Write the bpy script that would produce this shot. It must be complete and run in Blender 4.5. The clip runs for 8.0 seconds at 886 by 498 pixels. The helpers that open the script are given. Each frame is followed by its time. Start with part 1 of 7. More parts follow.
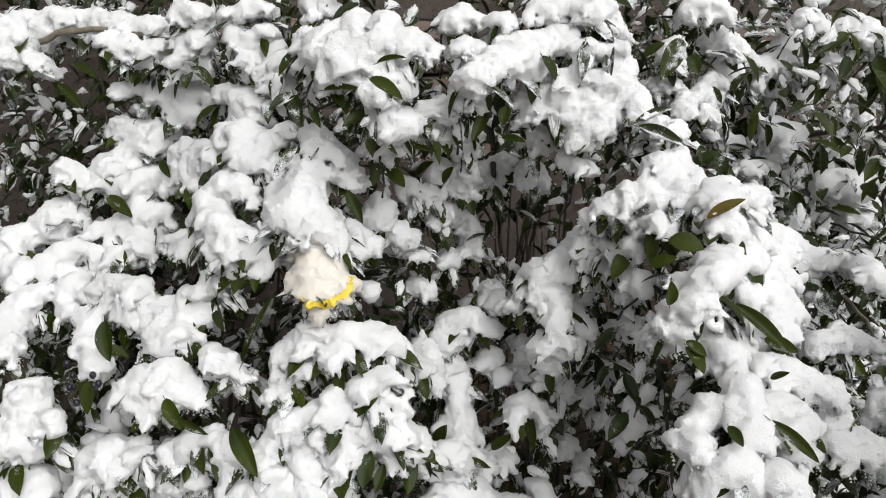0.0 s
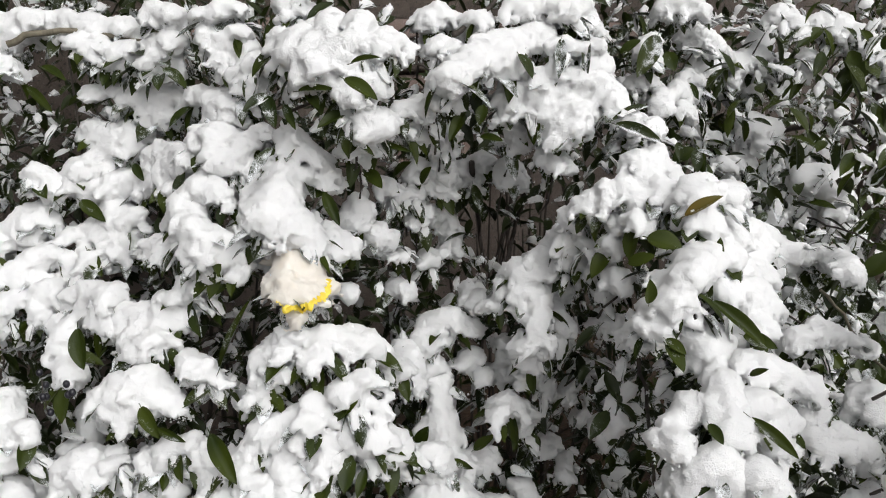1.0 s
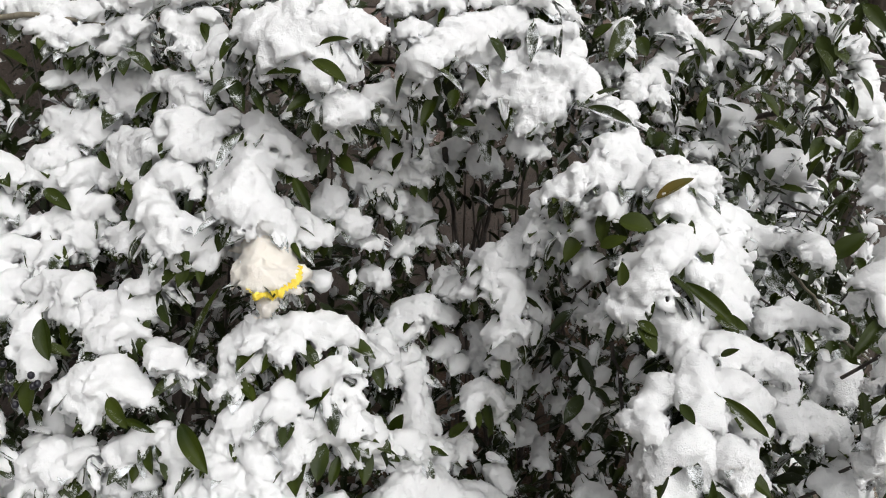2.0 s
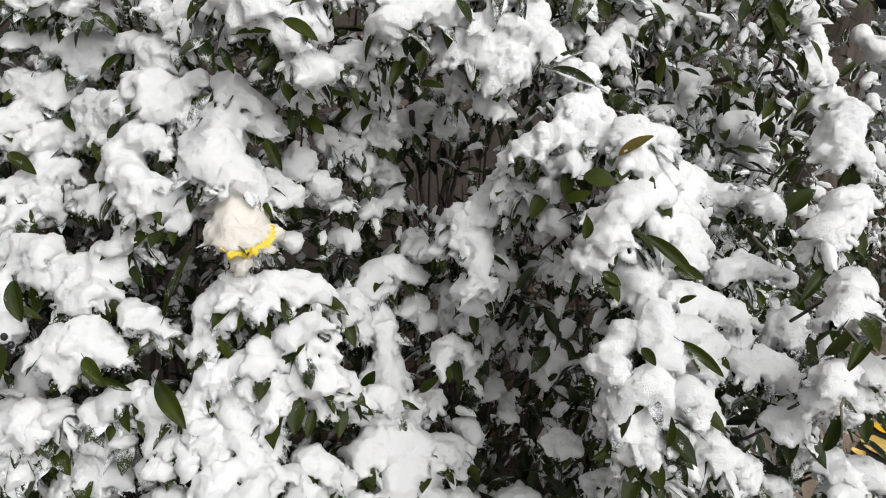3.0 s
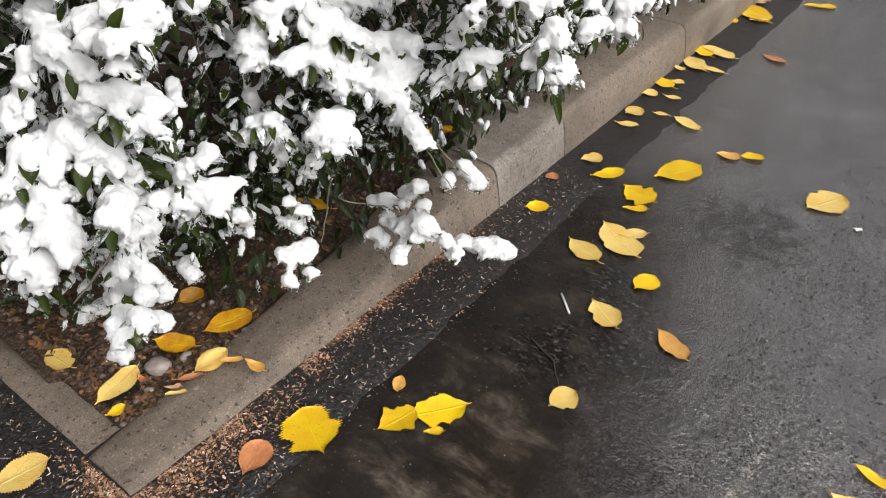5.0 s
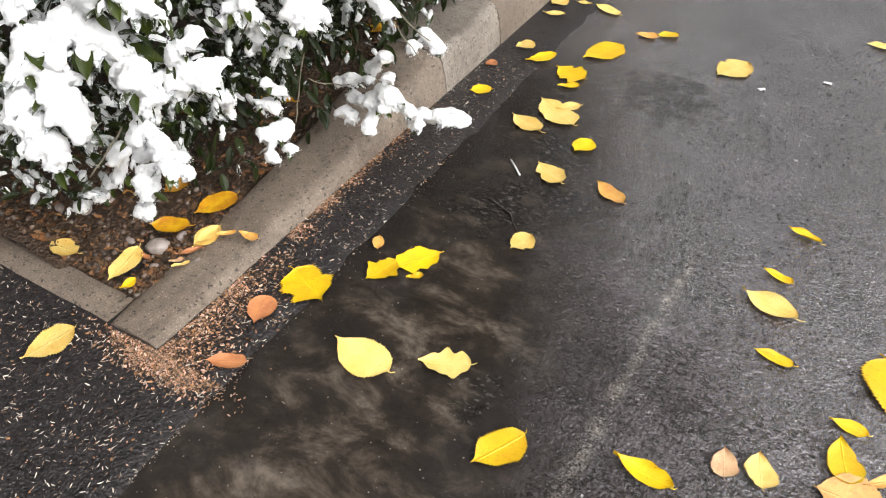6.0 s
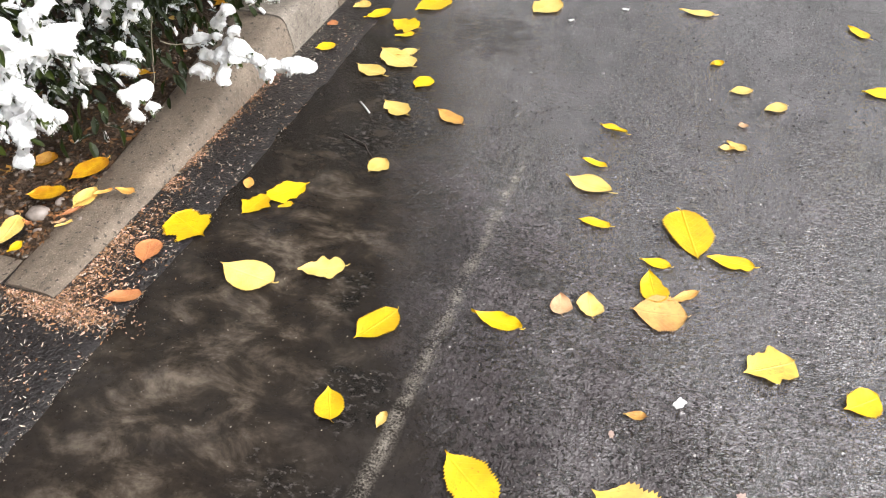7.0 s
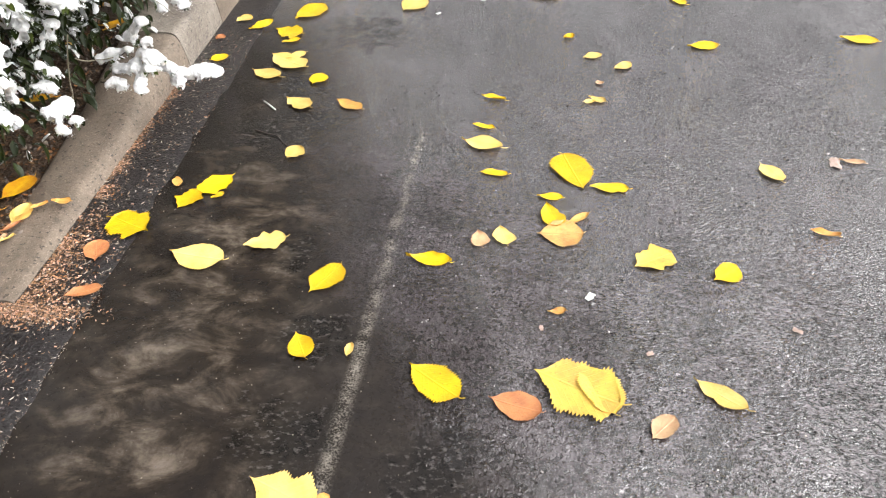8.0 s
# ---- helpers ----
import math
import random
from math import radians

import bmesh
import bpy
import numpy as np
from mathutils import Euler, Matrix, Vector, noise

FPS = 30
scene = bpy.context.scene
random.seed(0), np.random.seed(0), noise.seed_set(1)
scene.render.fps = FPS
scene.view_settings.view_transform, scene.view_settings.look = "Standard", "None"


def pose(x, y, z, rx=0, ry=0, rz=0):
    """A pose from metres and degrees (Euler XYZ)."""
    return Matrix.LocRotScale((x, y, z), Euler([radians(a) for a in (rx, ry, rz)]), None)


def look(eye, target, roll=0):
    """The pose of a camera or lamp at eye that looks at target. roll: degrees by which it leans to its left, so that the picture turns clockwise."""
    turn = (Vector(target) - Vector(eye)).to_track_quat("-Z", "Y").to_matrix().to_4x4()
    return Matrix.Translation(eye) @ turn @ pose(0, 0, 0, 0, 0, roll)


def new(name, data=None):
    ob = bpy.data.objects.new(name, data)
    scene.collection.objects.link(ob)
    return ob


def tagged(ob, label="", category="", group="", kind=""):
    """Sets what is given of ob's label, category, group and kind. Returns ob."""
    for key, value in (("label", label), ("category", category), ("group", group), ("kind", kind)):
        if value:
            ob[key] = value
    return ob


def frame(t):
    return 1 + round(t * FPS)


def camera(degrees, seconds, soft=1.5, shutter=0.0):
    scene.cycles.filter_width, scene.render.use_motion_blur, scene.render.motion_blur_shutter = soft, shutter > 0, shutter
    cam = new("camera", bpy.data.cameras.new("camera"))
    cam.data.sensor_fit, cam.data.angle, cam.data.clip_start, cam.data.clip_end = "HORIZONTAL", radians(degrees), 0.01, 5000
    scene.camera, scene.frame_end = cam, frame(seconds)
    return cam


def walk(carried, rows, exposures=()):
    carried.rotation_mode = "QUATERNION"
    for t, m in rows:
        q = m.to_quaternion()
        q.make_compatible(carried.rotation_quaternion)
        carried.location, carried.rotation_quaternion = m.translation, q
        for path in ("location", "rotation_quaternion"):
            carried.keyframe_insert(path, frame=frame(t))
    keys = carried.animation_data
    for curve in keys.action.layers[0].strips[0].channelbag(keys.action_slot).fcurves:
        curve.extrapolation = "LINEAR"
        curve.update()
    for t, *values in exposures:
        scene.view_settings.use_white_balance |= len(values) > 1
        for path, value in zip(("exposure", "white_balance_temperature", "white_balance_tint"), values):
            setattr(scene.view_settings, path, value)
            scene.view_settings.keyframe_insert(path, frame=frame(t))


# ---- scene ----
cam = camera(62.3, 8.0, soft=1.1)
PATH = [
    (0, (0.586, 0.118, 1.444), (-0.942, 1.294, 0.914), -0.1),
    (0.5, (0.583, 0.121, 1.45), (-0.931, 1.314, 0.918), -0.5),
    (1, (0.583, 0.127, 1.446), (-0.915, 1.339, 0.909), -0.6),
    (2.5, (0.587, 0.136, 1.432), (-0.833, 1.421, 0.855), -0.4),
    (3, (0.598, 0.107, 1.424), (-0.77, 1.424, 0.798), -0.3),
    (3.5, (0.635, 0.062, 1.374), (-0.664, 1.408, 0.665), 0.0),
    (4, (0.747, -0.005, 1.285), (-0.44, 1.326, 0.379), 1.0),
    (4.5, (0.885, -0.109, 1.223), (-0.173, 1.197, 0.139), 1.4),
    (5, (0.92, -0.229, 1.191), (-0.012, 1.058, -0.023), 1.7),
    (5.2, (0.926, -0.292, 1.184), (0.035, 0.988, -0.069), 1.6),
    (6.3, (1.052, -0.573, 1.195), (0.418, 0.75, -0.164), 1.2),
    (6.5, (1.1, -0.63, 1.193), (0.52, 0.716, -0.169), 1.0),
    (7, (1.179, -0.752, 1.204), (0.746, 0.658, -0.147), 0.5),
    (7.5, (1.153, -0.88, 1.222), (0.881, 0.589, -0.108), 0.1),
    (8, (1.119, -1.071, 1.24), (1.002, 0.439, -0.066), 0.2),
]
walk(cam, [(t, look(eye, target, roll)) for t, eye, target, roll in PATH], exposures=[(0, -0.33), (3, -0.35), (4, -0.35), (4.5, -0.16), (5, 0.1), (6.5, 0.72), (8, 0.88)])

# ---- light: a bright overcast winter sky ----
world = bpy.data.worlds.new("overcast")
scene.world = world
world.use_nodes = True
wn, wl = world.node_tree.nodes, world.node_tree.links
wn.clear()
sky = wn.new("ShaderNodeTexSky")
sky.sky_type, sky.sun_disc = "NISHITA", False
sky.sun_elevation, sky.sun_rotation = radians(43), radians(100)
sky.air_density, sky.dust_density, sky.ozone_density = 1.0, 8.0, 1.0
grey = wn.new("ShaderNodeHueSaturation")
grey.inputs["Saturation"].default_value = 0.05
bg = wn.new("ShaderNodeBackground")
bg.inputs["Strength"].default_value = 0.15
wout = wn.new("ShaderNodeOutputWorld")
wl.new(sky.outputs[0], grey.inputs["Color"])
wl.new(grey.outputs[0], bg.inputs[0])
wl.new(bg.outputs[0], wout.inputs[0])
sun = new("sun", bpy.data.lights.new("sun", "SUN"))
sun.data.energy, sun.data.angle, sun.data.color = 0.5, radians(80), (1.0, 0.98, 0.95)
sun.matrix_world = look((7.0, -1.2, 6.6), (0, 0, 0))


# ---- materials ----
class Nodes:
    """A short way to write a node material."""

    def __init__(self, name):
        self.mat = bpy.data.materials.new(name)
        self.mat.use_nodes = True
        self.tree = self.mat.node_tree
        self.tree.nodes.clear()
        self.out = self.add("ShaderNodeOutputMaterial")
        self.bsdf = self.add("ShaderNodeBsdfPrincipled")
        self.tree.links.new(self.bsdf.outputs[0], self.out.inputs[0])

    def add(self, kind):
        return self.tree.nodes.new(kind)

    def put(self, node, key, value):
        if hasattr(value, "links"):
            self.tree.links.new(value, node.inputs[key])
        else:
            node.inputs[key].default_value = value
        return node

    def coords(self, kind="Object", scale=(1, 1, 1)):
        tex = self.add("ShaderNodeTexCoord")
        mapping = self.add("ShaderNodeMapping")
        mapping.inputs["Scale"].default_value = scale
        self.tree.links.new(tex.outputs[kind], mapping.inputs[0])
        return mapping.outputs[0]

    def noise(self, scale, detail=4, rough=0.55, at=None, warp=0.0):
        node = self.add("ShaderNodeTexNoise")
        for key, value in (("Scale", scale), ("Detail", detail), ("Roughness", rough), ("Distortion", warp)):
            node.inputs[key].default_value = value
        if at is not None:
            self.tree.links.new(at, node.inputs["Vector"])
        return node.outputs[0]

    def cells(self, scale, at=None, feature="F1"):
        node = self.add("ShaderNodeTexVoronoi")
        node.feature = feature
        node.inputs["Scale"].default_value = scale
        if at is not None:
            self.tree.links.new(at, node.inputs["Vector"])
        return node

    def math(self, op, a, b=0.0, clamp=False):
        node = self.add("ShaderNodeMath")
        node.operation, node.use_clamp = op, clamp
        self.put(node, 0, a)
        self.put(node, 1, b)
        return node.outputs[0]

    def ramp(self, fac, *stops):
        node = self.add("ShaderNodeValToRGB")
        while len(node.color_ramp.elements) < len(stops):
            node.color_ramp.elements.new(0.5)
        for element, (at, colour) in zip(node.color_ramp.elements, stops):
            element.position = at
            element.color = (*colour, 1) if hasattr(colour, "__len__") else (colour, colour, colour, 1)
        self.put(node, 0, fac)
        return node.outputs[0]

    def mix(self, fac, a, b, blend="MIX"):
        node = self.add("ShaderNodeMix")
        node.data_type, node.blend_type = "RGBA", blend
        self.put(node, 0, fac)
        self.put(node, 6, a if hasattr(a, "links") else (*a, 1))
        self.put(node, 7, b if hasattr(b, "links") else (*b, 1))
        return node.outputs[2]

    def bump(self, height, strength, distance, normal=None):
        node = self.add("ShaderNodeBump")
        node.inputs["Strength"].default_value = strength
        node.inputs["Distance"].default_value = distance
        self.tree.links.new(height, node.inputs["Height"])
        if normal is not None:
            self.tree.links.new(normal, node.inputs["Normal"])
        return node.outputs[0]

    def set(self, **values):
        for key, value in values.items():
            self.put(self.bsdf, key.replace("_", " "), value)
        return self


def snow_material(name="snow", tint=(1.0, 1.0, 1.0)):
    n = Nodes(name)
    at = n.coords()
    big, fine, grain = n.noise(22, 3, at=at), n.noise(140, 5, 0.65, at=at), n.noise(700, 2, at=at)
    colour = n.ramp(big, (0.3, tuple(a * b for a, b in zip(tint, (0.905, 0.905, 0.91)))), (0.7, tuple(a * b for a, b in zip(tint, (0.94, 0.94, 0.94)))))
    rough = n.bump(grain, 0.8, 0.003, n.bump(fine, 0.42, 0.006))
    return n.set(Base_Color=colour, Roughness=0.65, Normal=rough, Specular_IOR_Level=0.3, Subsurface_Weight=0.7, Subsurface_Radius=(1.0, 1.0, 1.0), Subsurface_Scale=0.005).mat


def leaf_material(name, dark, light, dust, gloss=0.32):
    """A leathery evergreen leaf. dust: how much powdered snow clings to its upper side."""
    n = Nodes(name)
    at = n.coords()
    tint = n.noise(14, 3, at=at)
    fine = n.noise(160, 4, 0.6, at=at)
    colour = n.ramp(tint, (0.3, dark), (0.7, light))
    geo = n.add("ShaderNodeNewGeometry")
    sep = n.add("ShaderNodeSeparateXYZ")
    n.tree.links.new(geo.outputs["Normal"], sep.inputs[0])
    up = n.math("MULTIPLY", n.math("ABSOLUTE", sep.outputs[2]), 0.2)
    speck = n.math("MULTIPLY", n.noise(750, 3, 0.75, at=at), 0.55)
    cover = n.math("ADD", n.math("ADD", speck, up), n.math("MULTIPLY", n.noise(45, 4, 0.6, at=at), 0.85))
    mask = n.ramp(n.math("SUBTRACT", cover, 0.3), (0.62 - dust, 0.0), (0.78 - dust, 1.0))
    colour = n.mix(mask, colour, (0.84, 0.86, 0.88))
    rough = n.ramp(mask, (0.0, gloss), (1.0, 0.7))
    return n.set(Base_Color=colour, Roughness=rough, Specular_IOR_Level=0.22, Normal=n.bump(n.math("ADD", fine, mask), 0.4, 0.002)).mat


def bark_material(name, dark, light):
    n = Nodes(name)
    at = n.coords(scale=(1, 1, 0.25))
    a, b = n.noise(60, 5, 0.65, at=at), n.noise(300, 3, at=at)
    return n.set(Base_Color=n.ramp(a, (0.3, dark), (0.7, light)), Roughness=0.75, Normal=n.bump(n.math("ADD", a, b), 0.6, 0.003)).mat


def fallen_material(name, base, edge, spots):
    """A wet autumn leaf with ribs, paler and darker patches and small spots. It runs along its own x axis, a metre long before scaling."""
    n = Nodes(name)
    at = n.coords()
    info = n.add("ShaderNodeObjectInfo")
    sep = n.add("ShaderNodeSeparateXYZ")
    n.tree.links.new(at, sep.inputs[0])
    across = n.math("ABSOLUTE", sep.outputs[1])
    run = n.math("SUBTRACT", sep.outputs[0], n.math("MULTIPLY", across, 0.9))
    ribs = n.math("ABSOLUTE", n.math("SINE", n.math("MULTIPLY", run, 30.0)))
    rib = n.ramp(ribs, (0.0, 1.0), (0.22, 0.0))
    mid = n.ramp(across, (0.006, 1.0), (0.018, 0.0))
    veins = n.math("MAXIMUM", n.math("MULTIPLY", rib, 0.6), mid)
    shift = n.add("ShaderNodeVectorMath")
    n.tree.links.new(at, shift.inputs[0])
    n.tree.links.new(info.outputs["Random"], shift.inputs[1])
    patch = n.noise(3.2, 4, 0.6, at=shift.outputs[0])
    speck = n.noise(26, 3, 0.6, at=shift.outputs[0])
    colour = n.ramp(patch, (0.38, base), (0.66, edge))
    colour = n.mix(n.math("MULTIPLY", veins, 0.22), colour, tuple(min(1, c * 1.25 + 0.03) for c in base))
    colour = n.mix(n.ramp(speck, (0.64, 0.0), (0.73, 0.75)), colour, spots)
    bright = n.math("ADD", n.math("MULTIPLY", info.outputs["Random"], 0.3), 0.82)
    hsv = n.add("ShaderNodeHueSaturation")
    n.put(n.put(hsv, "Value", bright), "Color", colour)
    height = n.math("ADD", veins, n.math("MULTIPLY", speck, 0.5))
    return n.set(Base_Color=hsv.outputs[0], Roughness=0.42, Normal=n.bump(height, 0.35, 0.01)).mat


def concrete_material(name, dark, light, grain=1.0):
    n = Nodes(name)
    at = n.coords("Object")
    stain, mid, sand = n.noise(5, 5, 0.6, at=at), n.noise(40, 4, at=at), n.noise(420, 3, 0.7, at=at)
    pits = n.ramp(n.cells(70, at).outputs[0], (0.02, 0.0), (0.09, 1.0))
    colour = n.ramp(n.math("ADD", n.math("MULTIPLY", stain, 0.7), n.math("MULTIPLY", mid, 0.3)), (0.35, dark), (0.66, light))
    colour = n.mix(n.math("MULTIPLY", n.ramp(sand, (0.4, 0.0), (0.65, 1.0)), 0.65), colour, tuple(c * 0.45 for c in dark))
    colour = n.mix(n.ramp(n.noise(95, 2, 0.5, at=at), (0.62, 0.0), (0.67, 0.85)), colour, (0.03, 0.025, 0.02))
    colour = n.mix(n.math("MULTIPLY", n.ramp(n.noise(28, 6, 0.75, at=at), (0.55, 0.0), (0.66, 1.0)), 0.45), colour, tuple(c * 0.35 for c in dark))
    colour = n.mix(n.math("MULTIPLY", n.ramp(n.noise(240, 2, at=at), (0.6, 0.0), (0.7, 1.0)), 0.5), colour, tuple(min(0.8, c * 1.9) for c in light))
    wet = n.ramp(stain, (0.35, 0.35), (0.65, 0.7))
    height = n.math("ADD", n.math("ADD", sand, mid), pits)
    return n.set(Base_Color=colour, Roughness=wet, Normal=n.bump(height, 0.6 * grain, 0.005)).mat


def soil_material():
    n = Nodes("soil")
    at = n.coords()
    a, b, c = n.noise(9, 5, at=at), n.noise(90, 5, 0.7, at=at), n.cells(120, at)
    colour = n.ramp(n.math("ADD", n.math("MULTIPLY", a, 0.5), n.math("MULTIPLY", b, 0.5)), (0.3, (0.016, 0.009, 0.005)), (0.52, (0.062, 0.035, 0.019)), (0.72, (0.17, 0.1, 0.055)))
    height = n.math("ADD", b, c.outputs[0])
    return n.set(Base_Color=colour, Roughness=0.7, Normal=n.bump(height, 0.9, 0.012)).mat


def asphalt_material(name, apron=False):
    """Wet asphalt: bound chips, films of water where it lies low, a silty puddle in the gutter and a sandy streak beside it."""
    n = Nodes(name)
    at = n.coords()
    sep = n.add("ShaderNodeSeparateXYZ")
    n.tree.links.new(at, sep.inputs[0])
    x, y = sep.outputs[0], sep.outputs[1]
    bend = n.add("ShaderNodeTexNoise")
    n.put(n.put(bend, "Scale", 60.0), "Vector", at)
    push = n.add("ShaderNodeVectorMath")
    push.operation = "MULTIPLY_ADD"
    n.put(n.put(n.put(push, 0, bend.outputs["Color"]), 1, (0.02, 0.02, 0.02)), 2, at)
    chips, small = n.cells(140, push.outputs[0]), n.cells(330, push.outputs[0])
    bare = n.ramp(n.noise(28, 4, 0.6, at=at), (0.35, 0.15), (0.6, 1.0))
    broad, mid, fine = n.noise(2.2, 4, at=at), n.noise(14, 5, 0.6, at=at), n.noise(220, 4, 0.65, at=at)
    # the few palest chips are glints put into the colour
    stone = n.ramp(chips.outputs["Color"], (0.08, (0.06, 0.048, 0.052)), (0.5, (0.08, 0.065, 0.07)), (0.8, (0.105, 0.087, 0.093)), (0.94, (0.14, 0.12, 0.127)), (0.985, (0.6, 0.56, 0.57)))
    colour = n.mix(n.ramp(fine, (0.34, 0.0), (0.54, 0.95)), (0.05, 0.04, 0.042), stone)
    pits = n.ramp(n.noise(78, 2, 0.55, at=push.outputs[0]), (0.56, 1.0), (0.6, 0.0))
    height = n.math("ADD", n.math("MULTIPLY", n.math("MULTIPLY", chips.outputs[0], bare), -0.55), n.math("MULTIPLY", small.outputs[0], -0.2))
    height = n.math("ADD", n.math("ADD", height, n.math("MULTIPLY", fine, 0.25)), n.math("ADD", n.math("MULTIPLY", pits, 1.0), n.math("MULTIPLY", n.noise(110, 2, 0.5, at=at), 0.5)))
    # the shade of the pits is put into the colour too
    colour = n.mix(n.math("MULTIPLY", n.math("SUBTRACT", 1.0, pits), 0.85), colour, (0.008, 0.007, 0.007))
    if apron:
        return n.set(Base_Color=n.mix(0.84, colour, (0.011, 0.0095, 0.0092)), Roughness=0.35, Normal=n.bump(height, 0.8, 0.007)).mat
    # where the silty puddle stands
    wob = n.math("MULTIPLY", n.math("SUBTRACT", mid, 0.5), 0.22)
    wide = n.math("MULTIPLY", n.math("SUBTRACT", broad, 0.5), 0.25)
    inner = n.math("DIVIDE", n.math("SUBTRACT", n.math("ADD", x, n.math("MULTIPLY", wob, 0.5)), 0.12), 0.05)
    line = n.math("SUBTRACT", n.math("SUBTRACT", 0.86, n.math("MULTIPLY", y, 0.03)), n.math("MULTIPLY", n.math("MAXIMUM", y, 0.0), 0.3))
    line = n.math("ADD", line, n.math("MULTIPLY", n.math("MAXIMUM", n.math("SUBTRACT", 0.12, y), 0.0), 0.55))
    outer = n.math("DIVIDE", n.math("SUBTRACT", n.math("ADD", n.math("ADD", line, 0.2), n.math("ADD", wob, wide)), x), 0.26)
    far = n.math("DIVIDE", n.math("SUBTRACT", n.math("ADD", wide, 2.0), y), 0.5)
    pool = n.math("MINIMUM", n.math("MINIMUM", inner, outer), far, True)
    # thin films of water over the chips
    film = n.ramp(n.math("ADD", n.math("MULTIPLY", broad, 0.7), n.math("MULTIPLY", mid, 0.3)), (0.47, 0.0), (0.66, 1.0))
    wet = n.math("MAXIMUM", pool, n.math("MULTIPLY", film, 0.6))
    # damp near the kerb, darkened further for the dark shrub reflected there
    damp = n.math("ADD", n.ramp(x, (0.0, 1.0), (0.7, 1.0), (1.0, 0.0)), n.math("MULTIPLY", n.ramp(broad, (0.35, 1.0), (0.6, 0.0)), 0.5))
    damp = n.math("MULTIPLY", n.math("MULTIPLY", damp, n.ramp(mid, (0.3, 0.6), (0.6, 1.0))), 0.72)
    colour = n.mix(n.math("MINIMUM", damp, 0.86), colour, (0.034, 0.03, 0.031))
    colour = n.mix(n.math("MULTIPLY", film, 0.35), colour, (0.05, 0.044, 0.048))
    silt = n.noise(9.0, 7, 0.66, at=n.coords(scale=(0.85, 1.3, 1)), warp=0.35)
    mud = n.ramp(silt, (0.38, (0.013, 0.0095, 0.0065)), (0.48, (0.026, 0.019, 0.013)), (0.56, (0.07, 0.054, 0.039)), (0.63, (0.14, 0.113, 0.087)), (0.76, (0.25, 0.205, 0.165)))
    # silt belt; outside it the water is darkened to stand for dark reflections
    belt = n.math("MULTIPLY", n.ramp(n.math("ADD", x, wob), (0.2, 0.12), (0.36, 1.0), (0.56, 1.0), (0.78, 0.12)), n.ramp(y, (0.0, 1.0), (0.45, 1.0), (0.9, 0.3)))
    mud = n.mix(belt, (0.016, 0.0125, 0.0095), mud)
    mud = n.mix(n.math("MULTIPLY", fine, 0.3), mud, (0.012, 0.011, 0.01))
    colour = n.mix(n.math("MULTIPLY", pool, 0.88), colour, mud)
    # a sandy streak along the outer edge of the gutter
    off = n.math("ABSOLUTE", n.math("SUBTRACT", n.math("ADD", x, n.math("MULTIPLY", wob, 0.12)), n.math("ADD", n.math("MULTIPLY", y, 0.05), 0.852)))
    streak = n.math("MULTIPLY", n.ramp(off, (0.003, 1.0), (0.022, 0.0)), n.ramp(n.math("ADD", n.math("MULTIPLY", fine, 0.5), n.math("MULTIPLY", n.noise(16, 5, 0.7, at=at), 0.5)), (0.46, 0.0), (0.58, 0.9)))
    ends = n.math("MULTIPLY", n.ramp(y, (0.0, 1.0), (0.95, 1.0), (1.0, 0.0)), streak)
    colour = n.mix(ends, colour, (0.27, 0.24, 0.205))
    rough = n.ramp(wet, (0.0, 0.22), (0.6, 0.12), (1.0, 0.04))
    fade = n.math("SUBTRACT", 1.0, n.math("MULTIPLY", wet, 0.97))
    half_x, half_y = n.math("MULTIPLY", x, 0.5), n.math("MULTIPLY", y, 0.5)
    patchy = n.noise(7, 5, 0.65, at=at)
    colour = n.mix(n.math("MULTIPLY", n.ramp(patchy, (0.5, 0.0), (0.7, 0.55)), n.math("SUBTRACT", 1.0, pool)), colour, (0.14, 0.119, 0.13))
    colour = n.mix(n.ramp(patchy, (0.3, 0.65), (0.48, 0.0)), colour, (0.014, 0.012, 0.012))
    # small standing puddles, their dark reflections and the glints of risen chips painted in
    rip = None
    for px, py, pr in ((0.6, 1.63, 0.2), (0.46, 1.17, 0.12), (0.56, 1.0, 0.13), (0.64, 0.31, 0.07), (0.75, 0.03, 0.1), (0.72, -0.23, 0.12), (1.04, -0.28, 0.12), (0.42, 0.88, 0.14)):
        dx, dy = n.math("DIVIDE", n.math("SUBTRACT", x, px), pr), n.math("DIVIDE", n.math("SUBTRACT", y, py), pr)
        near = n.math("SUBTRACT", 1.0, n.math("ADD", n.math("MULTIPLY", dx, dx), n.math("MULTIPLY", dy, dy)))
        rip = near if rip is None else n.math("MAXIMUM", rip, near)
    rip = n.ramp(n.math("ADD", rip, n.math("MULTIPLY", n.math("SUBTRACT", n.noise(18, 4, 0.6, at=at), 0.5), 4.5)), (0.1, 0.0), (0.9, 0.62))
    painted_glint = n.ramp(n.noise(90, 4, 0.65, at=n.coords(scale=(0.7, 1, 1))), (0.54, 0.0), (0.68, 1.0))
    colour = n.mix(rip, colour, n.mix(painted_glint, (0.006, 0.0055, 0.005), (0.15, 0.135, 0.13)))
    fade = n.math("MULTIPLY", fade, n.math("SUBTRACT", 1.0, n.math("MULTIPLY", rip, 0.9)))
    # a skin of water, its gloss raised outward and further along for sky sheen
    skin = n.math("ADD", n.math("MULTIPLY", n.ramp(half_x, (0.0, 0.0), (0.4, 0.05), (0.9, 0.35)), 1.0), n.math("SUBTRACT", n.noise(1.7, 5, 0.6, at=n.coords(scale=(1.4, 0.7, 1))), 0.35))
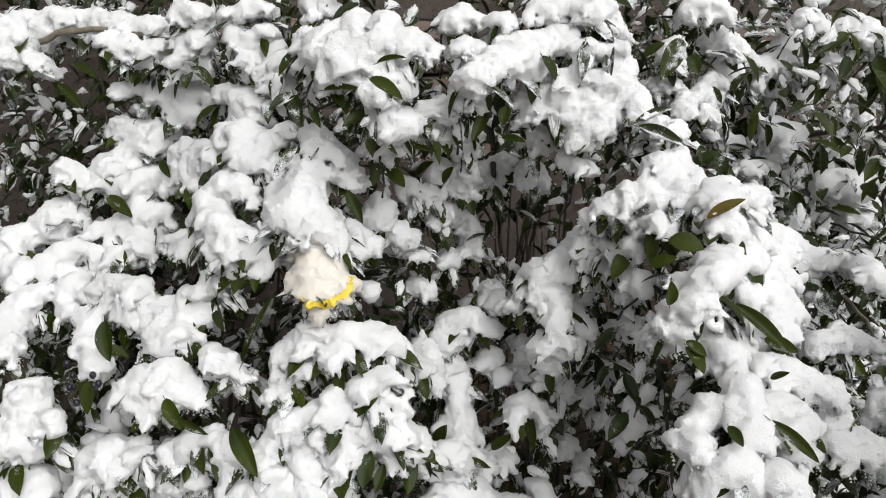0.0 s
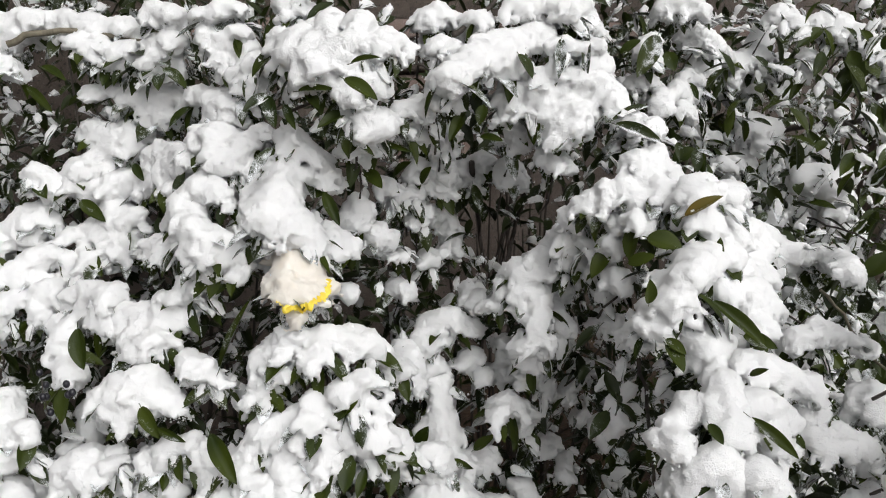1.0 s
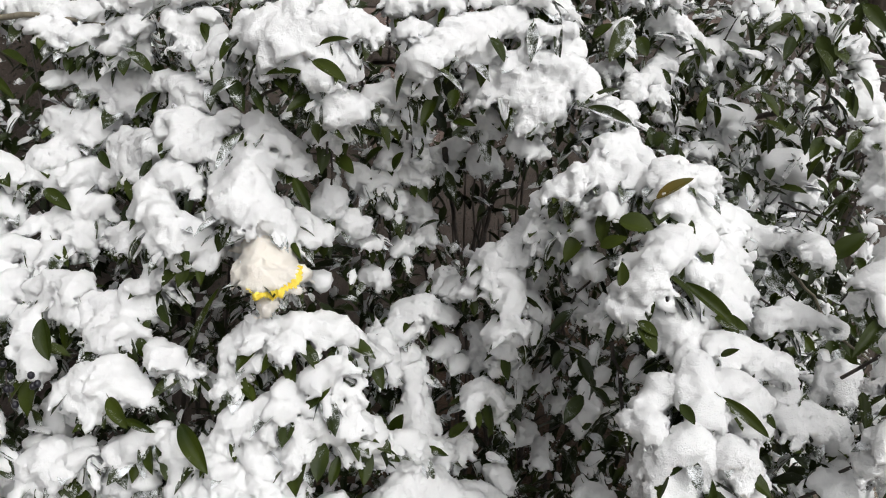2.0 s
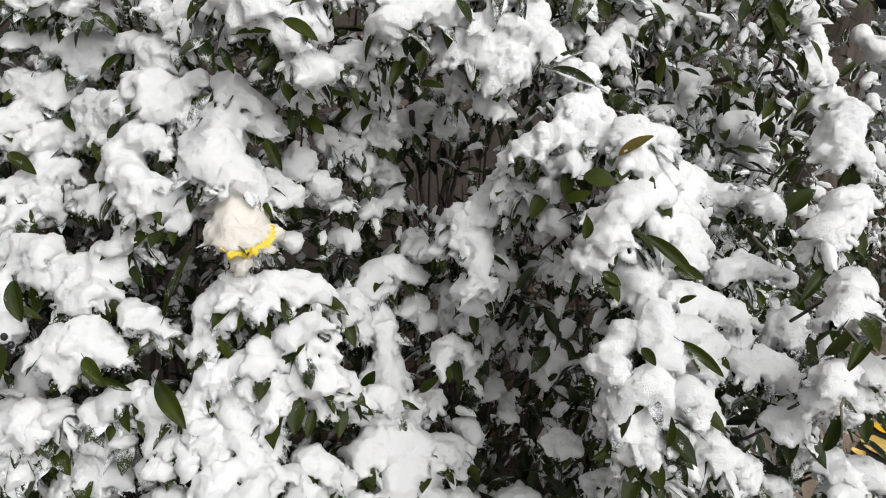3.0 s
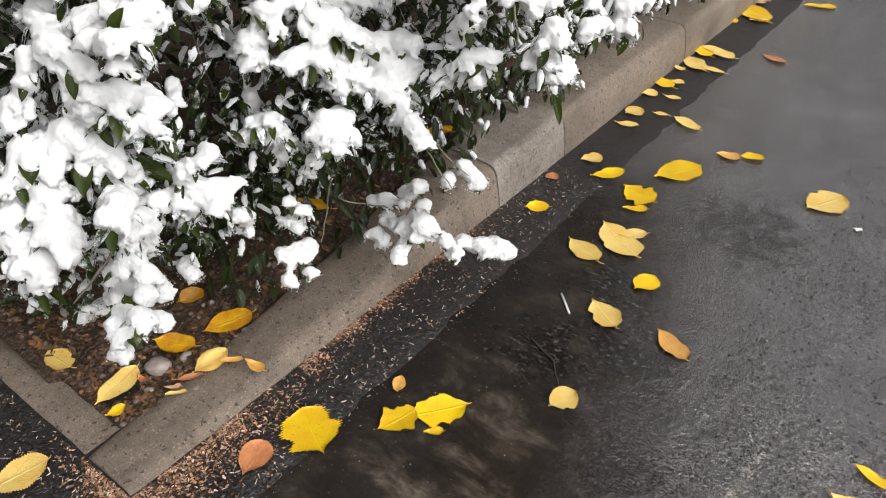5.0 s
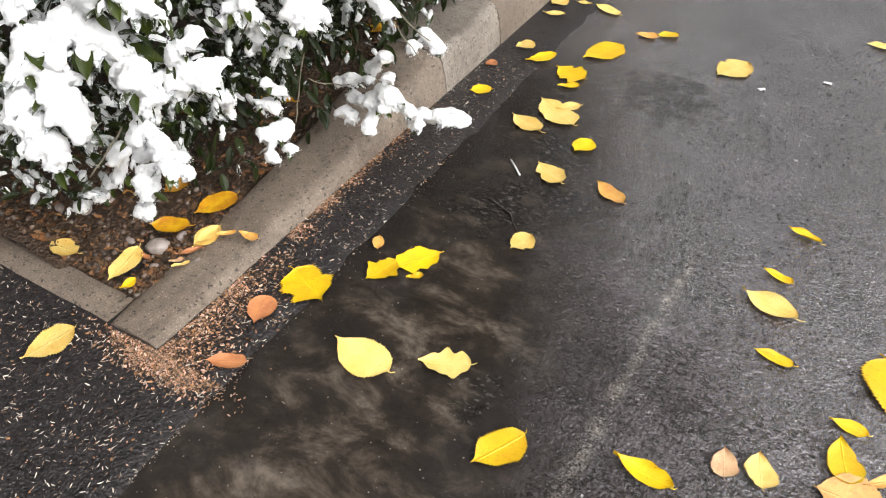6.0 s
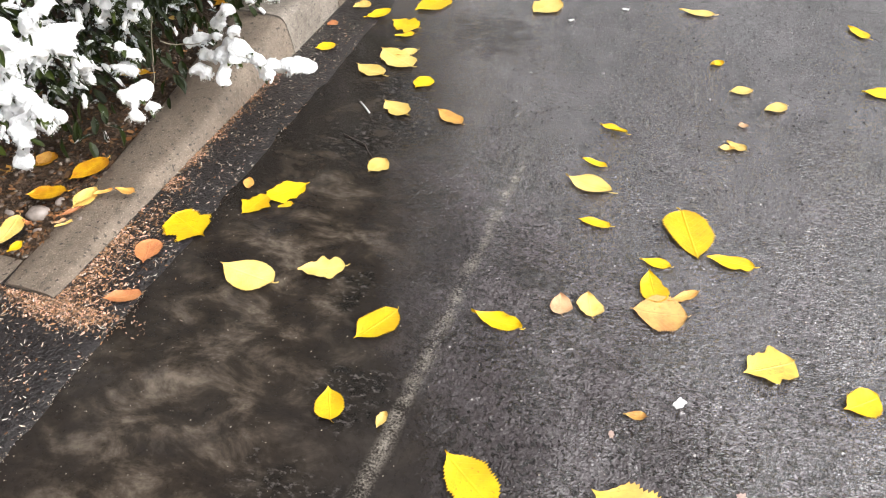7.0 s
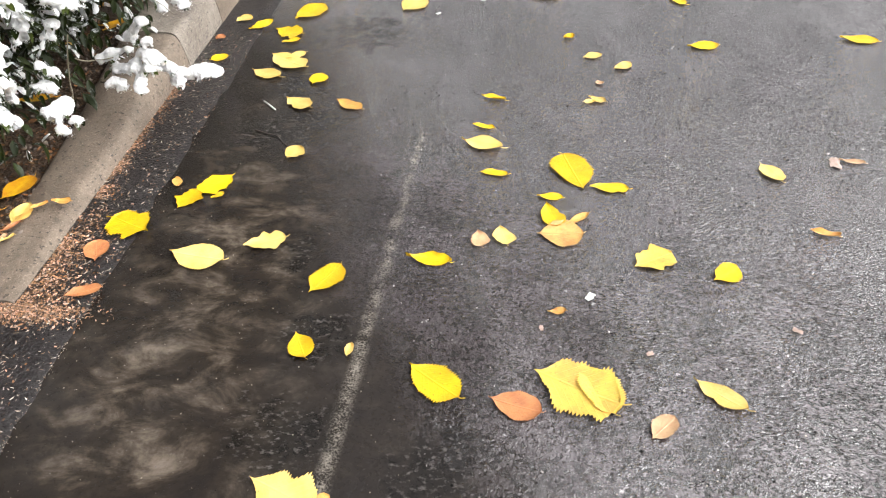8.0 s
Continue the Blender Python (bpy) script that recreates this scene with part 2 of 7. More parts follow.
    skin = n.math("SUBTRACT", n.math("ADD", skin, n.ramp(half_y, (0.3, 0.0), (1.0, 0.5))), n.ramp(half_y, (0.0, 0.22), (0.4, 0.0)))
    skin = n.math("MULTIPLY", n.ramp(skin, (0.0, 0.0), (0.4, 1.0)), n.math("SUBTRACT", 1.0, n.math("MAXIMUM", pool, rip)))
    sheen = n.ramp(n.noise(1.5, 5, 0.6, at=n.coords(scale=(1.5, 0.8, 1))), (0.46, 0.0), (0.66, 1.0))
    fade = n.math("MULTIPLY", fade, n.math("SUBTRACT", 1.0, n.math("MULTIPLY", sheen, 0.6)))
    fade = n.math("MULTIPLY", fade, n.ramp(half_y, (0.35, 1.0), (1.1, 0.45)))
    normal = n.bump(n.math("MULTIPLY", height, fade), 1.0, 0.015)
    rough = n.math("MULTIPLY", rough, n.math("SUBTRACT", 1.0, n.math("MULTIPLY", rip, 0.8)))
    gloss = n.math("SUBTRACT", 0.6, n.math("MULTIPLY", pool, 0.25))
    ripple = n.bump(n.math("ADD", n.math("MULTIPLY", mid, 0.5), n.math("MULTIPLY", n.math("MULTIPLY", height, fade), 1.5)), 1.0, 0.004)
    return n.set(Base_Color=colour, Roughness=rough, Normal=normal, Specular_IOR_Level=gloss, Coat_Weight=skin, Coat_Roughness=0.1, Coat_IOR=2.4, Coat_Normal=ripple).mat


def plain(name, dark, light, rough=0.6, scale=60):
    n = Nodes(name)
    at = n.coords()
    a = n.noise(scale, 4, 0.6, at=at)
    return n.set(Base_Color=n.ramp(a, (0.3, dark), (0.7, light)), Roughness=rough, Normal=n.bump(a, 0.4, 0.003)).mat


def by_piece(name, *colours, rough=0.6):
    """One material for loose bits: each piece takes its own colour."""
    n = Nodes(name)
    geo = n.add("ShaderNodeNewGeometry")
    stops = [(i / max(1, len(colours) - 1), c) for i, c in enumerate(colours)]
    a = n.noise(180, 3, at=n.coords())
    colour = n.mix(0.35, n.ramp(geo.outputs["Random Per Island"], *stops), n.ramp(a, (0.3, 0.02), (0.7, 0.35)), "OVERLAY")
    return n.set(Base_Color=colour, Roughness=rough, Normal=n.bump(a, 0.5, 0.002)).mat


SNOW = snow_material()
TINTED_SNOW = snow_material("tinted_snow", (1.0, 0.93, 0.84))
PETAL = plain("yellow_petal", (0.75, 0.52, 0.02), (0.85, 0.72, 0.1), 0.5)
LEAF = leaf_material("evergreen_leaf", (0.011, 0.02, 0.0015), (0.04, 0.054, 0.004), -0.05, 0.45)
DUSTED = leaf_material("snow_dusted_leaf", (0.01, 0.017, 0.002), (0.032, 0.042, 0.005), 0.12, 0.45)
# LEAF again in darker greens: the shade inside the shrub put into colour
SHADE_DARKENED = leaf_material("shade_darkened_leaf", (0.007, 0.012, 0.002), (0.022, 0.032, 0.005), -0.02, 0.45)
TURNED = leaf_material("turned_leaf", (0.16, 0.1, 0.02), (0.05, 0.075, 0.015), 0.0)
BARK = bark_material("dark_bark", (0.02, 0.016, 0.013), (0.075, 0.06, 0.05))
PALE_BARK = bark_material("pale_twig", (0.1, 0.085, 0.06), (0.25, 0.22, 0.16))
BERRY = plain("dark_berry", (0.006, 0.006, 0.01), (0.02, 0.018, 0.026), 0.3)
KERB = concrete_material("kerb_concrete", (0.145, 0.112, 0.085), (0.305, 0.242, 0.187))
MORTAR = concrete_material("pale_mortar", (0.17, 0.14, 0.115), (0.4, 0.35, 0.3))
WALL = concrete_material("rough_render", (0.085, 0.062, 0.05), (0.19, 0.15, 0.125), 2.5)
BAND = concrete_material("smooth_render", (0.17, 0.115, 0.095), (0.25, 0.19, 0.165), 0.6)
SOIL = soil_material()
ASPHALT = asphalt_material("wet_asphalt")
APRON = asphalt_material("dark_asphalt", True)
FALLEN = {
    "bright": fallen_material("bright_yellow_leaf", (0.86, 0.58, 0.006), (0.82, 0.46, 0.008), (0.28, 0.09, 0.01)),
    "pale": fallen_material("pale_yellow_leaf", (0.87, 0.63, 0.2), (0.82, 0.52, 0.12), (0.3, 0.14, 0.03)),
    "gold": fallen_material("golden_leaf", (0.82, 0.45, 0.012), (0.55, 0.22, 0.01), (0.12, 0.05, 0.015)),
    "orange": fallen_material("orange_leaf", (0.75, 0.42, 0.1), (0.6, 0.28, 0.07), (0.18, 0.07, 0.02)),
    "tan": fallen_material("tan_leaf", (0.62, 0.4, 0.22), (0.52, 0.28, 0.15), (0.16, 0.09, 0.05)),
    "rust": fallen_material("rusty_leaf", (0.55, 0.23, 0.09), (0.42, 0.15, 0.06), (0.1, 0.04, 0.02)),
    "brown": fallen_material("browning_leaf", (0.66, 0.4, 0.13), (0.48, 0.24, 0.08), (0.1, 0.05, 0.02)),
    "old": fallen_material("spotted_yellow_leaf", (0.82, 0.6, 0.1), (0.68, 0.4, 0.08), (0.16, 0.07, 0.02)),
}


# ---- builders ----
def mesh_of(name, verts, faces, material, smooth=True):
    mesh = bpy.data.meshes.new(name)
    mesh.from_pydata(np.asarray(verts).tolist(), [], np.asarray(faces).tolist() if isinstance(faces, np.ndarray) else faces)
    if smooth:
        mesh.polygons.foreach_set("use_smooth", np.ones(len(mesh.polygons), bool))
    mesh.materials.append(material)
    mesh.update()
    return mesh


def part(name, mesh, parent, label=""):
    ob = new(name, mesh)
    ob.parent = parent
    return tagged(ob, label)


class Pile:
    """Gathers many small pieces into one mesh."""

    def __init__(self):
        self.verts, self.faces, self.count = [], [], 0

    def add(self, verts, faces):
        self.verts.append(verts)
        self.faces.append(faces + self.count)
        self.count += len(verts)

    def mesh(self, name, material, smooth=True):
        if not self.verts:
            return None
        faces = [row for block in self.faces for row in block.tolist()]
        return mesh_of(name, np.concatenate(self.verts), faces, material, smooth)


def hashed(i, j, k):
    h = (i * 374761393 + j * 668265263 + k * 2147483647 + 12345) & 0xFFFFFFFF
    h = ((h ^ (h >> 13)) * 1274126177) & 0xFFFFFFFF
    return ((h ^ (h >> 16)) & 0xFFFF) / 65535.0


def lumps(p, size):
    """Smooth value noise from -1 to 1 at points p, with features of that size."""
    q = p / size
    base = np.floor(q).astype(np.int64)
    w = q - base
    w = w * w * (3 - 2 * w)
    total = 0
    for a in (0, 1):
        for b in (0, 1):
            for c in (0, 1):
                near = (w[..., 0] if a else 1 - w[..., 0]) * (w[..., 1] if b else 1 - w[..., 1]) * (w[..., 2] if c else 1 - w[..., 2])
                total = total + near * hashed(base[..., 0] + a, base[..., 1] + b, base[..., 2] + c)
    return total * 2 - 1


def surface(field, origin, step):
    """The surface where a field on a grid passes through zero (negative inside): vertices and quads."""
    inside = field < 0
    n = np.array(field.shape) - 1
    corners = [(a, b, c) for a in (0, 1) for b in (0, 1) for c in (0, 1)]
    cut = lambda g, o: g[o[0]:o[0] + n[0], o[1]:o[1] + n[1], o[2]:o[2] + n[2]]
    some = np.zeros(n, bool)
    every = np.ones(n, bool)
    for o in corners:
        some |= cut(inside, o)
        every &= cut(inside, o)
    mixed = some & ~every
    index = np.full(n, -1)
    cells = np.argwhere(mixed)
    index[mixed] = np.arange(len(cells))
    place, hits = np.zeros((len(cells), 3)), np.zeros(len(cells))
    values = {o: cut(field, o)[mixed] for o in corners}
    for o in corners:
        for axis in range(3):
            if o[axis] == 0:
                e = list(o)
                e[axis] = 1
                va, vb = values[o], values[tuple(e)]
                cross = (va < 0) != (vb < 0)
                t = va[cross] / (va[cross] - vb[cross])
                spot = np.repeat(np.array(o, float)[None], cross.sum(), 0)
                spot[:, axis] += t
                place[cross] += spot
                hits[cross] += 1
    verts = (cells + place / hits[:, None]) * step + origin
    quads = []
    for axis in range(3):
        u, v = (axis + 1) % 3, (axis + 2) % 3
        lo, hi = [slice(1, -1)] * 3, [slice(1, -1)] * 3
        lo[axis], hi[axis] = slice(0, -1), slice(1, None)
        a, b = inside[tuple(lo)], inside[tuple(hi)]
        for turned in (False, True):
            at = np.argwhere((a & ~b) if not turned else (~a & b))
            if not len(at):
                continue
            at[:, u] += 1
            at[:, v] += 1
            ring = []
            for du, dv in ((0, 0), (-1, 0), (-1, -1), (0, -1)):
                cell = at.copy()
                cell[:, u] += du
                cell[:, v] += dv
                ring.append(index[cell[:, 0], cell[:, 1], cell[:, 2]])
            ring = np.stack(ring, 1)
            quads.append(ring[:, ::-1] if turned else ring)
    return verts, np.concatenate(quads) if quads else np.zeros((0, 4), int)


def snow_shape(blobs, step=0.004, rough=1.0):
    """Loose snow heaped over round blobs (x, y, z, r): pillowy on top, frayed below."""
    blobs = np.array(blobs)
    c, r = blobs[:, :3], blobs[:, 3]
    pad, reach, soft = 0.016, 0.022, 0.0045
    low, high = (c - r[:, None]).min(0) - pad, (c + r[:, None]).max(0) + pad
    n = np.ceil((high - low) / step).astype(int) + 1
    axes = [low[i] + np.arange(n[i]) * step for i in range(3)]
    total, below = np.zeros(n), np.zeros(n)
    for centre, radius in zip(c, r):
        cut = tuple(slice(*np.clip(np.searchsorted(axes[i], (centre[i] - radius - reach, centre[i] + radius + reach)), 0, n[i])) for i in range(3))
        dx, dy, dz = np.meshgrid(*(axes[i][cut[i]] - centre[i] for i in range(3)), indexing="ij")
        dz = dz * np.where(dz > 0, 1.08, 1.2)
        weight = np.exp(-np.clip(np.sqrt(dx * dx + dy * dy + dz * dz) - radius, -0.25, 0.25) / soft)
        total[cut] += weight
        below[cut] += weight * np.clip(-dz / radius, -1, 1.3)
    field = np.full(n, 0.03)
    near = total > 0.012
    weight = total[near]
    p = np.stack(np.meshgrid(*axes, indexing="ij"), -1)[near]
    under = below[near] / weight
    edge = np.clip(under + 0.35, 0, 1)
    value = -soft * np.log(weight)
    value = value - 0.001 * rough + lumps(p, 0.045) * 0.005 * rough + lumps(p + 7, 0.02) * 0.0045 * rough
    value = value + lumps(p + 3, 0.011) * (0.0022 + 0.006 * edge) * rough + lumps(p + 17, 0.0065) * (0.0022 + 0.004 * edge) * rough
    value = value + np.clip(under, 0, 1) * (0.001 + 0.01 * np.clip(lumps(p + 11, 0.03), 0, 1)) * rough
    field[near] = value
    verts, faces = surface(field, low, step)
    return verts + np.random.default_rng(len(verts)).normal(0, 0.0007, verts.shape), faces


def pieces(verts, faces, least=80):
    """Splits a mesh into its connected pieces; crumbs are left out."""
    if not len(faces):
        return []
    tag = np.arange(len(verts))
    while True:
        low = tag[faces].min(1)
        fresh = tag.copy()
        np.minimum.at(fresh, faces.ravel(), np.repeat(low, 4))
        fresh = fresh[fresh]
        if (fresh == tag).all():
            break
        tag = fresh
    out = []
    for root, count in zip(*np.unique(tag, return_counts=True)):
        if count >= least:
            keep = tag == root
            index = np.cumsum(keep) - 1
            out.append((verts[keep], index[faces[keep[faces[:, 0]]]]))
    return out


def tube(points, radii, sides=7):
    """A tapering rod along points."""
    pts = [Vector(p) for p in points]
    verts, faces = [], []
    for i, p in enumerate(pts):
        way = (pts[min(i + 1, len(pts) - 1)] - pts[max(i - 1, 0)]).normalized()
        side = way.cross(Vector((0.3, 0.2, 1)) if abs(way.z) < 0.9 else Vector((1, 0, 0))).normalized()
        up = way.cross(side)
        for k in range(sides):
            a = 2 * math.pi * k / sides
            verts.append(p + radii[i] * (math.cos(a) * side + math.sin(a) * up))
    for i in range(len(pts) - 1):
        for k in range(sides):
            j = (k + 1) % sides
            faces.append((i * sides + k, i * sides + j, (i + 1) * sides + j, (i + 1) * sides + k))
    faces.append(tuple(range(sides))[::-1])
    faces.append(tuple((len(pts) - 1) * sides + k for k in range(sides)))
    return [tuple(v) for v in verts], faces


def bent(points, rng, wiggle, steps=5):
    """Points in between, set a little off the straight line."""
    out = [Vector(points[0])]
    for a, b in zip(points, points[1:]):
        a, b = Vector(a), Vector(b)
        for i in range(1, steps + 1):
            off = Vector((rng.uniform(-1, 1), rng.uniform(-1, 1), rng.uniform(-1, 1))) * wiggle * (i < steps)
            out.append(a.lerp(b, i / steps) + off)
    return out


def leaf_template(stations=5, sharp=0.85, fold=0.22, droop=0.14):
    """A leaf one long, along x, with its stalk: vertices (width still to be scaled) and faces."""
    verts, faces = [], []
    for i in range(stations):
        s = i / (stations - 1)
        half = 0.5 * math.sin(math.pi * min(1, s * 0.97 + 0.03) ** sharp) ** 0.75
        for side in (-1, -0.5, 0, 0.5, 1):
            verts.append((s, side * half, fold * abs(side) * half * (1.2 - abs(side) * 0.4) - droop * s * s))
    for i in range(stations - 1):
        for k in range(4):
            a = i * 5 + k
            faces.append((a, a + 1, a + 6, a + 5))
    base = len(verts)
    for at, w in ((-0.16, 0.02), (0.04, 0.03)):
        verts += [(at, -w, 0.004), (at, w, 0.004), (at, 0, -0.02)]
    faces += [(base, base + 1, base + 4, base + 3), (base + 1, base + 2, base + 5, base + 4), (base + 2, base, base + 3, base + 5)]
    return np.array(verts), np.array(faces)


LEAF_V, LEAF_F = leaf_template()


def cap_template():
    """Snow lying along a leaf: a low pad with a lumpy top."""
    verts, faces = [], []
    for i in range(7):
        s = i / 6
        half = 0.5 * math.sin(math.pi * (0.06 + 0.88 * s)) ** 0.6
        for side in (-1, -0.6, 0, 0.6, 1):
            verts.append((0.05 + s * 0.9, side * half, (1 - side * side) * (math.sin(math.pi * (0.1 + 0.8 * s)) ** 0.5)))
    for i in range(6):
        for k in range(4):
            a = i * 5 + k
            faces.append((a, a + 1, a + 6, a + 5))
    return np.array(verts), np.array(faces)


CAP_V, CAP_F = cap_template()


CRUMB_V = np.array([(1, 0, -0.4), (-0.5, 0.85, -0.4), (-0.5, -0.85, -0.4), (0, 0, 1)])
CRUMB_F = np.array([(0, 1, 3), (1, 2, 3), (2, 0, 3), (1, 0, 2)])


def frame_of(way, up):
    x = way / np.linalg.norm(way)
    y = np.cross(up, x)
    y = y / max(np.linalg.norm(y), 1e-6)
    return np.stack([x, y, np.cross(x, y)])


def place_leaf(pile, at, way, up, length, width, caps=None, depth=0.1, rng=random):
    turn = frame_of(np.array(way, float), np.array(up, float))
    v = LEAF_V * (length, length * width, length)
    pile.add(v @ turn + at, LEAF_F)
    if caps is not None:
        w = CAP_V * (length, length * width, length * depth)
        w[:, 2] -= 0.14 * length * CAP_V[:, 0] ** 2 - 0.02 * length
        w[:, 2] += length * 0.07 * np.array([rng.uniform(-1, 1) for _ in range(len(w))]) * (CAP_V[:, 2] > 0.1)
        w[:, 1] *= np.array([rng.uniform(0.7, 1.15) for _ in range(len(w))])
        w[:, 0] += length * 0.04 * np.array([rng.uniform(-1, 1) for _ in range(len(w))])
        w[:, 0] *= rng.uniform(0.6, 1.0)
        for _ in range(4):
            size = rng.uniform(0.0012, 0.0032)
            spot = np.array((length * rng.uniform(0.05, 0.95), length * width * rng.uniform(-0.4, 0.4), length * rng.uniform(-0.05, 0.12)))
            caps.add(CRUMB_V * size @ turn + (spot @ turn + at), CRUMB_F)
        caps.add(w @ turn + at, CAP_F)


# ---- the ground ----
def sheet(name, xs, ys, height, material):
    xs, ys = np.array(xs), np.array(ys)
    gx, gy = np.meshgrid(xs, ys, indexing="ij")
    gz = height(gx, gy)
    verts = np.stack([gx, gy, gz], -1).reshape(-1, 3)
    a = (np.arange(len(xs) - 1)[:, None] * len(ys) + np.arange(len(ys) - 1)[None]).ravel()
    faces = np.stack([a, a + len(ys), a + len(ys) + 1, a + 1], 1)
    return mesh_of(name, verts, faces, material)


def spread(near, far, step, limit):
    """Even steps from near to far, then ever longer ones to the limit on both sides."""
    mid = list(np.arange(near, far + step / 2, step))
    grow = [step * 1.6 ** k for k in range(1, 26)]
    out = np.cumsum(grow)
    out = out[out < limit]
    return [near - d for d in out[::-1]] + mid + [far + d for d in out]


def flat(x, y):
    return 0.0 * x


def kerb_height(y):
    return np.interp(y, [0.05, 0.4, 0.8, 1.28, 1.67, 9.0], [0.014, 0.035, 0.062, 0.13, 0.15, 0.15])


def kerb_inner(y):
    return np.interp(y, [0.05, 0.5, 1.3, 1.7, 9.0], [-0.125, -0.145, -0.2, -0.21, -0.21])


def rough_ground(x, y, size, amount):
    p = np.stack([x, y, 0 * x + 3], -1)
    return lumps(p, size) * amount + lumps(p + 5, size * 0.4) * amount * 0.5


ground = new("ground", sheet("ground", spread(-2, 4, 0.1, 400), spread(-3, 6, 0.1, 400), flat, ASPHALT))
tagged(ground, "wet dark grey asphalt road with a silty puddle", "road", kind="structure")


def apron_height(x, y):
    edge = 0.19 + rough_ground(x, y, 0.09, 0.012)
    t = np.clip((edge - x) / 0.035, -1, 1)
    return 0.007 * t + rough_ground(x, y, 0.03, 0.0012)


apron = new("road_apron", sheet("road_apron", list(np.arange(-3.0, -0.2, 0.05)) + list(np.arange(-0.2, 0.27, 0.007)), list(np.arange(-2.6, 5.5, 0.035)), apron_height, APRON))
tagged(apron, "rough darker asphalt strip laid along the kerb", "road", kind="structure")


def soil_height(x, y):
    rise = kerb_height(y) - 0.012 - 0.03 * np.clip((y - 0.3) / 1.0, 0, 1)
    mound = 0.05 * np.clip((-0.2 - x) / 0.5, 0, 1)
    return rise + mound + rough_ground(x, y, 0.12, 0.012) + rough_ground(x, y, 0.03, 0.005)


soil = new("soil_bed", sheet("soil_bed", list(np.arange(-2.4, -0.09, 0.025)), list(np.arange(0.13, 5.6, 0.025)), soil_height, SOIL))
tagged(soil, "damp brown soil bed with litter under the shrub", "soil", kind="structure")


def kerb_stone(name, y0, y1, label, material=KERB, lift=0.0):
    """One cast kerb stone from y0 to y1: a flat top, a rounded shoulder and a battered road face."""
    verts, faces = [], []
    count = max(4, int((y1 - y0) / 0.04))
    ys = np.linspace(y0, y1, count + 1)
    ys[0] += 0.001
    ys[-1] -= 0.001
    for y in ys:
        h, inner = float(kerb_height(y)) + lift, float(kerb_inner(y))
        # foot of the face, up over the shoulder, across the top and down into the soil
        outline = [(0.022, -0.05), (0.02, 0.0), (0.012, h * 0.45), (0.0, h * 0.8), (-0.01, h * 0.93), (-0.024, h * 0.99), (-0.04, h), (inner * 0.6, h + 0.001), (inner + 0.012, h), (inner, h - 0.01), (inner, -0.05)]
        for x, z in outline:
            verts.append((x + 0.0022 * noise.noise((x * 14, y * 9, z * 14)), y, z + 0.002 * noise.noise((x * 20 + 5, y * 12, 1))))
    m = 11
    for i in range(count):
        for k in range(m - 1):
            a = i * m + k
            faces.append((a, a + m, a + m + 1, a + 1))
    total = len(verts)
    verts += verts[:m] + verts[count * m:]
    faces.append(tuple(total + k for k in range(m)))
    faces.append(tuple(total + m + k for k in range(m))[::-1])
    ob = new(name, mesh_of(name, verts, faces, material))
    return tagged(ob, label, "kerb", "kerb stones", "structure")


kerb_stone("kerb", 0.075, 1.285, "weathered grey concrete kerb ramping down to the corner")
kerb_stone("kerb", 1.288, 1.664, "short pale mortar-patched kerb stone between joints", MORTAR, 0.004)
for k in range(4):
    kerb_stone("kerb", 1.667 + k * 0.99, 1.667 + (k + 1) * 0.99 - 0.004, "damp brown-grey concrete kerb stone beside the road")


def edging_stone(x0, x1):
    """A narrow garden edging stone, almost sunk, along x."""
    outline = [(0.072, -0.05), (0.074, 0.004), (0.082, 0.012), (0.15, 0.013), (0.157, 0.006), (0.157, -0.05)]
    verts, faces, m = [], [], len(outline)
    xs = np.linspace(x0, x1, 14)
    for x in xs:
        for y, z in outline:
            verts.append((x, y + 0.002 * noise.noise((x * 9, y * 9, 2)), z + 0.0015 * noise.noise((x * 16, y * 20, 7))))
    for i in range(len(xs) - 1):
        for k in range(m - 1):
            a = i * m + k
            faces.append((a, a + 1, a + m + 1, a + m))
    total = len(verts)
    verts += verts[:m] + verts[-m:]
    faces.append(tuple(total + k for k in range(m))[::-1])
    faces.append(tuple(total + m + k for k in range(m)))
    return tagged(new("edging", mesh_of("edging", verts, faces, KERB)), "narrow sunken concrete edging stone round the soil bed", "kerb", "edging stones", "structure")


for k in range(4):
    edging_stone(-0.128 - (k + 1) * 0.6, -0.128 - k * 0.6 - 0.006)


# ---- the wall behind the shrub ----
def box_mesh(name, lo, hi, material, bevel=0.006):
    bm = bmesh.new()
    bmesh.ops.create_cube(bm, size=1, matrix=Matrix.Translation((Vector(lo) + Vector(hi)) / 2) @ Matrix.Diagonal((*(Vector(hi) - Vector(lo)), 1)))
    bmesh.ops.bevel(bm, geom=bm.edges[:], offset=bevel, segments=2, affect="EDGES")
    mesh = bpy.data.meshes.new(name)
    bm.to_mesh(mesh)
    bm.free()
    mesh.materials.append(material)
    return mesh


WX = -1.5
# the wall's unseen top and far end are added to block sky light
wall = tagged(new("wall_north"), "rough brown rendered wall behind the shrub", "wall", kind="structure")
VY0, VY1, VZ0, VZ1 = 1.62, 1.98, 1.02, 1.36
part("wall_panel", box_mesh("wall_panel", (WX - 0.2, -2.5, -0.1), (WX, VY0, 1.47), WALL), wall)
part("wall_panel", box_mesh("wall_panel", (WX - 0.2, VY1, -0.1), (WX, 5.5, 1.47), WALL), wall)
part("wall_panel", box_mesh("wall_panel", (WX - 0.2, VY0, -0.1), (WX, VY1, VZ0), WALL), wall)
part("wall_panel", box_mesh("wall_panel", (WX - 0.2, VY0, VZ1), (WX, VY1, 1.47), WALL), wall)
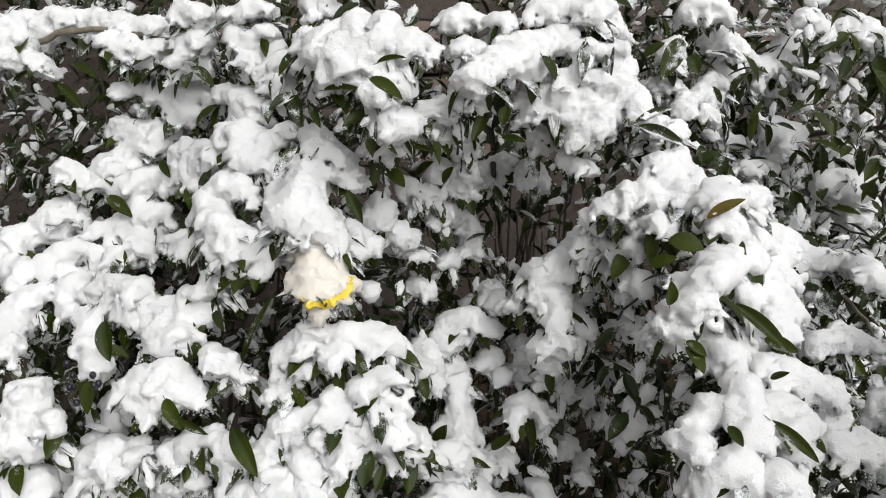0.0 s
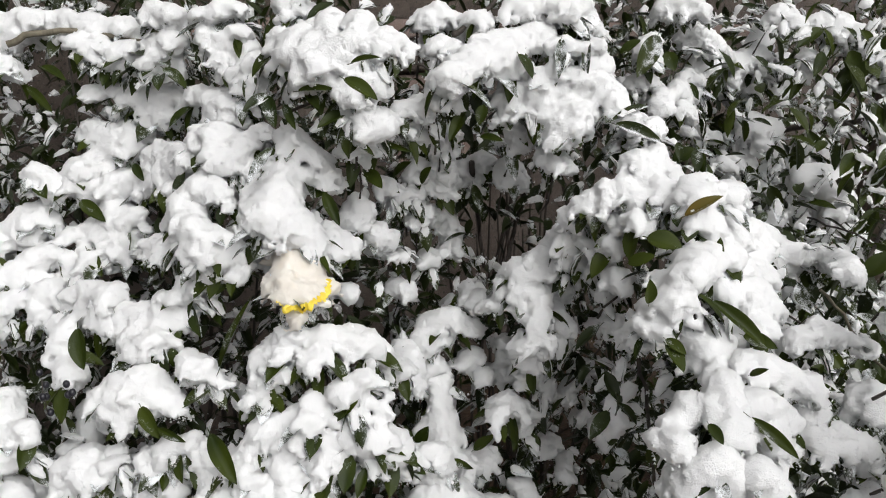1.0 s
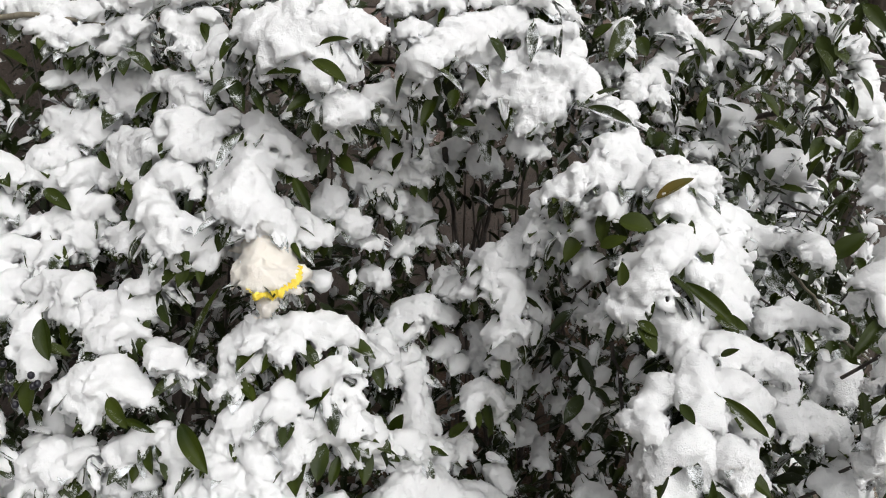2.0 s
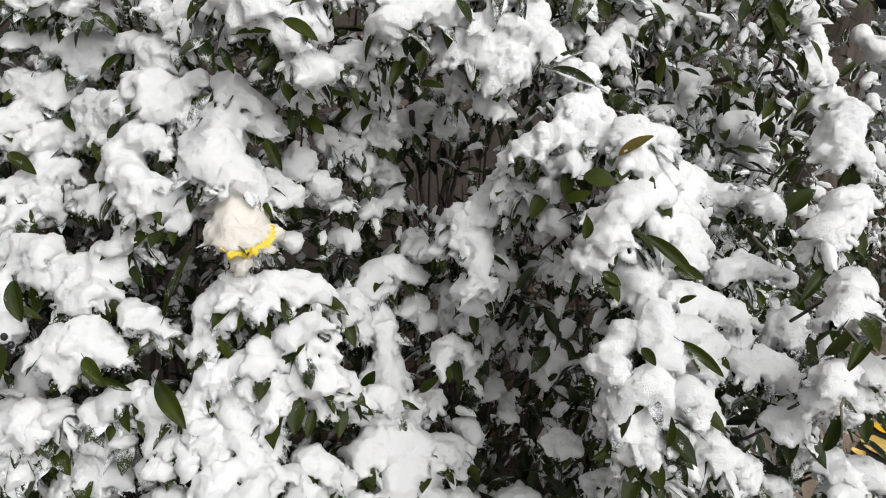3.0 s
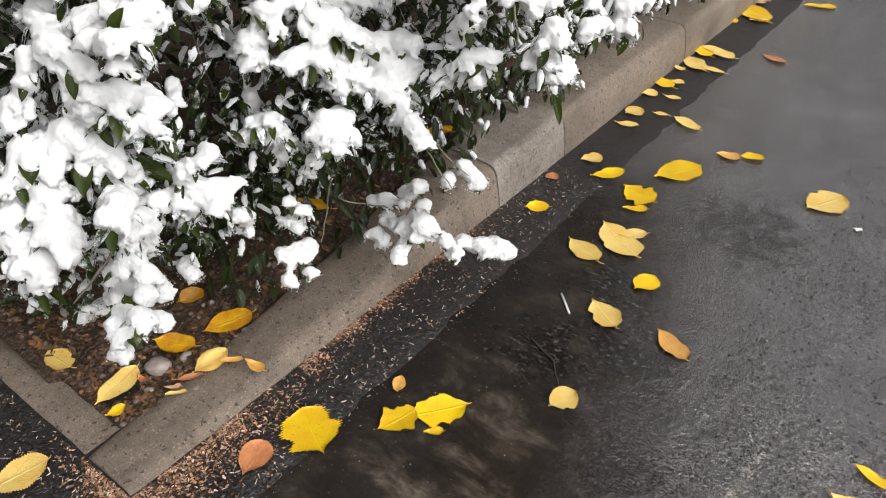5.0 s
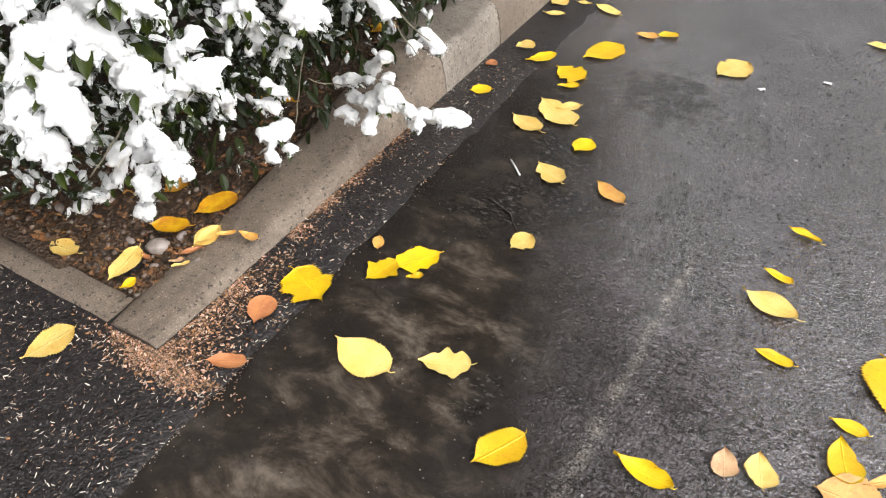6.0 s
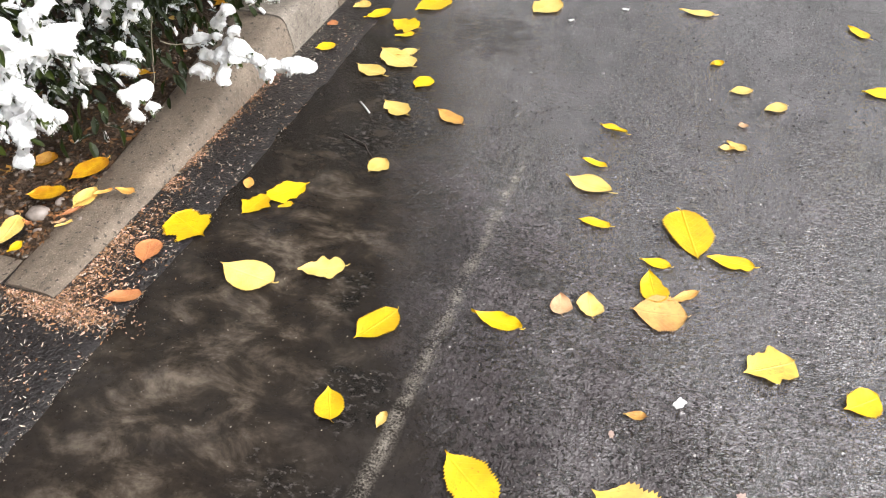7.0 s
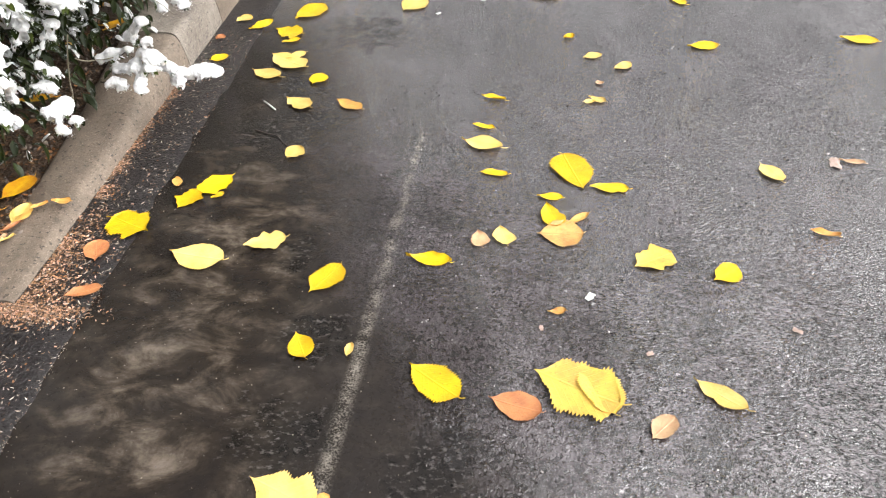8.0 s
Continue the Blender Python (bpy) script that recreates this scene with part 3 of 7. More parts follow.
part("wall_panel", box_mesh("wall_panel", (WX - 0.2, -2.5, 1.53), (WX, 5.5, 7.0), WALL), wall)
part("wall_band", box_mesh("wall_band", (WX - 0.2, -2.5, 1.47), (WX + 0.012, 5.5, 1.53), BAND), wall, "smooth reddish band in the render")
part("vent_back", box_mesh("vent_back", (WX - 0.2, VY0, VZ0), (WX - 0.12, VY1, VZ1), BAND, 0.002), wall)
for k in range(4):
    z = VZ0 + 0.02 + k * 0.085
    part("vent_slat", box_mesh("vent_slat", (WX - 0.11, VY0, z), (WX - 0.03, VY1, z + 0.05), BAND, 0.004), wall)


# ---- the shrub ----
shrub = tagged(new("shrub"), "evergreen privet shrub bowed under fresh snow over the kerb", "shrub")
CORE = Vector((-0.55, 0.85, 0.55))
made = [0]
BLOBS = []


def filled(run):
    """Blobs in between those of a run, so that the snow lies along it without a break."""
    out = [run[0]]
    for p, q in zip(run, run[1:]):
        a, b = np.array(p), np.array(q)
        count = max(1, int(np.linalg.norm(b[:3] - a[:3]) / (0.8 * min(a[3], b[3]))))
        out += [tuple(a + (b - a) * k / count) for k in range(1, count + 1)]
    return out


def spray(runs, kind="", leaf=0.043, leaves=1.0):
    """One bowed spray of the shrub: a twig, its leaves and the snow heaped along it. runs: chains of x, y, z, r of the snow."""
    made[0] += 1
    rng = random.Random(made[0])
    blobs = [b for run in runs for b in run]
    fine = leaf < 0.035
    start = Vector(blobs[0][:3])
    back = start + (CORE - start).normalized() * 0.05 + Vector((-0.01, 0.01, -0.03))
    if start.z < 0.4:
        back = Vector((start.x - 0.05, start.y + 0.03, start.z - 0.02))
    under = [Vector(b[:3]) - Vector((0, 0, 0.45 * b[3])) for b in runs[0]]
    run = bent([back] + under, rng, 0.006, 3)
    twig = part("branch", mesh_of("branch", *tube(run, [0.0018 - 0.0009 * i / len(run) for i in range(len(run))], 6), BARK), shrub)
    green, dusted, caps = Pile(), Pile(), Pile()
    heaps = [(x, y, z, (0.44 if fine else 0.86) * r) for chain in runs for x, y, z, r in filled(chain)]
    for x, y, z, r in blobs:
        s = Vector((x, y, z))
        # leaves that stand out of the heap, each under its own pad of snow
        for k in range(int((3 + r / 0.009) * min(1.0, leaves + 0.2))):
            a = rng.uniform(0, 2 * math.pi)
            way = Vector((math.cos(a), math.sin(a), rng.uniform(-1.0, 0.1))).normalized()
            size = min(leaf * 1.2, max(leaf * 0.5, r * 1.7)) * rng.uniform(0.75, 1.15)
            root = s + way * r * rng.uniform(0.2, 0.5) - Vector((0, 0, r * 0.2))
            thick = size * rng.uniform(0.12, 0.2)
            reach = rng.uniform(0.45, 0.9)
            for far, wide in ((0.25, 1.0), (0.5, 1.05), (0.75, 0.85), (0.95, 0.6)):
                heaps.append((*(root + way * size * far * reach + Vector((0, 0, thick * 0.5 - 0.14 * size * far * far))), max(0.0034 if fine else 0.0042, thick * wide)))
            if rng.random() < 0.8 * leaves:
                place_leaf(green if rng.random() < 0.35 else dusted, np.array(root - Vector((0, 0, thick * 0.35))), way, Vector((rng.uniform(-0.4, 0.4), rng.uniform(-0.4, 0.4), 1)), size * rng.uniform(1.1, 1.4), rng.uniform(0.4, 0.52), None, 0.1, rng)
        # leaves that hang below it
        for _ in range(int((2 + r / 0.009) * leaves)):
            a, low = rng.uniform(0, 2 * math.pi), rng.uniform(-0.95, -0.1)
            out = Vector((math.cos(a), math.sin(a), low)).normalized()
            at = s + Vector((out.x * r * 0.6, out.y * r * 0.6, -r * rng.uniform(0.45, 0.9)))
            way = Vector((out.x, out.y, rng.uniform(-1.7, -0.15))).normalized()
            up = Vector((rng.uniform(-0.5, 0.5), rng.uniform(-0.5, 0.5), 1))
            snowy = rng.random()
            place_leaf(green if snowy < 0.45 else dusted, np.array(at), way, up, leaf * rng.uniform(0.65, 1.15), rng.uniform(0.38, 0.5), caps if snowy > 0.6 else None, rng.uniform(0.1, 0.18), rng)
    if not fine:
        BLOBS.extend(blobs)
    for pile, material, name in ((green, LEAF, "foliage"), (dusted, DUSTED, "dusted_foliage")):
        mesh = pile.mesh(name, material)
        if mesh:
            tagged(part(name, mesh, twig), kind="stuff")
    crumbs = Pile()
    for verts, faces in pieces(*snow_shape(heaps, 0.0026 if fine else 0.004, 0.75 if fine else 1.3), 30):
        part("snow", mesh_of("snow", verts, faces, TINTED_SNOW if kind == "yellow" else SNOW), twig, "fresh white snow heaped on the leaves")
        low = np.flatnonzero(verts[:, 2] < np.quantile(verts[:, 2], 0.45))
        for k in rng.choices(low.tolist(), k=min(260, len(verts) // 10)):
            size = rng.uniform(0.0008, 0.0022)
            shift = np.array((rng.gauss(0, 0.003), rng.gauss(0, 0.003), rng.gauss(-0.002, 0.0025)))
            crumbs.add(CRUMB_V * (size * rng.uniform(0.7, 1.3), size, size * rng.uniform(0.7, 1.3)) + verts[k] + shift, CRUMB_F)
    for pile, name in ((crumbs, "loose_snow"), (caps, "leaf_snow")):
        mesh = pile.mesh(name, SNOW)
        if mesh:
            tagged(part(name, mesh, twig), kind="stuff")
    return twig


# -- sprays begin
spray([[(-0.775, 0.305, 1.466, 0.025), (-0.756, 0.335, 1.479, 0.023), (-0.726, 0.378, 1.485, 0.025), (-0.692, 0.419, 1.483, 0.025), (-0.634, 0.453, 1.469, 0.020), (-0.601, 0.481, 1.472, 0.019)], [(-0.751, 0.304, 1.432, 0.021), (-0.718, 0.337, 1.424, 0.016)]])
spray([[(-0.624, 0.428, 1.455, 0.018), (-0.596, 0.443, 1.439, 0.013)], [(-0.587, 0.447, 1.424, 0.008), (-0.561, 0.474, 1.444, 0.020)]])
spray([[(-0.608, 0.439, 1.451, 0.020), (-0.595, 0.445, 1.436, 0.015), (-0.611, 0.424, 1.440, 0.012)]])
spray([[(-0.570, 0.462, 1.427, 0.014), (-0.538, 0.484, 1.434, 0.018), (-0.526, 0.498, 1.447, 0.021), (-0.512, 0.498, 1.424, 0.016), (-0.496, 0.511, 1.457, 0.016)]])
spray([[(-0.417, 0.534, 1.460, 0.014), (-0.398, 0.544, 1.454, 0.018), (-0.386, 0.542, 1.427, 0.012)], [(-0.385, 0.556, 1.466, 0.012)]])
spray([[(-0.350, 0.556, 1.405, 0.014), (-0.337, 0.560, 1.426, 0.016)], [(-0.355, 0.553, 1.391, 0.011)]])
spray([[(-0.240, 0.577, 1.446, 0.024), (-0.200, 0.591, 1.438, 0.026), (-0.209, 0.580, 1.418, 0.022), (-0.250, 0.573, 1.421, 0.022)], [(-0.278, 0.568, 1.453, 0.018), (-0.237, 0.576, 1.446, 0.019)], [(-0.190, 0.585, 1.427, 0.022), (-0.167, 0.600, 1.430, 0.016)]])
spray([[(-0.638, 0.429, 1.381, 0.009), (-0.613, 0.461, 1.384, 0.013), (-0.593, 0.485, 1.380, 0.020), (-0.561, 0.510, 1.376, 0.026), (-0.562, 0.500, 1.356, 0.022)], [(-0.626, 0.459, 1.351, 0.014), (-0.602, 0.478, 1.364, 0.014)]])
spray([[(-0.453, 0.523, 1.376, 0.016), (-0.410, 0.536, 1.369, 0.019), (-0.366, 0.548, 1.371, 0.014)], [(-0.368, 0.539, 1.353, 0.008)]])
spray([[(-0.394, 0.505, 1.328, 0.020), (-0.356, 0.524, 1.329, 0.021), (-0.331, 0.538, 1.323, 0.015), (-0.321, 0.551, 1.337, 0.010)], [(-0.341, 0.507, 1.307, 0.019), (-0.318, 0.519, 1.297, 0.009)]])
spray([[(-0.266, 0.570, 1.340, 0.017), (-0.271, 0.566, 1.312, 0.025), (-0.268, 0.554, 1.285, 0.030), (-0.249, 0.535, 1.261, 0.032), (-0.238, 0.520, 1.244, 0.033), (-0.215, 0.537, 1.231, 0.031), (-0.225, 0.555, 1.205, 0.028), (-0.235, 0.584, 1.205, 0.023), (-0.240, 0.623, 1.188, 0.010)], [(-0.257, 0.591, 1.289, 0.016), (-0.260, 0.617, 1.275, 0.008)]])
spray([[(-0.625, 0.393, 1.270, 0.022), (-0.618, 0.424, 1.284, 0.024), (-0.601, 0.454, 1.308, 0.024), (-0.574, 0.478, 1.316, 0.022)], [(-0.647, 0.430, 1.323, 0.018), (-0.593, 0.470, 1.328, 0.016)]])
spray([[(-0.536, 0.495, 1.294, 0.023), (-0.402, 0.486, 1.296, 0.022), (-0.458, 0.488, 1.270, 0.028), (-0.525, 0.478, 1.255, 0.026), (-0.570, 0.444, 1.246, 0.028), (-0.600, 0.412, 1.237, 0.025), (-0.616, 0.381, 1.248, 0.017)], [(-0.350, 0.478, 1.270, 0.022), (-0.319, 0.493, 1.259, 0.013)]])
spray([[(-0.561, 0.420, 1.208, 0.025), (-0.524, 0.439, 1.203, 0.017)], [(-0.585, 0.369, 1.175, 0.021), (-0.571, 0.397, 1.184, 0.023), (-0.526, 0.412, 1.166, 0.021), (-0.526, 0.373, 1.153, 0.019)]])
spray([[(-0.360, 0.456, 1.242, 0.023), (-0.300, 0.439, 1.226, 0.022), (-0.286, 0.453, 1.212, 0.021), (-0.277, 0.468, 1.193, 0.021), (-0.275, 0.481, 1.179, 0.013)], [(-0.423, 0.434, 1.182, 0.016), (-0.376, 0.440, 1.181, 0.018)]])
spray([[(-0.311, 0.514, 1.211, 0.011), (-0.303, 0.528, 1.199, 0.017), (-0.281, 0.536, 1.194, 0.011)], [(-0.307, 0.517, 1.188, 0.012)]])
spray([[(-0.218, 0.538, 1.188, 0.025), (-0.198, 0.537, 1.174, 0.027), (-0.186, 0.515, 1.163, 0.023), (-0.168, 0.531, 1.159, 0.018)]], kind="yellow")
spray([[(-0.500, 0.338, 1.105, 0.019), (-0.472, 0.355, 1.124, 0.019), (-0.420, 0.364, 1.126, 0.012)], [(-0.497, 0.323, 1.077, 0.016), (-0.439, 0.305, 1.059, 0.012), (-0.397, 0.294, 1.038, 0.011)], [(-0.429, 0.350, 1.097, 0.010), (-0.407, 0.360, 1.089, 0.007)]])
spray([[(-0.398, 0.379, 1.098, 0.019), (-0.364, 0.397, 1.099, 0.022), (-0.348, 0.421, 1.116, 0.023), (-0.335, 0.441, 1.138, 0.023), (-0.309, 0.448, 1.151, 0.012)], [(-0.358, 0.365, 1.082, 0.013), (-0.323, 0.368, 1.074, 0.009)], [(-0.322, 0.389, 1.094, 0.014)]])
spray([[(-0.275, 0.413, 1.068, 0.014), (-0.257, 0.422, 1.060, 0.014), (-0.241, 0.430, 1.048, 0.008)]])
spray([[(-0.328, 0.323, 1.030, 0.015), (-0.325, 0.337, 1.045, 0.015), (-0.306, 0.358, 1.049, 0.018), (-0.292, 0.371, 1.034, 0.015), (-0.271, 0.383, 1.015, 0.010)], [(-0.309, 0.341, 1.015, 0.018), (-0.298, 0.342, 0.998, 0.008)]])
spray([[(-0.179, 0.506, 1.100, 0.024), (-0.159, 0.532, 1.095, 0.025), (-0.158, 0.562, 1.091, 0.025), (-0.139, 0.582, 1.087, 0.021), (-0.148, 0.611, 1.061, 0.015), (-0.198, 0.673, 1.010, 0.010)], [(-0.195, 0.490, 1.082, 0.018), (-0.212, 0.470, 1.058, 0.010)], [(-0.201, 0.478, 1.046, 0.014), (-0.203, 0.467, 1.032, 0.010)]])
spray([[(-0.096, 0.552, 1.059, 0.021), (-0.106, 0.535, 1.042, 0.026), (-0.135, 0.512, 1.025, 0.026), (-0.147, 0.495, 1.008, 0.024), (-0.155, 0.482, 0.983, 0.023)], [(-0.127, 0.520, 0.987, 0.032), (-0.103, 0.536, 0.991, 0.024), (-0.089, 0.556, 0.993, 0.023), (-0.093, 0.587, 0.970, 0.020), (-0.118, 0.628, 0.927, 0.013)], [(-0.151, 0.478, 0.960, 0.022), (-0.134, 0.494, 0.945, 0.023), (-0.127, 0.499, 0.915, 0.019), (-0.122, 0.474, 0.910, 0.015)], [(-0.171, 0.470, 1.006, 0.013), (-0.175, 0.455, 0.987, 0.009), (-0.185, 0.437, 0.965, 0.009), (-0.192, 0.416, 0.950, 0.006)]])
spray([[(-0.091, 0.551, 0.960, 0.014), (-0.108, 0.602, 0.926, 0.011), (-0.129, 0.646, 0.894, 0.007)]])
spray([[(-0.358, 0.275, 0.912, 0.022), (-0.332, 0.304, 0.935, 0.021), (-0.320, 0.323, 0.948, 0.017)], [(-0.351, 0.288, 0.885, 0.023), (-0.366, 0.265, 0.880, 0.019)], [(-0.340, 0.313, 0.895, 0.016), (-0.339, 0.334, 0.893, 0.011)]])
spray([[(-0.284, 0.371, 0.956, 0.015), (-0.251, 0.395, 0.969, 0.009)], [(-0.233, 0.400, 0.948, 0.012), (-0.203, 0.399, 0.931, 0.011), (-0.182, 0.405, 0.922, 0.006)]])
spray([[(-0.305, 0.365, 0.905, 0.012), (-0.285, 0.372, 0.894, 0.008)], [(-0.333, 0.340, 0.861, 0.010), (-0.320, 0.371, 0.857, 0.013), (-0.268, 0.381, 0.904, 0.006)]])
spray([[(-0.149, 0.431, 0.928, 0.011), (-0.159, 0.430, 0.946, 0.007)], [(-0.138, 0.445, 0.917, 0.008), (-0.156, 0.418, 0.911, 0.008)]])
spray([[(-0.249, 0.771, 1.033, 0.018), (-0.227, 0.787, 1.044, 0.019), (-0.218, 0.815, 1.025, 0.013)], [(-0.252, 0.756, 1.013, 0.010), (-0.235, 0.773, 1.014, 0.009)]])
spray([[(-0.246, 0.725, 1.005, 0.010), (-0.231, 0.723, 0.984, 0.012), (-0.207, 0.705, 0.970, 0.006)]], leaves=0.7)
spray([[(-0.240, 0.767, 0.976, 0.010), (-0.235, 0.768, 0.966, 0.007)]], leaves=0.7)
spray([[(-0.225, 0.823, 0.963, 0.012), (-0.213, 0.836, 0.974, 0.009)]], leaves=0.7)
spray([[(-0.220, 0.760, 0.948, 0.011), (-0.211, 0.754, 0.927, 0.012), (-0.203, 0.752, 0.900, 0.022), (-0.188, 0.729, 0.894, 0.017)], [(-0.190, 0.758, 0.898, 0.018), (-0.142, 0.723, 0.885, 0.017), (-0.125, 0.732, 0.864, 0.018)], [(-0.109, 0.677, 0.904, 0.016), (-0.112, 0.649, 0.923, 0.011)]])
spray([[(-0.095, 0.674, 0.859, 0.029), (-0.102, 0.650, 0.850, 0.024)], [(-0.087, 0.697, 0.845, 0.029), (-0.064, 0.723, 0.824, 0.022), (-0.061, 0.771, 0.797, 0.015)], [(-0.100, 0.620, 0.846, 0.021)]])
spray([[(-0.194, 0.879, 0.996, 0.013), (-0.183, 0.881, 0.970, 0.012), (-0.205, 0.871, 0.937, 0.014), (-0.217, 0.855, 0.930, 0.009)], [(-0.164, 0.871, 0.949, 0.012)]], leaves=0.7)
spray([[(-0.127, 0.820, 1.110, 0.023), (-0.106, 0.833, 1.124, 0.024), (-0.119, 0.835, 1.142, 0.019)], [(-0.141, 0.812, 1.089, 0.014)], [(-0.082, 0.832, 1.101, 0.019), (-0.077, 0.818, 1.081, 0.013)], [(-0.083, 0.811, 1.048, 0.013), (-0.083, 0.826, 1.018, 0.014), (-0.051, 0.801, 1.053, 0.010), (-0.115, 0.845, 0.975, 0.008)]])
spray([[(-0.105, 0.844, 1.147, 0.015), (-0.082, 0.864, 1.167, 0.021), (-0.046, 0.849, 1.201, 0.017), (-0.020, 0.838, 1.229, 0.012), (0.005, 0.832, 1.255, 0.016), (0.021, 0.842, 1.268, 0.021)], [(-0.041, 0.865, 1.175, 0.014), (-0.004, 0.846, 1.196, 0.010)]])
spray([[(-0.090, 0.905, 1.099, 0.012), (-0.089, 0.880, 1.087, 0.008), (-0.067, 0.869, 1.062, 0.008)]], leaves=0.7)
spray([[(-0.122, 0.822, 0.934, 0.020), (-0.088, 0.762, 0.948, 0.013)], [(-0.136, 0.867, 0.894, 0.012), (-0.114, 0.840, 0.891, 0.007)]])
spray([[(-0.048, 0.921, 1.063, 0.007), (-0.037, 0.921, 1.053, 0.005)]], leaves=0.7)
spray([[(-0.102, 0.963, 0.962, 0.011), (-0.112, 1.001, 0.925, 0.008)]], leaves=0.7)
spray([[(0.012, 0.890, 1.079, 0.008), (0.045, 0.861, 1.083, 0.006)]], leaves=0.7)
spray([[(-0.135, 0.983, 0.925, 0.011), (-0.145, 0.970, 0.903, 0.009)]], leaves=0.7)
spray([[(-0.134, 0.967, 0.775, 0.012), (-0.082, 0.901, 0.795, 0.008)]], leaves=0.7)
spray([[(-0.067, 0.968, 0.869, 0.011), (-0.026, 0.926, 0.882, 0.007)]], leaves=0.7)
spray([[(-0.093, 0.812, 0.813, 0.009), (-0.081, 0.818, 0.802, 0.006)]], leaves=0.7)
spray([[(-0.160, 0.959, 0.799, 0.008), (-0.147, 0.931, 0.799, 0.007)]], leaves=0.7)
spray([[(0.126, 0.756, 0.915, 0.008), (0.152, 0.743, 0.926, 0.006)]], leaves=0.7)
spray([[(-0.150, 1.026, 0.832, 0.009), (-0.149, 1.031, 0.863, 0.007)]], leaves=0.7)
spray([[(-0.142, 0.788, 0.844, 0.007), (-0.137, 0.772, 0.834, 0.006)]], leaves=0.7)
spray([[(-0.149, 0.644, 1.452, 0.011), (-0.139, 0.652, 1.439, 0.007), (-0.160, 0.628, 1.455, 0.008)]])
spray([[(-0.181, 0.599, 1.439, 0.012), (-0.159, 0.613, 1.442, 0.010)]])
spray([[(-0.184, 0.754, 1.443, 0.006), (-0.186, 0.742, 1.441, 0.005)]])
spray([[(-0.166, 0.589, 1.391, 0.011), (-0.153, 0.601, 1.414, 0.007), (-0.149, 0.619, 1.405, 0.006)]])
spray([[(-0.165, 0.595, 1.371, 0.009), (-0.155, 0.611, 1.357, 0.012), (-0.175, 0.657, 1.353, 0.013), (-0.199, 0.691, 1.343, 0.008)]])
spray([[(-0.223, 0.635, 1.320, 0.012), (-0.193, 0.635, 1.333, 0.009)]])
spray([[(-0.308, 0.781, 1.229, 0.013), (-0.312, 0.743, 1.241, 0.010), (-0.309, 0.761, 1.222, 0.010)]])
spray([[(-0.305, 0.799, 1.191, 0.013), (-0.329, 0.861, 1.173, 0.012), (-0.341, 0.894, 1.137, 0.013), (-0.305, 0.867, 1.125, 0.009)], [(-0.303, 0.816, 1.116, 0.015)]])
spray([[(-0.299, 0.685, 1.226, 0.011), (-0.291, 0.674, 1.208, 0.009)]])
spray([[(-0.140, 0.755, 1.426, 0.017), (-0.150, 0.792, 1.439, 0.019), (-0.149, 0.820, 1.446, 0.017), (-0.146, 0.860, 1.450, 0.014), (-0.125, 0.886, 1.459, 0.013)], [(-0.126, 0.706, 1.410, 0.010), (-0.131, 0.730, 1.405, 0.014), (-0.146, 0.800, 1.417, 0.017), (-0.136, 0.831, 1.416, 0.010)]])
spray([[(-0.162, 0.726, 1.378, 0.011), (-0.199, 0.719, 1.366, 0.008), (-0.187, 0.686, 1.361, 0.005)], [(-0.188, 0.738, 1.362, 0.009)]])
spray([[(-0.237, 0.793, 1.333, 0.011), (-0.249, 0.772, 1.326, 0.010), (-0.226, 0.726, 1.330, 0.006)], [(-0.254, 0.806, 1.303, 0.008), (-0.272, 0.821, 1.271, 0.008), (-0.284, 0.828, 1.234, 0.009)]])
spray([[(-0.300, 0.923, 1.266, 0.015), (-0.316, 0.931, 1.227, 0.012)], [(-0.324, 0.886, 1.248, 0.009)]])
spray([[(-0.116, 0.862, 1.396, 0.018), (-0.130, 0.844, 1.381, 0.020), (-0.140, 0.831, 1.365, 0.014)], [(-0.102, 0.880, 1.403, 0.018), (-0.084, 0.894, 1.388, 0.021), (-0.067, 0.914, 1.399, 0.018), (-0.044, 0.910, 1.380, 0.014)], [(-0.112, 0.858, 1.374, 0.020), (-0.087, 0.859, 1.353, 0.015), (-0.065, 0.844, 1.335, 0.007)], [(-0.056, 0.885, 1.362, 0.017), (-0.056, 0.863, 1.347, 0.014)], [(-0.023, 0.902, 1.364, 0.008)]])
spray([[(-0.101, 0.888, 1.446, 0.009), (-0.098, 0.881, 1.417, 0.008)], [(-0.079, 0.920, 1.442, 0.013), (-0.067, 0.918, 1.417, 0.008), (-0.072, 0.904, 1.408, 0.006)]])
spray([[(0.036, 0.889, 1.289, 0.020), (0.072, 0.876, 1.274, 0.019), (0.053, 0.860, 1.266, 0.018), (0.033, 0.851, 1.275, 0.017)], [(0.034, 0.940, 1.290, 0.015), (0.029, 0.909, 1.307, 0.012), (0.028, 0.878, 1.303, 0.008)]])
spray([[(0.112, 0.863, 1.274, 0.016), (0.119, 0.887, 1.285, 0.016), (0.135, 0.902, 1.272, 0.014), (0.022, 1.141, 1.224, 0.013)], [(0.134, 0.856, 1.252, 0.018)]])
spray([[(0.140, 0.885, 1.228, 0.025), (0.108, 1.009, 1.194, 0.031), (0.112, 1.069, 1.176, 0.026), (0.129, 1.088, 1.152, 0.013)], [(0.156, 0.901, 1.194, 0.025), (0.158, 0.835, 1.214, 0.021), (0.166, 0.802, 1.202, 0.020)], [(0.147, 0.987, 1.166, 0.023)]])
spray([[(0.186, 0.835, 1.181, 0.015), (0.181, 0.900, 1.165, 0.020), (0.191, 0.927, 1.147, 0.016), (0.204, 0.879, 1.141, 0.009)]])
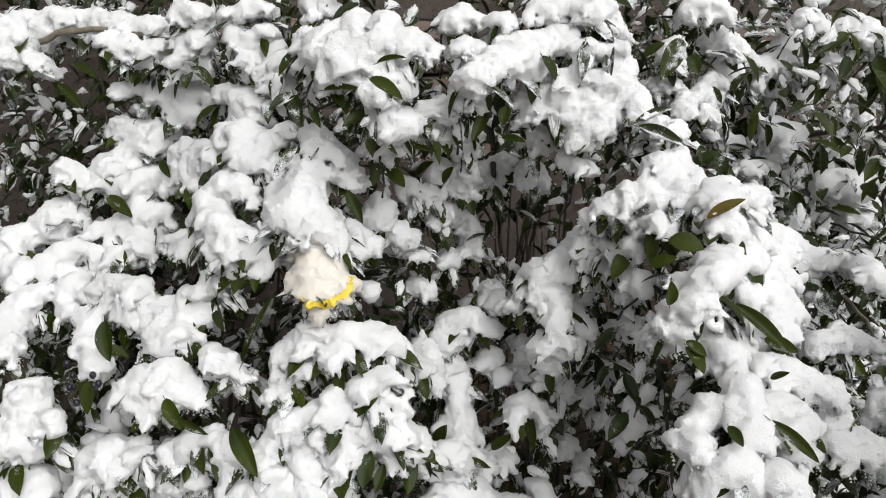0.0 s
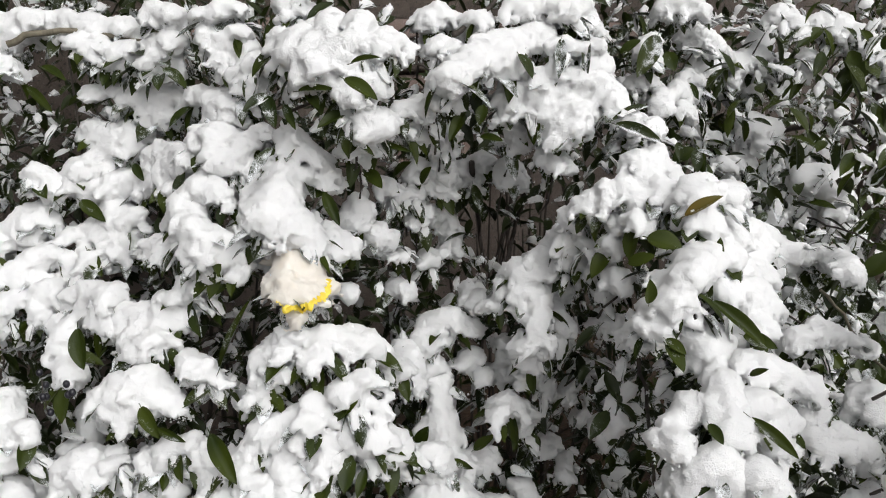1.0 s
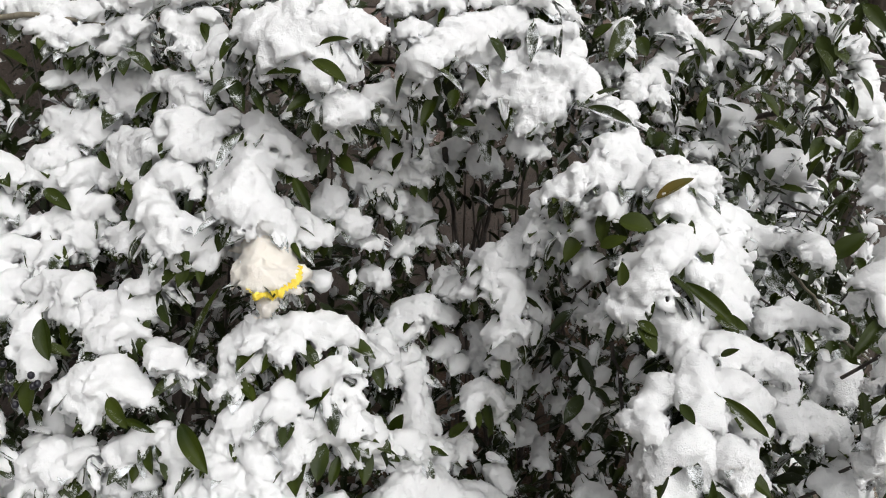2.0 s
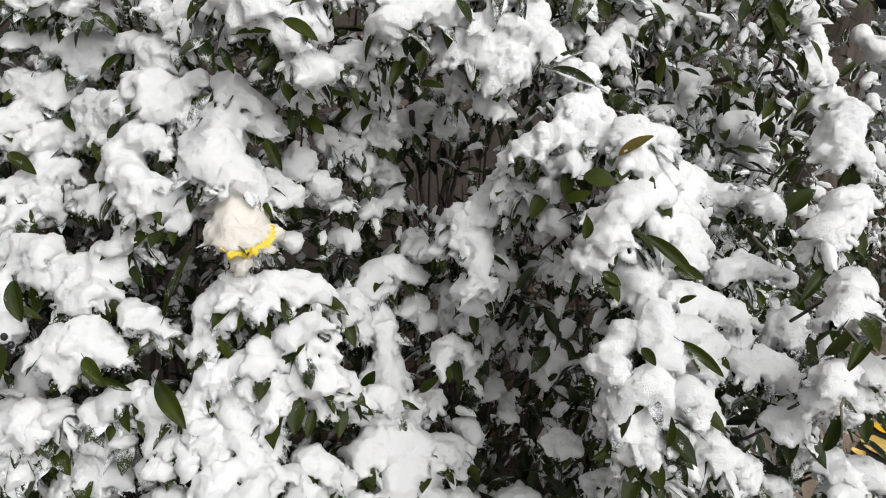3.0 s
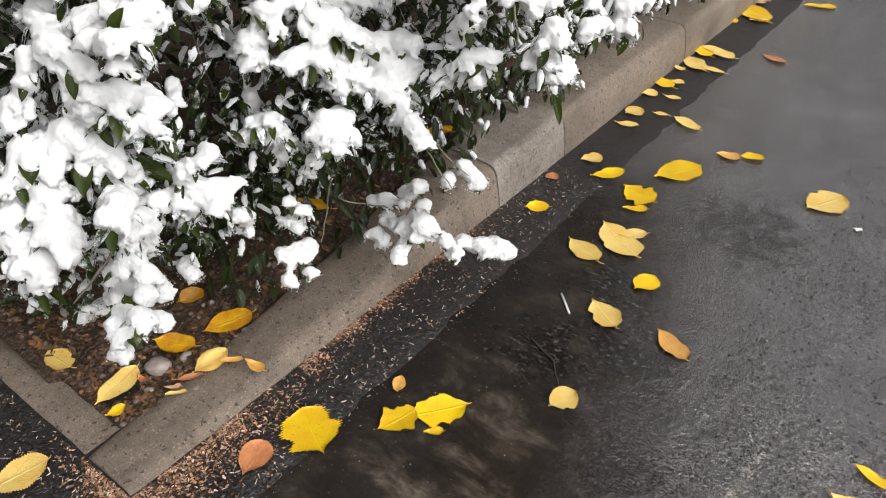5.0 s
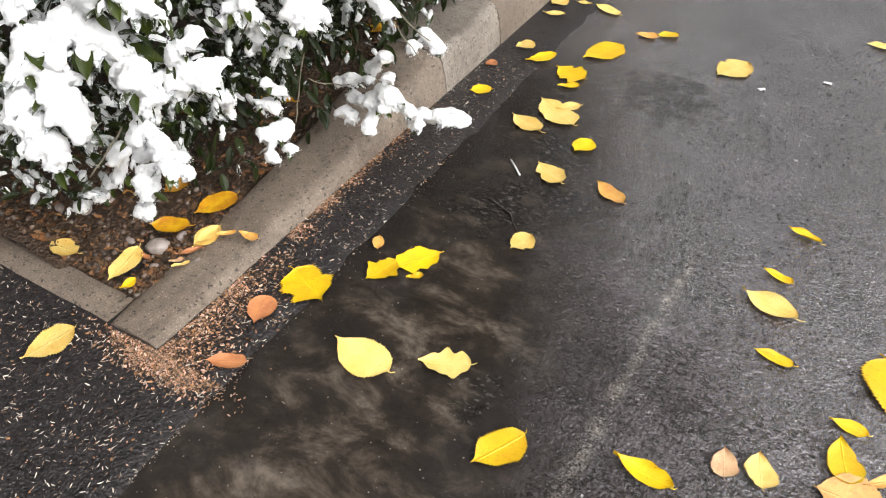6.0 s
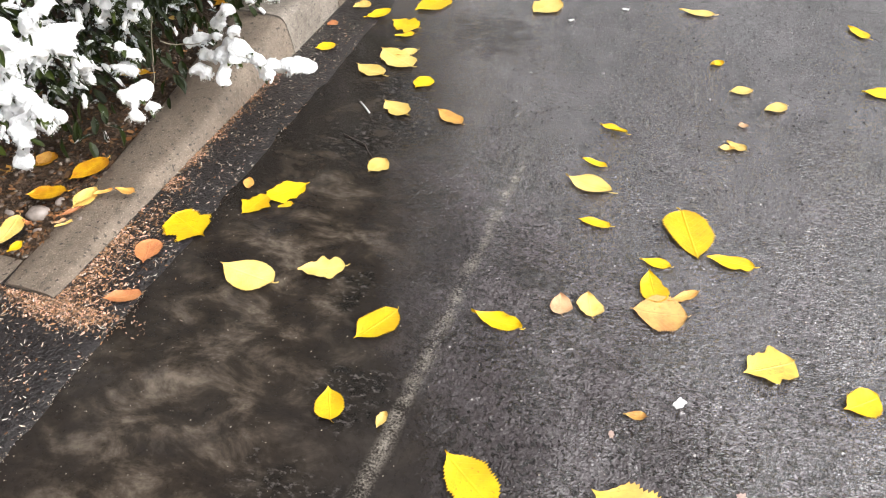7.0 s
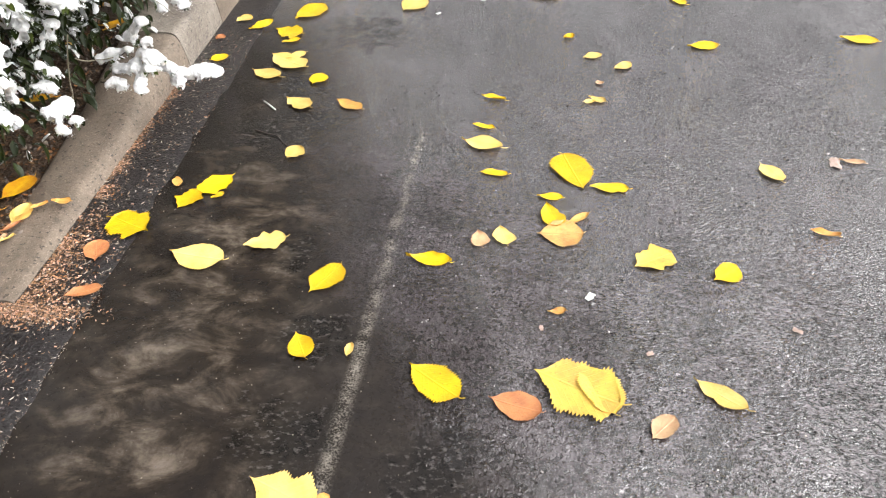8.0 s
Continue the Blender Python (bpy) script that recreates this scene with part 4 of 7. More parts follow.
spray([[(0.165, 0.784, 1.187, 0.015), (0.150, 0.778, 1.165, 0.012), (0.144, 0.767, 1.147, 0.009), (0.123, 0.775, 1.131, 0.006)]])
spray([[(0.184, 0.795, 1.176, 0.006), (0.183, 0.817, 1.138, 0.009), (0.204, 0.801, 1.119, 0.016), (0.236, 0.763, 1.112, 0.017), (0.256, 0.737, 1.104, 0.011), (0.268, 0.727, 1.099, 0.005)]])
spray([[(0.234, 0.803, 1.124, 0.011), (0.243, 0.824, 1.121, 0.009), (0.263, 0.837, 1.109, 0.008), (0.280, 0.852, 1.104, 0.005)]])
spray([[(0.233, 0.743, 1.105, 0.008), (0.225, 0.725, 1.096, 0.010), (0.225, 0.708, 1.089, 0.007), (0.246, 0.667, 1.089, 0.005)]])
spray([[(0.264, 0.775, 1.105, 0.011), (0.271, 0.800, 1.087, 0.011), (0.281, 0.810, 1.074, 0.008), (0.288, 0.783, 1.068, 0.005)]])
spray([[(0.289, 0.844, 1.062, 0.011), (0.291, 0.857, 1.068, 0.011), (0.308, 0.874, 1.048, 0.013), (0.326, 0.887, 1.037, 0.011), (0.343, 0.881, 1.041, 0.006)]])
spray([[(0.270, 0.680, 1.061, 0.017), (0.278, 0.695, 1.071, 0.018), (0.281, 0.703, 1.048, 0.022), (0.286, 0.708, 1.026, 0.018)], [(0.266, 0.680, 1.038, 0.018), (0.258, 0.678, 1.019, 0.010)]])
spray([[(0.297, 0.729, 1.059, 0.012), (0.299, 0.738, 1.039, 0.015), (0.296, 0.771, 1.005, 0.016), (0.313, 0.765, 0.996, 0.013)]])
spray([[(-0.133, 1.258, 1.457, 0.023), (-0.149, 1.341, 1.422, 0.021), (-0.155, 1.400, 1.404, 0.027), (-0.133, 1.435, 1.413, 0.024), (-0.116, 1.449, 1.419, 0.016)], [(-0.150, 1.290, 1.409, 0.017), (-0.151, 1.260, 1.383, 0.018), (-0.126, 1.192, 1.366, 0.013), (-0.104, 1.118, 1.354, 0.008)]])
spray([[(-0.012, 0.962, 1.340, 0.009), (0.003, 0.916, 1.336, 0.011), (-0.010, 0.908, 1.351, 0.008)], [(-0.010, 0.980, 1.334, 0.007)]])
spray([[(-0.138, 1.124, 1.447, 0.015), (-0.129, 1.100, 1.426, 0.010)]])
spray([[(-0.142, 1.120, 1.383, 0.014), (-0.144, 1.142, 1.369, 0.009)]])
spray([[(-0.143, 1.268, 1.365, 0.011), (-0.094, 1.164, 1.344, 0.009)]])
spray([[(-0.162, 1.471, 1.361, 0.012), (-0.165, 1.510, 1.349, 0.009)]])
spray([[(-0.049, 1.455, 1.419, 0.010), (-0.069, 1.482, 1.391, 0.009)]])
spray([[(0.020, 1.489, 1.458, 0.017), (0.054, 1.463, 1.437, 0.016), (0.007, 1.477, 1.447, 0.011)]])
spray([[(0.079, 1.471, 1.419, 0.013), (0.099, 1.466, 1.383, 0.015), (0.120, 1.436, 1.349, 0.017), (0.142, 1.409, 1.318, 0.019)], [(0.119, 1.417, 1.339, 0.021), (0.116, 1.391, 1.322, 0.013)]])
spray([[(-0.069, 1.539, 1.239, 0.025), (-0.084, 1.552, 1.214, 0.023), (-0.052, 1.564, 1.192, 0.020)], [(-0.085, 1.537, 1.191, 0.019), (-0.046, 1.547, 1.164, 0.017), (0.031, 1.436, 1.166, 0.019), (0.073, 1.390, 1.169, 0.012)]])
spray([[(-0.111, 1.493, 1.209, 0.013), (-0.124, 1.562, 1.215, 0.012)]])
spray([[(-0.185, 1.593, 1.282, 0.016), (-0.201, 1.557, 1.269, 0.012), (-0.148, 1.422, 1.270, 0.009)]])
spray([[(0.215, 1.256, 1.300, 0.018), (0.242, 1.235, 1.288, 0.020), (0.255, 1.204, 1.256, 0.020), (0.277, 1.167, 1.234, 0.014)], [(0.258, 1.181, 1.237, 0.011)]])
spray([[(0.339, 0.974, 1.204, 0.015), (0.329, 1.039, 1.208, 0.013), (0.341, 0.938, 1.199, 0.010)], [(0.338, 0.928, 1.189, 0.009), (0.329, 0.937, 1.170, 0.006)]])
spray([[(0.397, 0.838, 1.171, 0.012), (0.424, 0.758, 1.182, 0.009), (0.422, 0.747, 1.176, 0.007)]])
spray([[(0.388, 0.836, 1.052, 0.006), (0.400, 0.832, 1.078, 0.005), (0.391, 0.924, 1.046, 0.006)]])
spray([[(0.357, 0.838, 1.005, 0.004), (0.368, 0.845, 1.002, 0.006), (0.373, 0.855, 0.979, 0.006)]])
spray([[(0.117, 1.180, 1.140, 0.016), (0.157, 1.163, 1.149, 0.012), (0.243, 1.026, 1.187, 0.009)]])
spray([[(-0.145, 1.828, 1.312, 0.017), (-0.083, 1.751, 1.278, 0.011)]], leaves=0.5)
spray([[(0.320, 0.933, 1.080, 0.006), (0.324, 0.933, 1.067, 0.005), (0.311, 0.931, 1.060, 0.004)]])
spray([[(0.246, 0.959, 1.125, 0.008), (0.248, 0.926, 1.124, 0.005)], [(0.272, 0.977, 1.117, 0.006)]])
spray([[(-0.177, 1.548, 1.205, 0.011), (-0.139, 1.427, 1.205, 0.009), (-0.069, 1.254, 1.242, 0.008)]], leaves=0.5)
spray([[(-0.081, 1.520, 1.128, 0.012), (-0.044, 1.403, 1.135, 0.009)]])
spray([[(-0.264, 0.383, 0.967, 0.008), (-0.242, 0.404, 0.966, 0.008), (-0.216, 0.406, 0.948, 0.008)], [(-0.238, 0.388, 0.937, 0.008)]])
spray([[(-0.299, 0.348, 0.951, 0.011), (-0.280, 0.370, 0.949, 0.009)], [(-0.313, 0.321, 0.946, 0.012), (-0.324, 0.333, 0.914, 0.012)]])
spray([[(-0.284, 0.372, 0.916, 0.011), (-0.311, 0.357, 0.905, 0.009)]])
spray([[(-0.180, 0.429, 0.959, 0.007), (-0.157, 0.422, 0.937, 0.008), (-0.136, 0.433, 0.922, 0.006)]])
spray([[(-0.191, 0.398, 0.900, 0.008), (-0.234, 0.389, 0.873, 0.006)], [(-0.153, 0.414, 0.916, 0.007), (-0.196, 0.398, 0.928, 0.007)]])
spray([[(-0.333, 0.337, 0.852, 0.021), (-0.309, 0.358, 0.844, 0.016), (-0.291, 0.371, 0.834, 0.007)], [(-0.348, 0.320, 0.824, 0.011), (-0.323, 0.351, 0.873, 0.011)]])
spray([[(-0.402, 0.374, 0.755, 0.019), (-0.370, 0.346, 0.734, 0.020), (-0.286, 0.322, 0.736, 0.019), (-0.211, 0.288, 0.739, 0.020), (-0.169, 0.284, 0.730, 0.021), (-0.177, 0.292, 0.675, 0.026), (-0.192, 0.305, 0.627, 0.029)], [(-0.145, 0.323, 0.660, 0.028), (-0.138, 0.358, 0.654, 0.024), (-0.103, 0.372, 0.643, 0.012)], [(-0.266, 0.273, 0.710, 0.007), (-0.272, 0.255, 0.676, 0.007), (-0.287, 0.236, 0.639, 0.009), (-0.285, 0.222, 0.605, 0.013)]], leaves=0.6)
spray([[(-0.099, 0.292, 0.775, 0.013), (-0.041, 0.296, 0.786, 0.015), (-0.038, 0.325, 0.784, 0.013)], [(-0.058, 0.312, 0.747, 0.016)]], leaves=0.6)
spray([[(-0.273, 0.224, 0.567, 0.028), (-0.236, 0.258, 0.562, 0.029), (-0.209, 0.288, 0.554, 0.030), (-0.189, 0.315, 0.560, 0.022)], [(-0.274, 0.198, 0.528, 0.028), (-0.237, 0.227, 0.536, 0.021)], [(-0.224, 0.278, 0.595, 0.021)]])
spray([[(-0.178, 0.312, 0.529, 0.018), (-0.167, 0.332, 0.504, 0.019), (-0.165, 0.343, 0.480, 0.010)], [(-0.181, 0.297, 0.528, 0.013)]])
spray([[(-0.110, 0.340, 0.617, 0.013), (-0.056, 0.345, 0.619, 0.007)]])
spray([[(-0.160, 0.355, 0.450, 0.010), (-0.143, 0.372, 0.434, 0.016), (-0.119, 0.397, 0.453, 0.019), (-0.081, 0.413, 0.456, 0.016), (-0.060, 0.431, 0.460, 0.010), (-0.059, 0.455, 0.460, 0.007)], [(-0.118, 0.395, 0.409, 0.016), (-0.057, 0.416, 0.444, 0.010)], [(-0.116, 0.396, 0.484, 0.008), (-0.089, 0.405, 0.517, 0.007), (-0.078, 0.423, 0.529, 0.006)]])
spray([[(-0.080, 0.253, 0.528, 0.017), (0.042, 0.192, 0.604, 0.015), (0.002, 0.228, 0.532, 0.022), (-0.090, 0.291, 0.414, 0.018)], [(0.062, 0.173, 0.592, 0.008)], [(-0.180, 0.269, 0.319, 0.012), (-0.208, 0.262, 0.256, 0.010)]])
spray([[(-0.133, 0.355, 0.800, 0.014), (-0.165, 0.343, 0.783, 0.015), (-0.238, 0.353, 0.749, 0.010)], [(-0.074, 0.349, 0.807, 0.011), (-0.068, 0.377, 0.790, 0.007)], [(-0.159, 0.384, 0.834, 0.006), (-0.104, 0.379, 0.831, 0.006), (-0.081, 0.385, 0.809, 0.004)]])
spray([[(-0.254, 0.392, 0.804, 0.012), (-0.179, 0.389, 0.848, 0.009)], [(-0.214, 0.390, 0.805, 0.009)]])
spray([[(-0.112, 0.440, 0.907, 0.014), (-0.122, 0.418, 0.897, 0.010)], [(-0.106, 0.463, 0.911, 0.011), (-0.075, 0.461, 0.901, 0.009), (-0.090, 0.496, 0.888, 0.009), (-0.085, 0.508, 0.862, 0.011), (-0.092, 0.538, 0.832, 0.013), (-0.090, 0.558, 0.810, 0.012)], [(-0.071, 0.429, 0.888, 0.009), (-0.086, 0.409, 0.862, 0.008)], [(-0.125, 0.468, 0.922, 0.009), (-0.137, 0.460, 0.933, 0.010)]])
spray([[(-0.089, 0.576, 0.835, 0.009), (-0.090, 0.549, 0.868, 0.010), (-0.096, 0.536, 0.883, 0.009)]])
spray([[(-0.095, 0.526, 0.817, 0.009), (-0.116, 0.516, 0.786, 0.009), (-0.124, 0.490, 0.773, 0.007)], [(-0.080, 0.451, 0.828, 0.006)]])
spray([[(-0.111, 0.675, 0.867, 0.022), (-0.086, 0.699, 0.839, 0.024), (-0.069, 0.658, 0.815, 0.024), (-0.066, 0.702, 0.794, 0.028)], [(-0.064, 0.715, 0.825, 0.019), (-0.065, 0.753, 0.818, 0.010)], [(-0.049, 0.672, 0.758, 0.028), (-0.041, 0.703, 0.758, 0.024)], [(-0.062, 0.635, 0.756, 0.021), (-0.056, 0.593, 0.727, 0.017), (-0.079, 0.578, 0.754, 0.012)], [(-0.081, 0.604, 0.799, 0.013)], [(-0.086, 0.569, 0.700, 0.016), (-0.083, 0.561, 0.662, 0.012)]])
spray([[(-0.013, 0.651, 0.736, 0.024), (0.013, 0.666, 0.727, 0.026), (0.031, 0.686, 0.705, 0.023), (0.038, 0.727, 0.671, 0.025), (0.059, 0.777, 0.662, 0.024), (0.108, 0.770, 0.681, 0.012)], [(0.049, 0.743, 0.625, 0.031), (0.092, 0.768, 0.633, 0.024)], [(0.031, 0.681, 0.657, 0.028), (0.007, 0.632, 0.676, 0.022), (-0.014, 0.600, 0.671, 0.019)], [(0.025, 0.660, 0.629, 0.018), (0.061, 0.703, 0.607, 0.016), (0.101, 0.741, 0.618, 0.014)], [(0.116, 0.721, 0.598, 0.011), (0.149, 0.702, 0.577, 0.011), (0.186, 0.681, 0.572, 0.009), (0.218, 0.664, 0.562, 0.006)]])
spray([[(0.032, 0.624, 0.550, 0.023), (0.027, 0.602, 0.534, 0.016)], [(0.062, 0.634, 0.536, 0.017), (0.060, 0.612, 0.522, 0.012)], [(0.038, 0.647, 0.558, 0.017)]])
spray([[(-0.075, 0.587, 0.519, 0.010), (-0.084, 0.602, 0.470, 0.011), (-0.094, 0.600, 0.434, 0.008)], [(-0.128, 0.576, 0.497, 0.010)]])
spray([[(-0.012, 0.766, 0.728, 0.010), (-0.037, 0.740, 0.748, 0.010), (-0.037, 0.758, 0.712, 0.008)]])
spray([[(0.000, 0.824, 0.724, 0.012), (0.023, 0.822, 0.742, 0.008)]])
spray([[(-0.002, 0.610, 0.467, 0.008), (-0.031, 0.613, 0.428, 0.007)]], leaf=0.03)
spray([[(-0.082, 0.597, 0.298, 0.013), (-0.066, 0.610, 0.286, 0.009)], [(-0.056, 0.588, 0.363, 0.008)]], leaf=0.025)
spray([[(-0.055, 0.583, 0.242, 0.018), (-0.042, 0.617, 0.241, 0.012)], [(-0.047, 0.562, 0.231, 0.017), (-0.064, 0.550, 0.243, 0.011)], [(-0.034, 0.535, 0.204, 0.010)], [(-0.007, 0.571, 0.210, 0.011)]], leaf=0.025)
spray([[(-0.115, 0.510, 0.342, 0.010), (-0.124, 0.523, 0.297, 0.008)], [(-0.099, 0.488, 0.362, 0.006)]], leaf=0.025)
spray([[(-0.225, 0.429, 0.214, 0.009), (-0.183, 0.421, 0.209, 0.005)], [(-0.215, 0.416, 0.213, 0.006)]], leaf=0.025)
spray([[(0.009, 0.774, 0.292, 0.006), (0.045, 0.777, 0.306, 0.009), (0.090, 0.764, 0.324, 0.008)], [(0.123, 0.738, 0.375, 0.005), (0.192, 0.696, 0.442, 0.004)], [(0.051, 0.762, 0.271, 0.007), (0.088, 0.747, 0.277, 0.005)]], leaf=0.02)
spray([[(0.037, 0.728, 0.244, 0.011), (0.070, 0.726, 0.239, 0.007)]], leaf=0.02)
spray([[(0.116, 0.748, 0.294, 0.013), (0.156, 0.750, 0.328, 0.013), (0.157, 0.733, 0.290, 0.016), (0.138, 0.711, 0.259, 0.011), (0.132, 0.696, 0.238, 0.008)], [(0.183, 0.751, 0.312, 0.011), (0.192, 0.778, 0.271, 0.011), (0.181, 0.832, 0.196, 0.011)], [(0.182, 0.863, 0.209, 0.006), (0.205, 0.886, 0.199, 0.006), (0.236, 0.876, 0.197, 0.006)], [(0.220, 0.886, 0.213, 0.006), (0.243, 0.914, 0.207, 0.013), (0.269, 0.921, 0.189, 0.008)], [(0.253, 0.890, 0.201, 0.007)], [(0.165, 0.737, 0.365, 0.007)]], leaf=0.02)
spray([[(0.287, 0.722, 0.500, 0.010), (0.301, 0.722, 0.481, 0.009)], [(0.274, 0.716, 0.509, 0.007)], [(0.259, 0.694, 0.484, 0.004)]], leaf=0.02)
spray([[(0.277, 0.698, 0.996, 0.017), (0.275, 0.719, 0.970, 0.017)], [(0.289, 0.673, 1.019, 0.012), (0.298, 0.699, 1.014, 0.008)]])
spray([[(0.272, 0.741, 0.948, 0.009), (0.305, 0.718, 0.976, 0.008), (0.308, 0.754, 0.961, 0.006), (0.313, 0.790, 0.946, 0.005)], [(0.220, 0.777, 0.900, 0.010), (0.183, 0.806, 0.861, 0.009), (0.150, 0.826, 0.826, 0.007)]])
spray([[(0.244, 0.787, 0.890, 0.008), (0.250, 0.784, 0.850, 0.010), (0.283, 0.711, 0.855, 0.007)]])
spray([[(0.292, 0.777, 0.864, 0.008), (0.314, 0.790, 0.848, 0.008), (0.328, 0.820, 0.809, 0.008), (0.356, 0.824, 0.797, 0.006)]])
spray([[(0.328, 0.760, 0.820, 0.010), (0.345, 0.796, 0.796, 0.009)]])
spray([[(0.326, 0.760, 0.987, 0.008), (0.328, 0.781, 0.968, 0.006), (0.342, 0.811, 0.947, 0.007), (0.352, 0.834, 0.920, 0.007)]])
spray([[(0.233, 0.761, 0.753, 0.007), (0.199, 0.781, 0.709, 0.007)], [(0.280, 0.724, 0.796, 0.005)]])
spray([[(0.196, 0.761, 0.636, 0.007), (0.225, 0.759, 0.661, 0.008), (0.250, 0.761, 0.681, 0.009), (0.275, 0.771, 0.698, 0.006)], [(0.255, 0.756, 0.660, 0.006)]])
spray([[(0.398, 0.775, 0.778, 0.010), (0.395, 0.766, 0.761, 0.015), (0.385, 0.765, 0.723, 0.014)], [(0.405, 0.798, 0.707, 0.018), (0.393, 0.785, 0.696, 0.016)]])
spray([[(0.399, 0.897, 1.048, 0.015), (0.410, 0.907, 1.064, 0.014)], [(0.412, 0.899, 1.034, 0.012), (0.390, 0.892, 1.010, 0.006)]])
spray([[(0.418, 0.888, 0.949, 0.010), (0.437, 0.899, 0.949, 0.008)], [(0.414, 0.865, 0.937, 0.008)]])
spray([[(0.421, 0.911, 0.899, 0.010), (0.410, 0.970, 0.856, 0.012), (0.391, 1.080, 0.798, 0.008)], [(0.388, 0.997, 0.807, 0.013), (0.406, 1.004, 0.781, 0.018), (0.417, 1.025, 0.773, 0.013)], [(0.402, 0.968, 0.783, 0.009), (0.429, 0.968, 0.768, 0.007), (0.444, 1.001, 0.773, 0.006)]], leaves=0.6)
spray([[(0.378, 0.940, 0.796, 0.010), (0.387, 0.904, 0.788, 0.007)], [(0.397, 0.917, 0.770, 0.006)]])
spray([[(0.420, 0.849, 0.760, 0.005), (0.417, 0.898, 0.752, 0.005)], [(0.426, 0.964, 0.738, 0.008), (0.438, 0.969, 0.720, 0.006)]])
spray([[(0.187, 1.975, 0.525, 0.018), (0.206, 1.975, 0.504, 0.012)]])
spray([[(0.287, 1.937, 0.641, 0.013), (0.274, 1.983, 0.595, 0.010)]])
spray([[(0.468, 1.439, 0.958, 0.011), (0.458, 1.475, 0.921, 0.009)], [(0.459, 1.626, 0.834, 0.008), (0.460, 1.689, 0.790, 0.009)]])
spray([[(0.381, 1.194, 0.974, 0.010), (0.385, 1.234, 0.947, 0.008)]])
spray([[(0.417, 1.246, 0.971, 0.011), (0.416, 1.292, 0.949, 0.007)]])
spray([[(0.321, 1.351, 0.863, 0.010), (0.296, 1.478, 0.819, 0.008)]])
spray([[(0.353, 0.868, 0.863, 0.008), (0.366, 0.889, 0.861, 0.007)]])
spray([[(0.397, 0.877, 0.962, 0.008), (0.409, 0.872, 0.954, 0.006)]])
spray([[(0.314, 0.861, 1.055, 0.018), (0.335, 0.874, 1.049, 0.011), (0.296, 0.837, 1.056, 0.014)]])
spray([[(-0.223, 0.212, 0.491, 0.031), (-0.187, 0.194, 0.467, 0.030), (-0.160, 0.190, 0.435, 0.016)], [(-0.259, 0.150, 0.438, 0.029), (-0.226, 0.149, 0.400, 0.025), (-0.191, 0.156, 0.379, 0.017), (-0.200, 0.138, 0.358, 0.011)], [(-0.267, 0.159, 0.465, 0.025)]])
spray([[(0.018, 0.215, 0.526, 0.011), (-0.043, 0.258, 0.450, 0.008)], [(-0.021, 0.219, 0.461, 0.009), (0.011, 0.222, 0.440, 0.009), (0.012, 0.242, 0.392, 0.005)], [(-0.033, 0.206, 0.440, 0.008), (-0.035, 0.217, 0.399, 0.009), (0.067, 0.186, 0.444, 0.006)]], leaf=0.03)
spray([[(0.055, 0.150, 0.434, 0.010), (0.145, 0.130, 0.488, 0.013), (0.134, 0.161, 0.457, 0.007)], [(0.068, 0.129, 0.431, 0.007)], [(0.084, 0.123, 0.422, 0.008), (0.039, 0.132, 0.352, 0.008)]], leaf=0.03)
spray([[(-0.266, 0.277, 0.198, 0.005), (-0.334, 0.276, 0.141, 0.010), (-0.369, 0.253, 0.112, 0.007)]], leaf=0.03)
spray([[(-0.079, 0.584, 0.538, 0.014), (-0.064, 0.594, 0.504, 0.012), (-0.071, 0.603, 0.466, 0.009)], [(-0.101, 0.574, 0.529, 0.010)]])
spray([[(-0.050, 0.604, 0.341, 0.008), (-0.040, 0.616, 0.329, 0.007)]], leaf=0.025)
spray([[(-0.636, 0.347, 1.253, 0.016), (-0.640, 0.335, 1.267, 0.010), (-0.624, 0.359, 1.241, 0.013)]], leaves=0.8)
spray([[(-0.651, 0.260, 1.162, 0.029), (-0.652, 0.301, 1.180, 0.029), (-0.647, 0.339, 1.202, 0.026)], [(-0.609, 0.257, 1.128, 0.027), (-0.592, 0.296, 1.135, 0.027), (-0.578, 0.331, 1.157, 0.024)]])
spray([[(-0.559, 0.260, 1.102, 0.024), (-0.555, 0.231, 1.079, 0.021), (-0.489, 0.212, 1.055, 0.017)], [(-0.534, 0.294, 1.088, 0.018), (-0.538, 0.313, 1.117, 0.020)]])
spray([[(-0.448, 0.217, 1.012, 0.022), (-0.428, 0.217, 0.979, 0.025), (-0.427, 0.198, 0.945, 0.023)], [(-0.397, 0.231, 0.959, 0.016), (-0.390, 0.243, 0.986, 0.011)]])
spray([[(-0.356, 0.275, 0.922, 0.023), (-0.336, 0.300, 0.943, 0.019)], [(-0.353, 0.284, 0.889, 0.021)], [(-0.403, 0.207, 0.899, 0.021), (-0.419, 0.183, 0.895, 0.018)]])
spray([[(-0.316, 0.604, 1.500, 0.019), (-0.282, 0.602, 1.485, 0.011)]])
spray([[(-0.227, 0.605, 1.476, 0.008), (-0.210, 0.598, 1.458, 0.007)]])
spray([[(-0.190, 0.622, 1.475, 0.010), (-0.169, 0.616, 1.453, 0.009)], [(-0.151, 0.623, 1.440, 0.012), (-0.158, 0.654, 1.455, 0.011), (-0.166, 0.602, 1.437, 0.006)]])
spray([[(-0.237, 0.752, 1.478, 0.008), (-0.237, 0.779, 1.482, 0.016), (-0.223, 0.805, 1.477, 0.008)], [(-0.207, 0.807, 1.470, 0.011), (-0.171, 0.802, 1.480, 0.008)]])
spray([[(-0.186, 0.760, 1.445, 0.008), (-0.179, 0.735, 1.438, 0.005)]])
